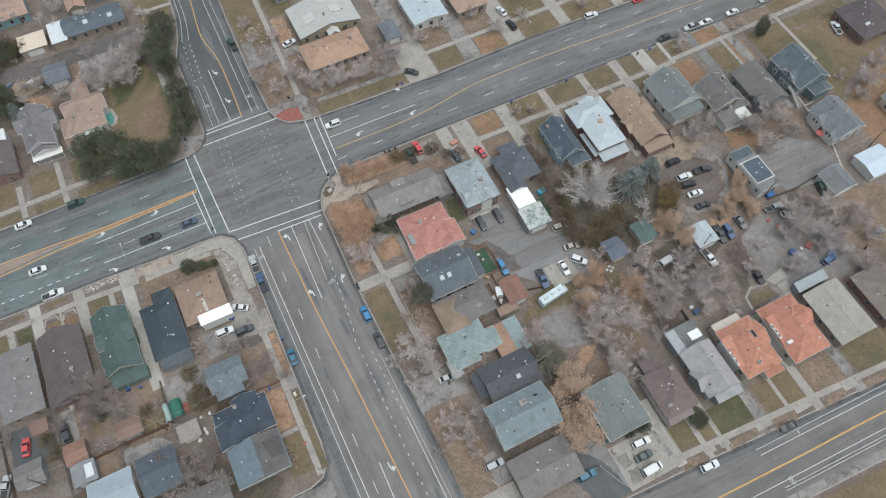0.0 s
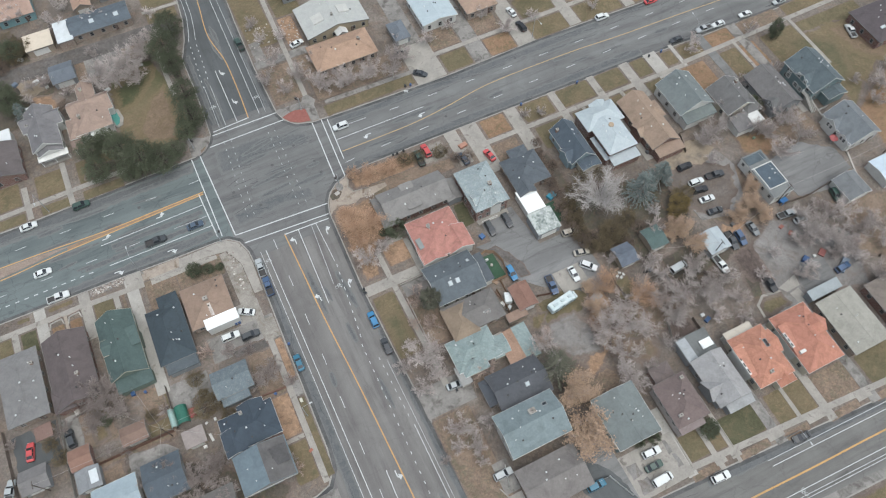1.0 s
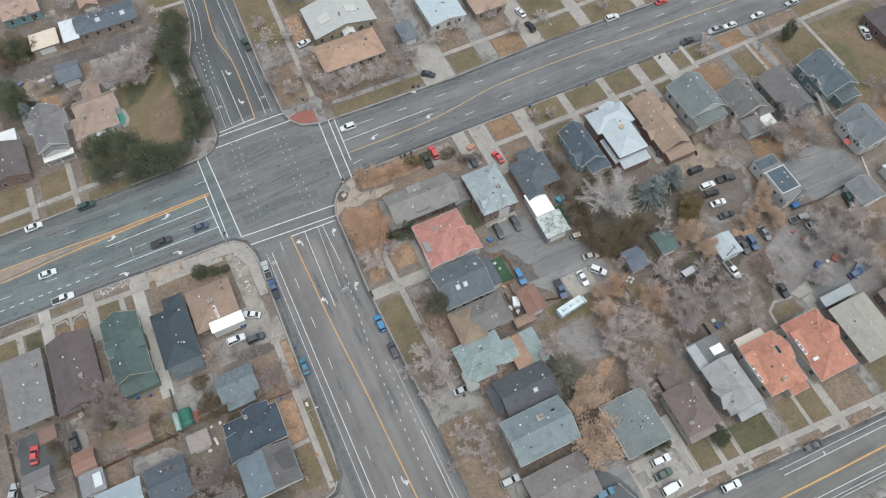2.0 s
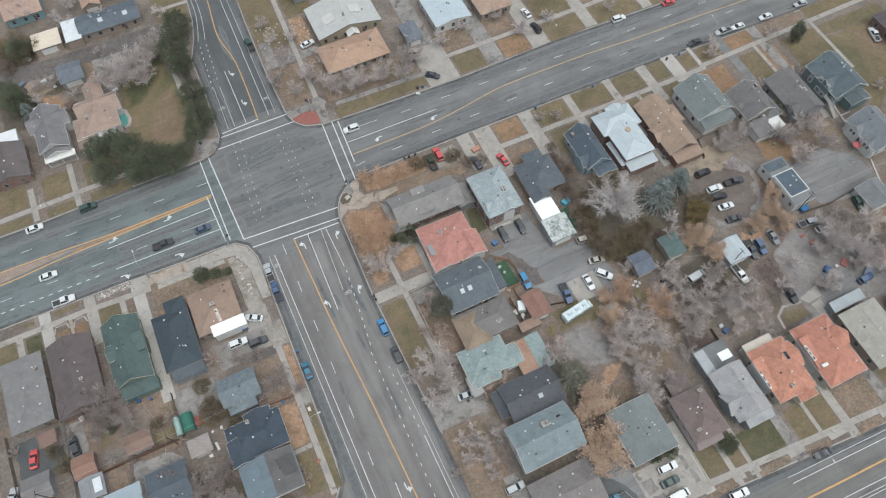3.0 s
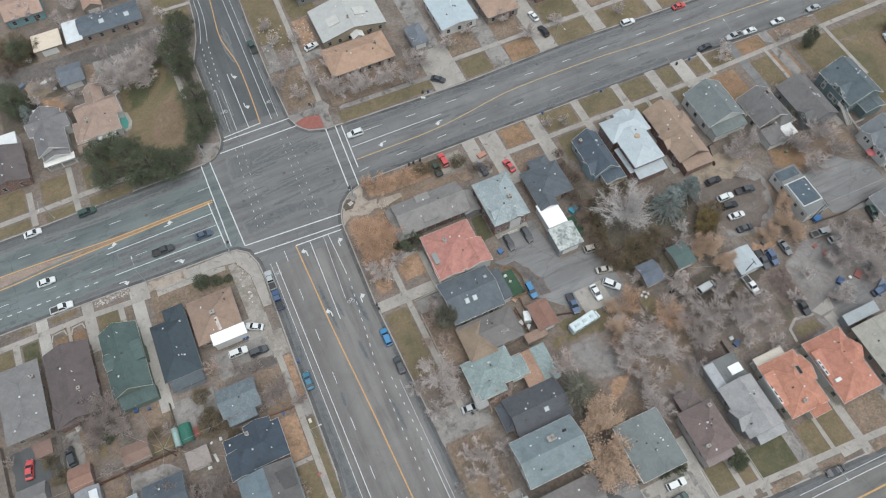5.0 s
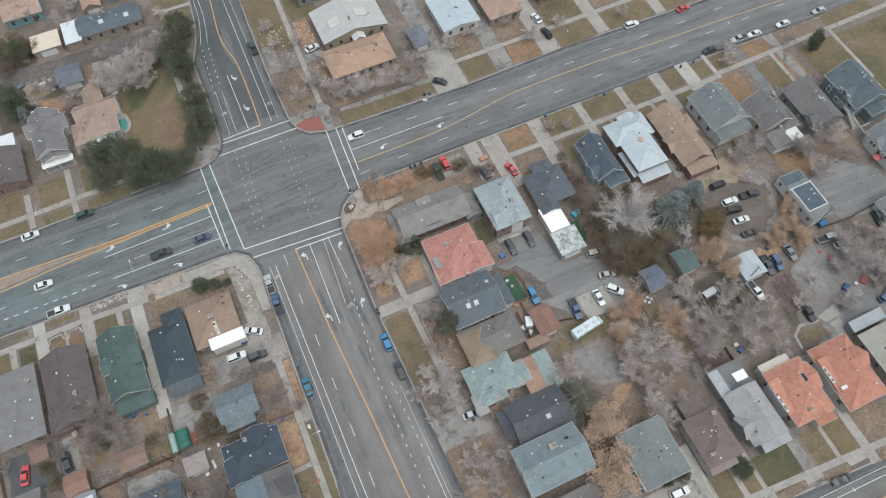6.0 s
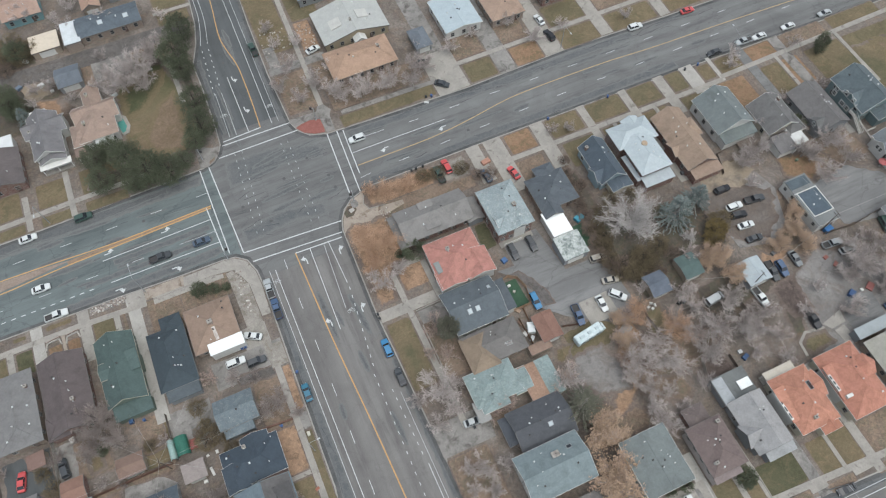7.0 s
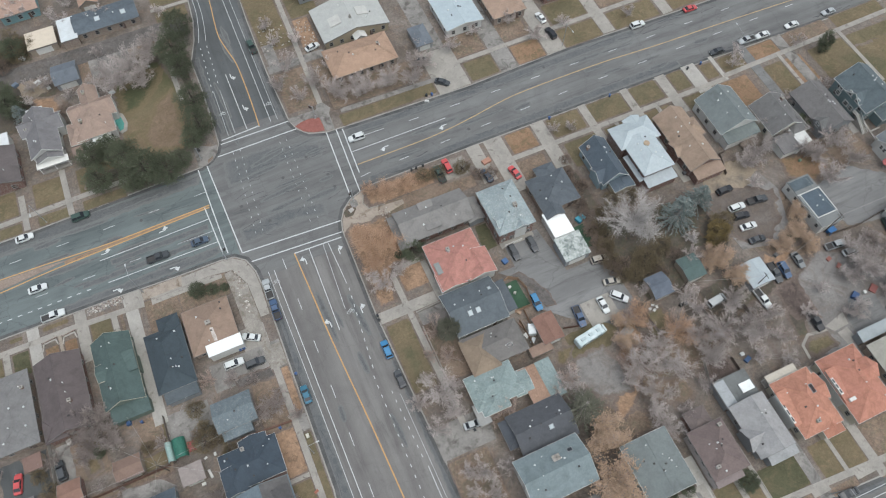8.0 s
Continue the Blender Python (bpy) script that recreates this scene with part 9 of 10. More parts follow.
def low_wall(points, h=0.7, w=0.25, material=None, label="low concrete garden wall"):
    x0, y0 = points[0]
    ob = thing("garden_wall", x0, y0, BLOCK, 0, label, "wall")
    for (ax, ay), (bx, by) in zip(points, points[1:]):
        length = math.hypot(bx - ax, by - ay)
        seg = part("wall_section", box(-w / 2, -w / 2, -0.05, length + w / 2, w / 2, h), material or CONCRETE, ob)
        seg.matrix_basis = pose(ax - x0, ay - y0, 0, 0, 0, math.degrees(math.atan2(by - ay, bx - ax)))


PALE_WALL = surface("pale_wall", rgb(170, 162, 152), rgb(190, 182, 172), 0.5, 3.0)
RUST_FENCE = surface("rusty_boards", rgb(116, 78, 62), rgb(140, 98, 78), 0.5, 4.0, 0.9, 0.3, vary=0.1)
GREYED = surface("greyed_boards", rgb(142, 130, 121), rgb(168, 155, 145), 0.5, 4.0, 0.9, 0.3, vary=0.12)
fence([(87.3, -50.9), (80.1, -50.2), (74.6, -49.9), (73.8, -54.2), (74.3, -57.9)], 1.5, GREYED, "greyed wooden board fence round a yard")
fence([(87.4, -56.4), (87.3, -61.6)], 1.5, GREYED, "greyed wooden board fence round a yard")
fence([(80.2, -68.6), (77.4, -76.2)], 1.6, surface("pale_boards", rgb(160, 150, 140), rgb(182, 172, 160), 0.5, 4.0), "pale weathered board fence")
fence([(44.8, -30.6), (47.2, -29.9), (49.2, -31.2), (50.1, -34.4), (49.3, -38.9), (44.6, -38.9)], 1.7, WOOD_NEW, "new pale wooden fence round the turf yard")
fence([(44.6, -41.4), (44.8, -48.6)], 1.6, WOOD_NEW, "new pale wooden fence behind the house")
fence([(46.8, -39.4), (46.6, -44)], 1.6, WOOD_NEW, "new pale wooden fence behind the house")
fence([(53.6, -47.6), (58.0, -48.8)], 1.2, RUST_FENCE, "rust-brown board fence behind the garage")
fence([(-66.5, -23), (-66.7, -46)], 1.5, PALE_WALL, "pale plastered boundary wall")
fence([(-79.3, -22.7), (-78.5, -46)], 1.6)
fence([(-61.4, -40.1), (-42.4, -40.1)], 1.7, RUST_FENCE, "rust-brown board fence behind the yards")
fence([(-37.4, -59.6), (-32.4, -59.9)], 1.2, TRIM_WHITE, "white board fence beside the house")
low_wall([(-26.0, -40.8), (-14.6, -41.6)], 0.6, 0.35, RUST_FENCE, "low retaining wall of rusty timber")
low_wall([(-26.0, -42.0), (-20, -42.4)], 0.5, 0.3, RUST_FENCE, "low retaining wall of rusty timber")
fence([(128.6, -53.2), (137.6, -54.2), (150, -53.0)], 1.5)
low_wall([(161.6, -28), (158.6, -47.2), (153.6, -60.0)], 0.25, 0.5, PALE_WALL, "pale concrete edging along the drive")
low_wall([(22.6, 8.2), (21.6, 5.8), (22.5, 3.7), (27.0, 3.25)], 0.3, 0.2, CONCRETE, "low pale kerb round the leaf bank")
low_wall([(29.4, -48.9), (42.4, -49.0)], 0.9, 0.3, BRICK_TAN, "tan brick garden wall")
fence([(25.4, -81.9), (24.0, -86.8)], 1.0, TRIM_WHITE, "white garden fence beside the house")
low_wall([(21.9, -86.2), (24.1, -91.5)], 0.4, 0.3, CONCRETE, "low concrete garden wall")
fence([(40.6, -94.8), (46.2, -94.8), (48.8, -100.8)], 1.2, TRIM_WHITE, "white board fence beside the drive")
low_wall([(82.2, -60.8), (87.0, -61.3)], 0.35, 0.25, GREYED, "low timber edging of a garden bed")
low_wall([(82.1, -55.8), (87.0, -56.1)], 0.35, 0.2, GREYED, "low timber edging of a garden bed")
low_wall([(82.0, -58.0), (87.0, -58.8)], 0.35, 0.25, GREYED, "low timber edging of a garden bed")
fence([(86.6, -70.6), (86.6, -77.0)], 1.4)
fence([(80.4, -68.4), (86.0, -68.8)], 1.3)
fence([(97.2, -60.6), (97.6, -66.4)], 1.4)
low_wall([(22.4, -33.0), (22.4, -49.0)], 0.35, 0.25)
low_wall([(22.4, -28.9), (28.8, -28.7)], 0.6, 0.25)
low_wall([(65.0, -101.2), (65.2, -94.4)], 0.3, 0.3)
low_wall([(76.5, -102.0), (76.5, -94.6)], 0.3, 0.2)
fence([(113.2, -83.4), (103.6, -80.0)], 1.4, label="grey board fence behind the bungalow", material=GREY_WALL)
fence([(-41.2, -28.6), (-41.4, -39.8)], 1.4)
fence([(145.0, -22), (153.0, -30)], 1.2)
fence([(115.4, -26.6), (117.4, -20.4), (119.4, -20.2)], 1.3)
# terraced walls before the maroon-roofed bungalow
for x0, x1 in ((-63.9, -60.3), (-59.1, -55.8)):
    low_wall([(x0, -1.0), (x0 + 0.4, 0.6), (x1 - 0.4, 0.9), (x1, -0.6)], 0.4, 0.28, PALE_WALL, "curved pale retaining wall before a lawn")
    low_wall([(x0 + 0.2, 1.2), (x1 - 0.2, 1.6)], 0.25, 0.3, BRICK_RED, "low brick edging before a lawn")


def utility_pole(x, y, h=9.0, arms=1, rz=0.0):
    ob = thing("utility_pole", x, y, BLOCK, rz, "dark wooden utility pole with a cross-arm", "pole", "utility poles")
    part("shaft", rod((0, 0, -0.2), (0, 0, h), 0.14, 0.09, 8), POLE_WOOD, ob)
    for k in range(arms):
        z = h - 0.4 - 0.9 * k
        arm = part("cross_arm", box(-0.9, -0.05, z, 0.9, 0.05, z + 0.1), POLE_WOOD, ob)
        for px in (-0.8, -0.4, 0.4, 0.8):
            part("insulator", rod((px, 0, z + 0.13), (px, 0, z + 0.3), 0.05, 0.03, 6), VENT_DARK.materials[0], arm)
    return h - 0.1


CABLE_GREY = plain("weathered_cable", rgb(168, 164, 160), 0.7)


def cable(a, b, sag=0.6, r=0.03, label="thin overhead cable between poles"):
    bm = bmesh.new()
    a, b = Vector(a), Vector(b)
    pts = [a.lerp(b, k / 10) - Vector((0, 0, sag * 4 * (k / 10) * (1 - k / 10))) for k in range(11)]
    side = (b - a).cross(Vector((0, 0, 1))).normalized() * r
    rings = [[bm.verts.new(p + d) for d in (side, Vector((0, 0, r)), -side, Vector((0, 0, -r)))] for p in pts]
    for p, q in zip(rings, rings[1:]):
        for k in range(4):
            bm.faces.new((p[k], p[(k + 1) % 4], q[(k + 1) % 4], q[k]))
    bm.faces.new(rings[0][::-1])
    bm.faces.new(rings[-1])
    bmesh.ops.recalc_face_normals(bm, faces=bm.faces)
    tagged(new("overhead_cable", mesh_of("overhead_cable", bm, CABLE_GREY)), label, "cable", "overhead cables")


utility_pole(128.9, -52.0, 9.5, 2, 90)
utility_pole(102.4, -57.8, 8.5, 1, 90)
utility_pole(-43.0, -41.0, 8.5, 1, 90)
utility_pole(84.4, -51.2, 8.0, 2, 30)
utility_pole(-72, -40.8, 8.5, 1, 90)
utility_pole(168, -52, 9.0, 1, 90)
cable((128.9, -52, 9.3), (102.4, -57.8, 8.3), 0.8)
cable((102.4, -57.8, 8.3), (84.4, -51.2, 7.8), 0.5)
cable((128.9, -52, 9.3), (168, -52, 8.8), 1.0)
cable((-43, -41.0, 8.4), (-72, -40.8, 8.4), 0.7)
for e in ((-48, -26.5, 3.6), (-34.5, -27.2, 3.4), (-60, -24.6, 3.4), (-25.6, -38.6, 3.0), (-46.6, -45.8, 3.4), (-31.6, -47, 3.4)):
    cable((-43, -41.0, 8.3), e, 0.3, 0.024, "thin service cable to a house")
cable((84.4, -51.2, 7.8), (58, -78.4, 4.2), 0.6, 0.024, "thin service cable to a house")
cable((128.9, -52, 9.2), (131, -38, 5.0), 0.3, 0.024, "thin service cable to a house")


def street_lamp(x, y, rz, h=9.0, reach=3.2):
    ob = thing("street_lamp", x, y, BLOCK, rz, "grey steel street lamp with a long arm", "street lamp", "street lamps")
    part("post", rod((0, 0, 0), (0, 0, h), 0.11, 0.07, 8), STEEL, ob)
    part("base", rod((0, 0, 0), (0, 0, 0.35), 0.22, 0.2, 8), CONCRETE, ob)
    part("arm", rod((0, 0, h - 0.15), (0, reach, h + 0.35), 0.05, 0.04, 6), STEEL, ob)
    bm = bmesh.new()
    add_box(bm, -0.16, reach - 0.1, h + 0.26, 0.16, reach + 0.65, h + 0.44, 0.05)
    part("lamp_head", bm, plain("lamp_grey", rgb(190, 192, 194), 0.5), ob)


street_lamp(-38.3, 4.5, 0)
street_lamp(88.6, -105.6, 180)
street_lamp(-57.0, 35.0, 180)
street_lamp(97.0, 32.6, 180, 9.0)
street_lamp(142.0, 8.6, 0)
street_lamp(-12.2, -50.5, -90, 8.0, 2.0)


def traffic_signal(x, y, rz, arm=5.0, h=6.0):
    """A signal pole with its mast arm and hanging heads."""
    ob = thing("traffic_signal", x, y, BLOCK, rz, "grey traffic signal pole on the junction corner", "traffic light", "traffic signals")
    part("post", rod((0, 0, 0), (0, 0, h), 0.13, 0.1, 8), STEEL, ob)
    part("base", rod((0, 0, 0), (0, 0, 0.25), 0.3, 0.3, 8), CONCRETE, ob)
    part("mast_arm", rod((0, 0, h - 0.4), (0, arm, h), 0.07, 0.05, 6), STEEL, ob)
    for d in (arm * 0.55, arm - 0.2):
        head = part("signal_head", box(-0.18, d - 0.16, h - 1.1, 0.18, d + 0.16, h - 0.1), VENT_DARK.materials[0], ob)
        for k in range(3):
            part("lens", rod((-0.19, d, h - 0.28 - 0.3 * k), (-0.2, d, h - 0.28 - 0.3 * k), 0.1, 0.1, 8), LAMP_RED if k == 0 else VENT_DARK.materials[0], head)
    part("push_button_box", box(-0.1, -0.18, 1.0, 0.1, -0.1, 1.4), plain("lamp_grey", rgb(190, 192, 194), 0.5), ob)


traffic_signal(19.6, 7.4, 130, 1.2, 6.0)
traffic_signal(19.4, 37.8, 45, 1.2, 5.5)
traffic_signal(-16.4, 4.6, -60, 1.2, 5.5)
traffic_signal(-14.2, 37.6, -135, 1.2, 5.5)
slab("island_bed", rounded(18.4, 5.6, 20.4, 8.0, 0.9), PATH_Z + 0.03, GRAVEL, "gravel bed round the signal pole", "bed")


def wheelie_bin(x, y, rz, colour, word):
    ob = thing("wheelie_bin", x, y, 0.15, rz, f"{word} plastic wheeled bin standing outdoors", "bin", "wheeled bins")
    mat = plain("bin_" + word, rgb(*colour), 0.5)
    bm = bmesh.new()
    v = add_box(bm, -0.24, -0.28, 0.1, 0.24, 0.28, 1.0)
    for k in range(4):
        v[k].co.x *= 0.8
        v[k].co.y *= 0.8
    part("body", bm, mat, ob)
    part("lid", box(-0.28, -0.32, 1.0, 0.28, 0.34, 1.08, 0.03), mat, ob)
    part("handle", rod((-0.25, 0.36, 1.0), (0.25, 0.36, 1.0), 0.02, 0.02, 6), mat, ob)
    for s in (-1, 1):
        part("wheel", rod((s * 0.2, 0.26, 0.1), (s * 0.26, 0.26, 0.1), 0.1, 0.1, 8), TYRE, ob)


for x, y, w in ((-46.0, -27.8, "blue"), (-17.3, -42.2, "blue"), (-9.9, -31.5, "blue"), (80.4, 10.0, "blue"), (100.2, 9.9, "blue"), (131.0, 9.2, "blue"), (53.2, 31.6, "blue"), (126.4, 9.2, "black"), (13.2, -25.9, "black"), (13.2, -27.0, "black"),
                (39.0, 10.0, "black"), (37.6, 10.0, "black"), (41.0, 10.0, "black"), (104.6, -32, "black"), (-19.4, -20.4, "blue"), (-20.2, -20.4, "blue"), (23.2, -60.9, "black"), (31.6, -64.0, "blue"), (32.5, -64.1, "blue"), (51.6, 31.9, "black"), (-62.9, -20, "black"), (-63.2, -22.4, "black")):
    wheelie_bin(x, y, random.uniform(0, 360), {"blue": (60, 96, 150), "black": (58, 62, 66)}[w], w)


def tarp_shelter(x, y, w, d, h, colour, label):
    """A fabric shelter stretched over bowed ribs."""
    ob = thing("fabric_shelter", x, y, BLOCK, 0, label, "shelter")
    bm = bmesh.new()
    rows = []
    for yy in (-d / 2, 0, d / 2):
        rows.append([bm.verts.new((w / 2 * math.cos(t), yy, h * (0.35 + 0.65 * math.sin(t)))) for t in [math.pi * k / 8 for k in range(9)]])
    for a, b in zip(rows, rows[1:]):
        for k in range(8):
            bm.faces.new((a[k], a[k + 1], b[k + 1], b[k]))
    sheet = part("cover", bm, surface("tarp_" + "_".join(map(str, colour)), rgb(*colour), shade(rgb(*colour), 1.2), 0.8, 3.0, 0.6), ob)
    solid = sheet.modifiers.new("thickness", "SOLIDIFY")
    solid.thickness = 0.03
    for yy in (-d / 2 + 0.05, d / 2 - 0.05):
        for s in (-1, 1):
            part("leg", rod((s * (w / 2 - 0.05), yy, 0), (s * (w / 2 - 0.05), yy, h * 0.4), 0.03, 0.03, 6), STEEL, ob)


tarp_shelter(-39.4, -37.4, 3.0, 4.6, 2.4, (36, 104, 88), "green fabric shelter in a back yard")
tarp_shelter(-41.7, -37.4, 1.6, 4.6, 2.1, (140, 168, 162), "pale green lean-to shelter in a yard")


def crate(x, y, w, d, h, colour, name, label, category, rz=0.0, z=0.19):
    """A lidded box with corner battens."""
    ob = thing(name, x, y, z, rz, label, category)
    mat = plain("crate_" + "_".join(map(str, colour)), rgb(*colour), 0.6)
    part("body", box(-w / 2, -d / 2, 0, w / 2, d / 2, h * 0.88), mat, ob)
    part("lid", box(-w / 2 - 0.04, -d / 2 - 0.04, h * 0.88, w / 2 + 0.04, d / 2 + 0.04, h, 0.03), mat, ob)
    for sx in (-1, 1):
        for sy in (-1, 1):
            part("corner_post", box(sx * w / 2 - 0.03, sy * d / 2 - 0.03, 0, sx * w / 2 + 0.03, sy * d / 2 + 0.03, h * 0.86), mat, ob)


crate(-37.0, -37.8, 1.4, 2.2, 1.0, (190, 70, 72), "storage_box", "red covered load beside the shelter", "storage box")
crate(72.3, -22.4, 2.3, 1.7, 1.1, (44, 158, 186), "storage_box", "turquoise box by the garage", "storage box", 20)
crate(130.4, -52.6, 2.2, 1.4, 1.2, (40, 110, 170), "storage_box", "blue covered load by the wall", "storage box", 10)
crate(48.6, -25.4, 1.3, 1.3, 0.9, (70, 110, 160), "storage_box", "blue tub beside the yard", "storage box", 15)
crate(124.1, -69.9, 1.8, 1.4, 1.0, (54, 86, 130), "storage_box", "blue covered load under trees", "storage box", 30)
crate(129.8, -70.2, 2.2, 1.6, 0.5, (160, 84, 76), "storage_box", "faded red load under trees", "storage box", 30)
crate(46.2, -44.8, 1.8, 2.6, 1.6, (214, 218, 220), "trailer", "small white trailer behind the house", "trailer", -20)
crate(67.4, -54.6, 3.0, 2.2, 0.5, (160, 154, 150), "deck", "weathered grey timber platform", "deck", 25)
crate(-14.4, -58.7, 0.9, 0.5, 0.5, (170, 90, 60), "planter", "rust-orange planter on a lawn", "planter", 20)
crate(-12.2, -46.4, 0.6, 0.9, 0.7, (206, 200, 180), "planter", "cream planter beside the path", "planter")
crate(-62.2, -25.6, 1.0, 1.6, 0.6, (190, 184, 176), "storage_box", "pale boxes behind the house", "storage box", 15)
crate(-34.7, -45.4, 0.5, 2.0, 0.4, (204, 202, 198), "storage_box", "white boards stacked in a yard", "storage box", 10)
crate(-36.6, -47.0, 0.8, 0.6, 0.7, (210, 206, 200), "storage_box", "white box in a yard", "storage box")
crate(57.6, 4.2, 2.4, 1.4, 0.8, (186, 122, 92), "storage_box", "orange-brown pallet stack on a drive", "storage box", 10)
crate(90.0, -72.6, 1.6, 1.0, 0.8, (60, 90, 130), "storage_box", "blue covered load behind the house", "storage box", 20)
crate(89.6, -71.0, 1.0, 0.8, 0.6, (190, 192, 194), "storage_box", "pale box behind the house", "storage box")
for x, y in ((113.0, -52.4), (84.6, -54.2), (105.4, -21.6), (140.4, -26.4), (52.4, -45.4)):
    crate(x, y, 0.9, 0.9, 0.8, (110, 110, 112), "air_conditioner", "grey air conditioning unit on the ground", "air conditioner", random.uniform(0, 90))
for x, y in ((70.4, -53.2), (67.9, -67.0)):
    ob = thing("tyre", x, y, 0.14, 0, "pale discarded tyre lying on grass", "tyre")
    bm = bmesh.new()
    for k in range(12):
        a, b = 2 * math.pi * k / 12, 2 * math.pi * (k + 1) / 12
        add_rod(bm, (0.5 * math.cos(a), 0.5 * math.sin(a), 0.12), (0.5 * math.cos(b), 0.5 * math.sin(b), 0.12), 0.12, 0.12, 6)
    part("ring", bm, plain("pale_rubber", rgb(160, 152, 146), 0.8), ob)

# garden pond beside the lawn
slab("pond_edge", [(-34.4, 62.6), (-32.4, 63.6), (-30.6, 62.0), (-30.0, 58.4), (-30.8, 55.8), (-32.4, 55.2), (-33.6, 57.4)], PATH_Z + 0.15, CONCRETE, "pale stone edge round the pond", "pond edge")
slab("water", [(-33.8, 61.6), (-32.6, 62.4), (-31.4, 61.0), (-31.0, 58.4), (-31.6, 56.6), (-32.6, 56.2), (-33.0, 58.4)], PATH_Z + 0.18, plain("pond_water", rgb(70, 150, 140), 0.12), "still turquoise pond water", "water")


def rock_bed(x0, y0, x1, y1, count, seed, label):
    rng = random.Random(seed)
    bm = bmesh.new()
    for i in range(count):
        x, y, r = rng.uniform(x0, x1), rng.uniform(y0, y1), rng.uniform(0.14, 0.34)
        hull = [bm.verts.new((x + r * math.cos(a) * rng.uniform(0.7, 1.2), y + r * math.sin(a) * rng.uniform(0.7, 1.2), BLOCK + 0.02)) for a in [k * 1.257 for k in range(5)]]
        top = [bm.verts.new((v.co.x * 0.6 + x * 0.4, v.co.y * 0.6 + y * 0.4, BLOCK + r * rng.uniform(0.7, 1.0))) for v in hull]
        bm.faces.new(top)
        for k in range(5):
            bm.faces.new((hull[k], hull[(k + 1) % 5], top[(k + 1) % 5], top[k]))
    ob = new("garden_rocks", mesh_of("garden_rocks", bm, ROCK))
    tagged(ob, label, "rocks", kind="stuff")


ROCK, rn, rl, rb = start("garden_rock", 0.9)
rl.new(ramp_node(rn, rl, rn.new("ShaderNodeNewGeometry").outputs["Random Per Island"], ((0.0, rgb(120, 92, 80)), (0.5, rgb(170, 156, 144)), (1.0, rgb(212, 206, 198)))), rb.inputs["Base Color"])
rock_bed(-52.4, 3.9, -43.6, 5.7, 150, 3, "bed of pale and rusty rocks on the verge")
rock_bed(-16.6, -12, -14.6, 0.5, 60, 4, "scattered pale rocks on gravel")
rock_bed(24.8, -3.4, 27.2, 2.4, 50, 5, "pale rocks by the corner house")
rock_bed(25.2, 63, 29.6, 75, 60, 6, "pale rocks on the earth slope")
rock_bed(13.6, 66, 22, 76, 60, 7, "flat pale stones on the verge")


# sealed cracks and dirt on the road
def crack(x0, y0, x1, y1, wander, width, seed):
    rng = random.Random(seed)
    n = max(3, int(math.hypot(x1 - x0, y1 - y0) / 1.2))
    pts, off = [], 0.0
    d = Vector((x1 - x0, y1 - y0)).normalized()
    for k in range(n + 1):
        off = off * 0.7 + rng.gauss(0, wander)
        pts.append((x0 + (x1 - x0) * k / n - d.y * off, y0 + (y1 - y0) * k / n + d.x * off))
    curve_line(pts, width, TAR, "dark sealed crack in the asphalt", 0.0165)


TAR = surface("crack_sealant", rgb(70, 71, 73), rgb(92, 93, 95), 0.6, 4.0, 0.8, 0.1)
crng = random.Random(11)
for k in range(46):
    x = crng.uniform(26, 190)
    side = crng.random()
    y = crng.uniform(26.2, 30.6) if side < 0.55 else crng.uniform(10.9, 14.5)
    y -= max(0, x - 120) * 0.03
    crack(x, y, x + crng.uniform(3, 11), y + crng.uniform(-0.8, 0.8), 0.16, crng.uniform(0.08, 0.2), k)
for k in range(16):
    x = crng.uniform(-80, -18)
    y = crng.uniform(6.5, 33)
    crack(x, y, x + crng.uniform(2, 7), y + crng.uniform(-1, 1), 0.12, crng.uniform(0.06, 0.12), 100 + k)
for k in range(26):
    x, y = crng.uniform(-11, 18), crng.uniform(6, 34)
    crack(x, y, x + crng.uniform(1.5, 7), y + crng.uniform(-1, 1.4), 0.18, crng.uniform(0.06, 0.16), 200 + k)
for k in range(10):
    y = crng.uniform(-90, -8)
    crack(crng.uniform(-9.8, -8.4), y, crng.uniform(-9.8, -8.4), y - crng.uniform(3, 9), 0.15, crng.uniform(0.06, 0.14), 300 + k)
for k in range(10):
    x = crng.uniform(40, 120)
    y = -106.4 - (x - 60) * 0.06
    crack(x, y, x + crng.uniform(3, 9), y - 0.5, 0.16, crng.uniform(0.06, 0.15), 400 + k)


def manhole(x, y, r=0.45):
    setting("manhole_cover", rod((x, y, -0.01), (x, y, 0.012), r, r, 14), plain("worn_iron", rgb(88, 88, 88), 0.7), "round dark iron manhole cover", "manhole cover")


for x, y in ((-8.4, 18.5), (4.6, 22.6), (-2.8, 11.2), (12.6, 26.4), (1.6, -18), (-34, 25.4), (58, 16.4), (88, 27.6), (16.6, 14.2), (16.2, 18.6), (0.8, 70)):
    manhole(x, y)

# loose things in the yards
crate(44.4, -45.5, 1.0, 1.2, 0.7, (205, 205, 202), "storage_box", "white box in a cluttered yard", "storage box", 20, 0.15)
crate(45.1, -38.7, 0.8, 2.6, 0.6, (176, 140, 108), "timber_stack", "stack of new timber in a cluttered yard", "timber stack", 35, 0.15)
crate(44.6, -42.5, 0.7, 1.6, 0.5, (150, 112, 92), "timber_stack", "stack of brown boards in a cluttered yard", "timber stack", 10, 0.15)
crate(45.4, -47.2, 1.4, 0.8, 0.6, (190, 194, 198), "storage_box", "pale crate in a cluttered yard", "storage box", 40, 0.15)


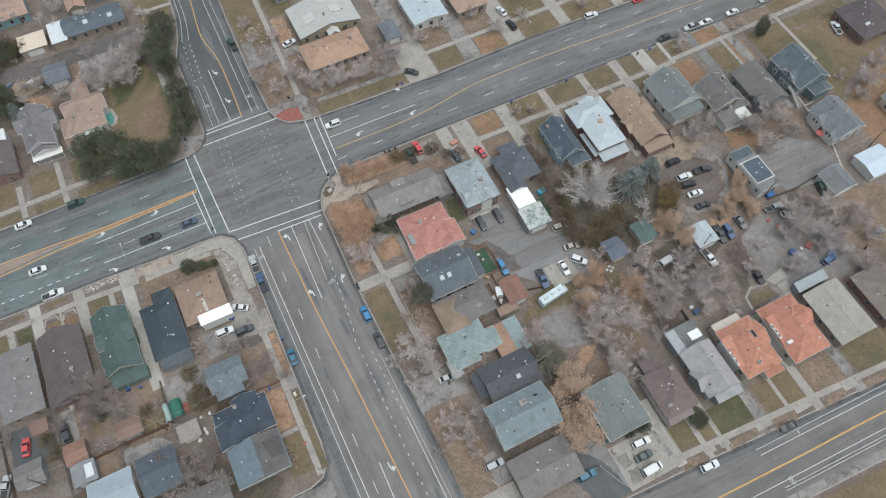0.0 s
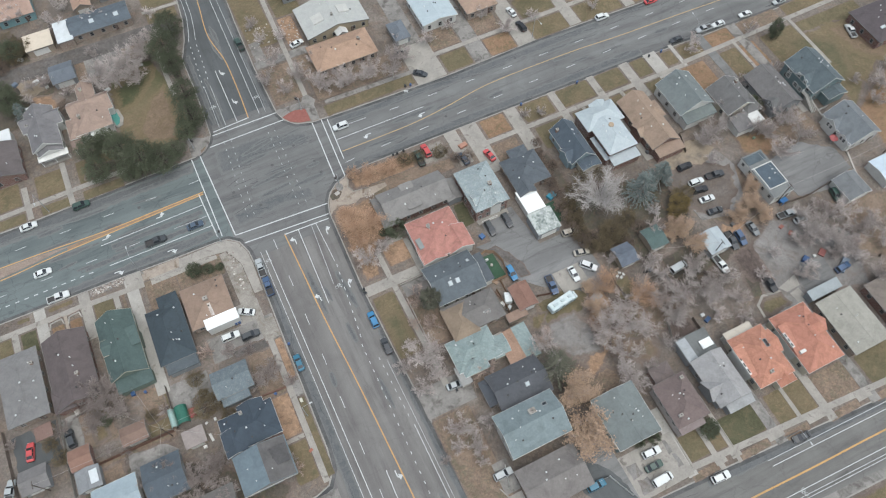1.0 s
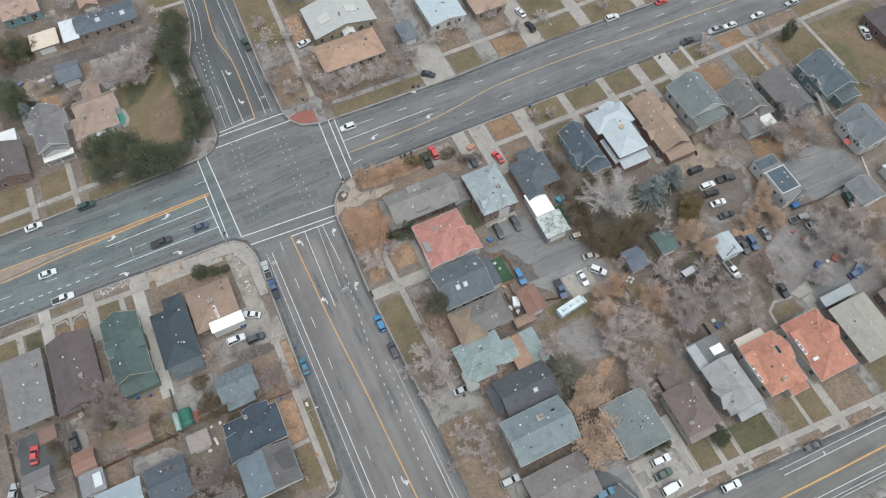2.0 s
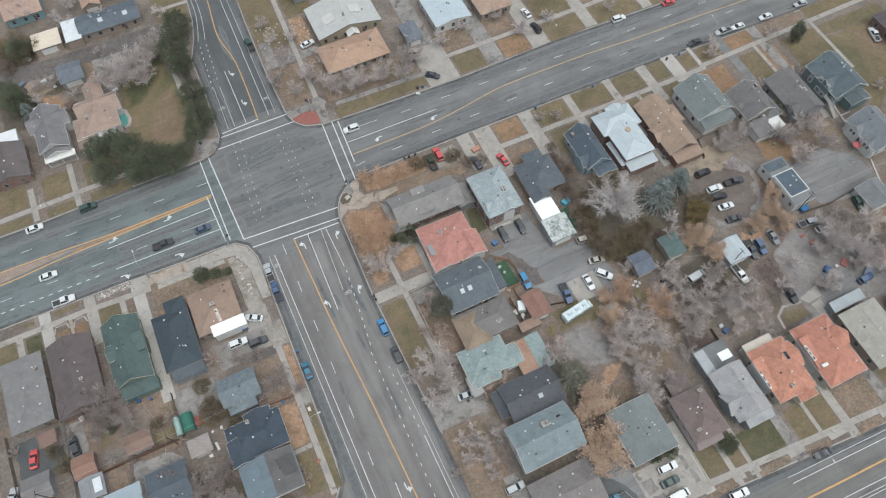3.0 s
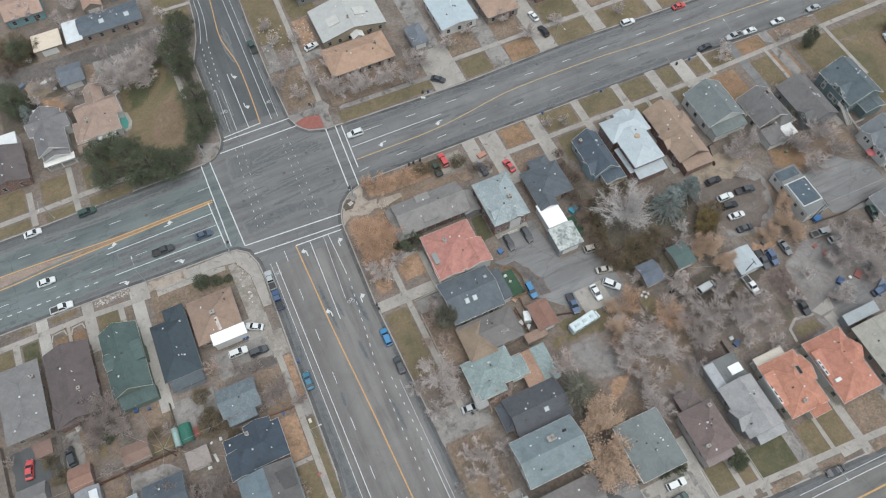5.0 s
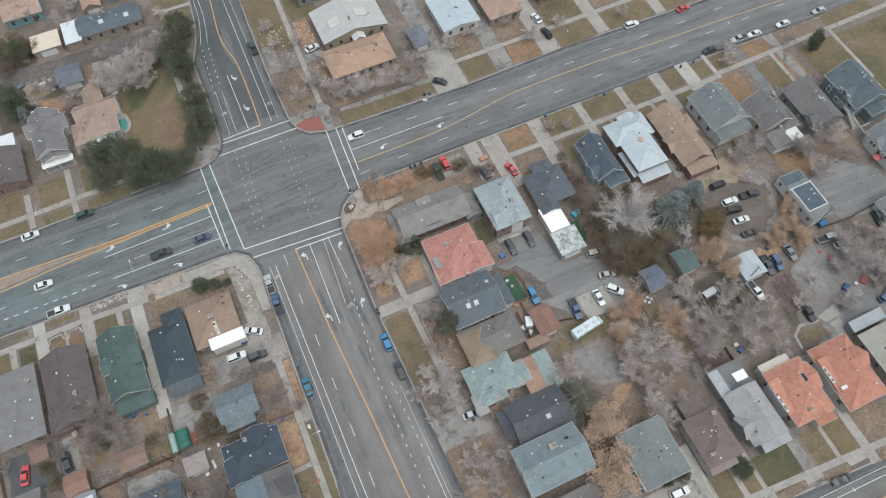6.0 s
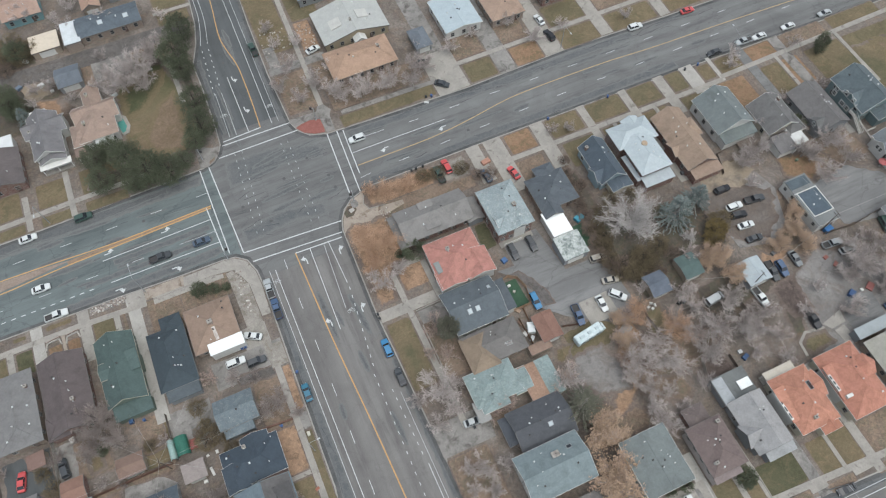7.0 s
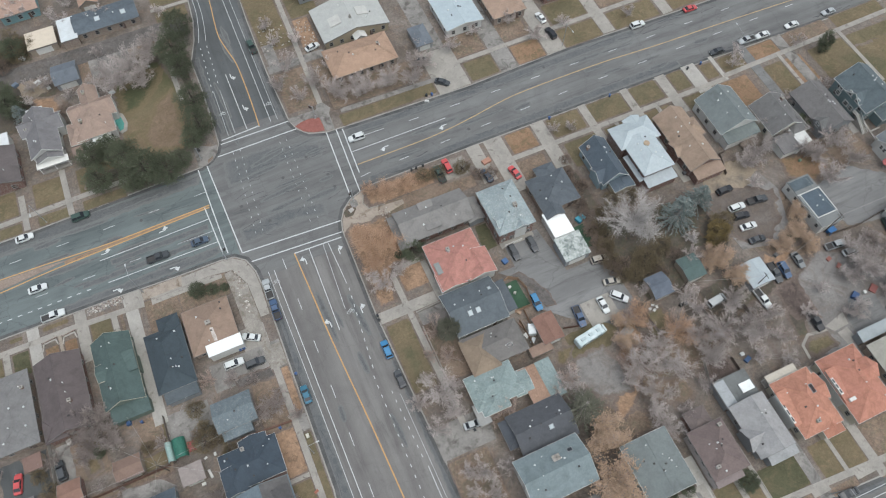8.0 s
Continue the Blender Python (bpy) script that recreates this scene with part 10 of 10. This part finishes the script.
def garden_chair(x, y, rz):
    """A white armchair of plastic: seat, back, arms and four legs."""
    mat = plain("white_plastic", rgb(214, 214, 210), 0.5)
    ob = thing("garden_chair", x, y, 0.17, rz, "white plastic garden armchair on bare earth", "chair", "chairs in the yard")
    part("seat", box(-0.3, -0.3, 0.4, 0.3, 0.3, 0.46, 0.02), mat, ob)
    part("backrest", box(-0.3, 0.26, 0.46, 0.3, 0.34, 1.0, 0.03), mat, ob)
    for sx in (-1, 1):
        part("armrest", box(sx * 0.33 - 0.05, -0.3, 0.62, sx * 0.33 + 0.05, 0.3, 0.67, 0.01), mat, ob)
        for sy in (-1, 1):
            part("leg", rod((sx * 0.33, sy * 0.3, 0), (sx * 0.3, sy * 0.26, 0.64), 0.035, 0.03, 6), mat, ob)


for x, y, rz in ((75.6, -51.9, 200), (76.7, -51.3, 150), (76.4, -52.7, 20), (77.4, -52.1, 80)):
    garden_chair(x, y, rz)
crate(83.1, -54.2, 0.7, 0.9, 1.0, (40, 42, 44), "barbecue", "black covered barbecue in a yard", "barbecue", 20, 0.15)
crate(124.9, -58.9, 1.2, 0.9, 0.4, (168, 90, 74), "storage_box", "red-brown tarpaulin load on the lane", "storage box", 15, 0.15)
crate(126.0, -61.5, 1.4, 0.8, 0.4, (164, 92, 78), "storage_box", "red-brown tarpaulin load by the lane", "storage box", 30, 0.15)
crate(127.1, -70.1, 0.7, 0.7, 0.7, (214, 214, 210), "storage_box", "white tub under trees", "storage box", 0, 0.15)
crate(132.4, -75.7, 1.7, 4.6, 0.9, (126, 140, 158), "boat", "covered blue-grey boat under trees", "boat", -60, 0.15)
crate(-51.0, 83.5, 1.8, 1.2, 0.8, (208, 208, 206), "storage_box", "white crate in a back yard", "storage box", 20, 0.15)
crate(-48.5, 84.1, 1.2, 1.2, 0.7, (200, 202, 200), "storage_box", "white crate in a back yard", "storage box", 40, 0.15)
crate(-48.4, 80.3, 1.0, 0.7, 0.5, (210, 208, 204), "storage_box", "white crate in a back yard", "storage box", 10, 0.15)
crate(-57.2, 85.2, 1.6, 1.1, 0.9, (104, 120, 140), "storage_box", "blue-grey covered load in a yard", "storage box", 30, 0.15)
crate(-31.8, 71.0, 1.6, 0.8, 0.6, (204, 206, 206), "garden_bench", "white garden bench at the lawn edge", "bench", 15, 0.15)
crate(-32.6, -41.6, 0.5, 0.7, 0.5, (212, 210, 206), "storage_box", "white tub beside the house", "storage box", 0, 0.15)
crate(-34.8, -41.6, 0.6, 0.4, 0.4, (206, 204, 200), "storage_box", "white tub beside the house", "storage box", 20, 0.15)
crate(-38.0, -45.8, 0.7, 0.6, 0.5, (212, 210, 206), "storage_box", "white tub in a yard", "storage box", 0, 0.15)
crate(-48.8, -26.9, 0.9, 0.9, 1.0, (46, 84, 130), "storage_box", "blue crate behind the house", "storage box", 0, 0.15)
crate(51.0, 30.2, 1.2, 0.5, 0.4, (206, 206, 204), "storage_box", "white boards lying on the verge", "storage box", -30, 0.15)
crate(-19.9, 76.5, 1.2, 0.5, 0.5, (198, 198, 196), "storage_box", "white box by the lawn", "storage box", -30, 0.15)
crate(130.6, -17.7, 0.9, 1.0, 0.9, (206, 204, 200), "storage_box", "white box on a deck", "storage box", 20, 0.15)
crate(137.9, -28.4, 1.6, 0.6, 0.7, (204, 202, 198), "storage_box", "white box behind the house", "storage box", 20, 0.15)
crate(136.7, -31.2, 0.6, 0.6, 0.8, (120, 150, 120), "planter", "green planter in a back garden", "planter", 0, 0.15)
crate(-53.8, 94.9, 1.0, 1.6, 0.8, (206, 206, 206), "storage_box", "white load under a tree", "storage box", 60, 0.15)
crate(45.3, -34.9, 0.8, 0.6, 0.7, (196, 194, 190), "planter", "pale planter on the turf", "planter", 20, 0.15)
crate(47.0, -34.2, 0.6, 0.6, 0.6, (180, 170, 160), "planter", "pale planter on the turf", "planter", 50, 0.15)
crate(46.5, -32.3, 0.7, 0.5, 0.7, (214, 212, 210), "planter", "white planter on the turf", "planter", 10, 0.15)
crate(102.7, -44.1, 1.4, 1.6, 1.0, (70, 74, 76), "storage_box", "dark covered load by the cars", "storage box", 20, 0.15)


def patio_umbrella(x, y, colour, label):
    ob = thing("patio_umbrella", x, y, BLOCK, 0, label, "umbrella")
    part("pole", rod((0, 0, 0), (0, 0, 2.5), 0.03), STEEL, ob)
    part("canopy", rod((0, 0, 2.15), (0, 0, 2.6), 1.35, 0.05, 8), plain("umbrella_cloth", rgb(*colour), 0.9), ob)
    part("base", rod((0, 0, 0), (0, 0, 0.12), 0.3, 0.26, 10), CONCRETE, ob)


patio_umbrella(156.6, -42.2, (190, 84, 84), "faded red patio umbrella beside a white house")


def deck(x0, y0, x1, y1, z, label):
    """A timber deck of separate boards on posts, open at its side."""
    ob = thing("deck", x0, y0, BLOCK, 0, label, "deck")
    w, d = x1 - x0, y1 - y0
    n = int(w / 0.3)
    data = mesh_of("board", box(0.0, 0, z - 0.05, w / n * 0.8, d, z), WOOD_FENCE)
    for k in range(n):
        piece("board", data, ob, pose(w * k / n, 0, 0))
    for px in (0.1, w - 0.1):
        for py in (0.1, d - 0.1):
            part("post", box(px - 0.06, py - 0.06, 0, px + 0.06, py + 0.06, z + 0.9), WOOD_FENCE, ob)
    for py in (0.1, d - 0.1):
        part("deck_rail", box(0, py - 0.04, z + 0.85, w, py + 0.04, z + 0.95), WOOD_FENCE, ob)


deck(124.4, -22.6, 129.6, -19.4, 1.0, "weathered timber deck behind a grey-roofed house")


def bicycle_mark(x, y, rz):
    """A painted bicycle: two wheels, frame and handlebar."""
    c, s = math.cos(math.radians(rz)), math.sin(math.radians(rz))

    def at(u, v):
        return (x + c * u - s * v, y + s * u + c * v)
    for u in (-0.55, 0.55):
        curve_line([at(u + 0.38 * math.cos(k * math.pi / 6), 0.38 * math.sin(k * math.pi / 6)) for k in range(13)], 0.1, PAINT_FADED, "painted bicycle wheel on the lane")
    for line_points in ([(-0.55, 0), (-0.2, 0.6), (0.4, 0.6), (0.55, 0)], [(0.4, 0.6), (0.3, 0.9)], [(-0.2, 0.6), (0.05, 0), (0.4, 0.6)]):
        curve_line([at(u, v) for u, v in line_points], 0.1, PAINT_FADED, "painted bicycle frame on the lane")


bicycle_mark(85.3, -117.6, 90)
bicycle_mark(8.5, 48.4, 0)
bicycle_mark(-4.6, 50.4, 0)
bicycle_mark(7.6, -21.8, 0)
bicycle_mark(-6.9, -6.6, 0)
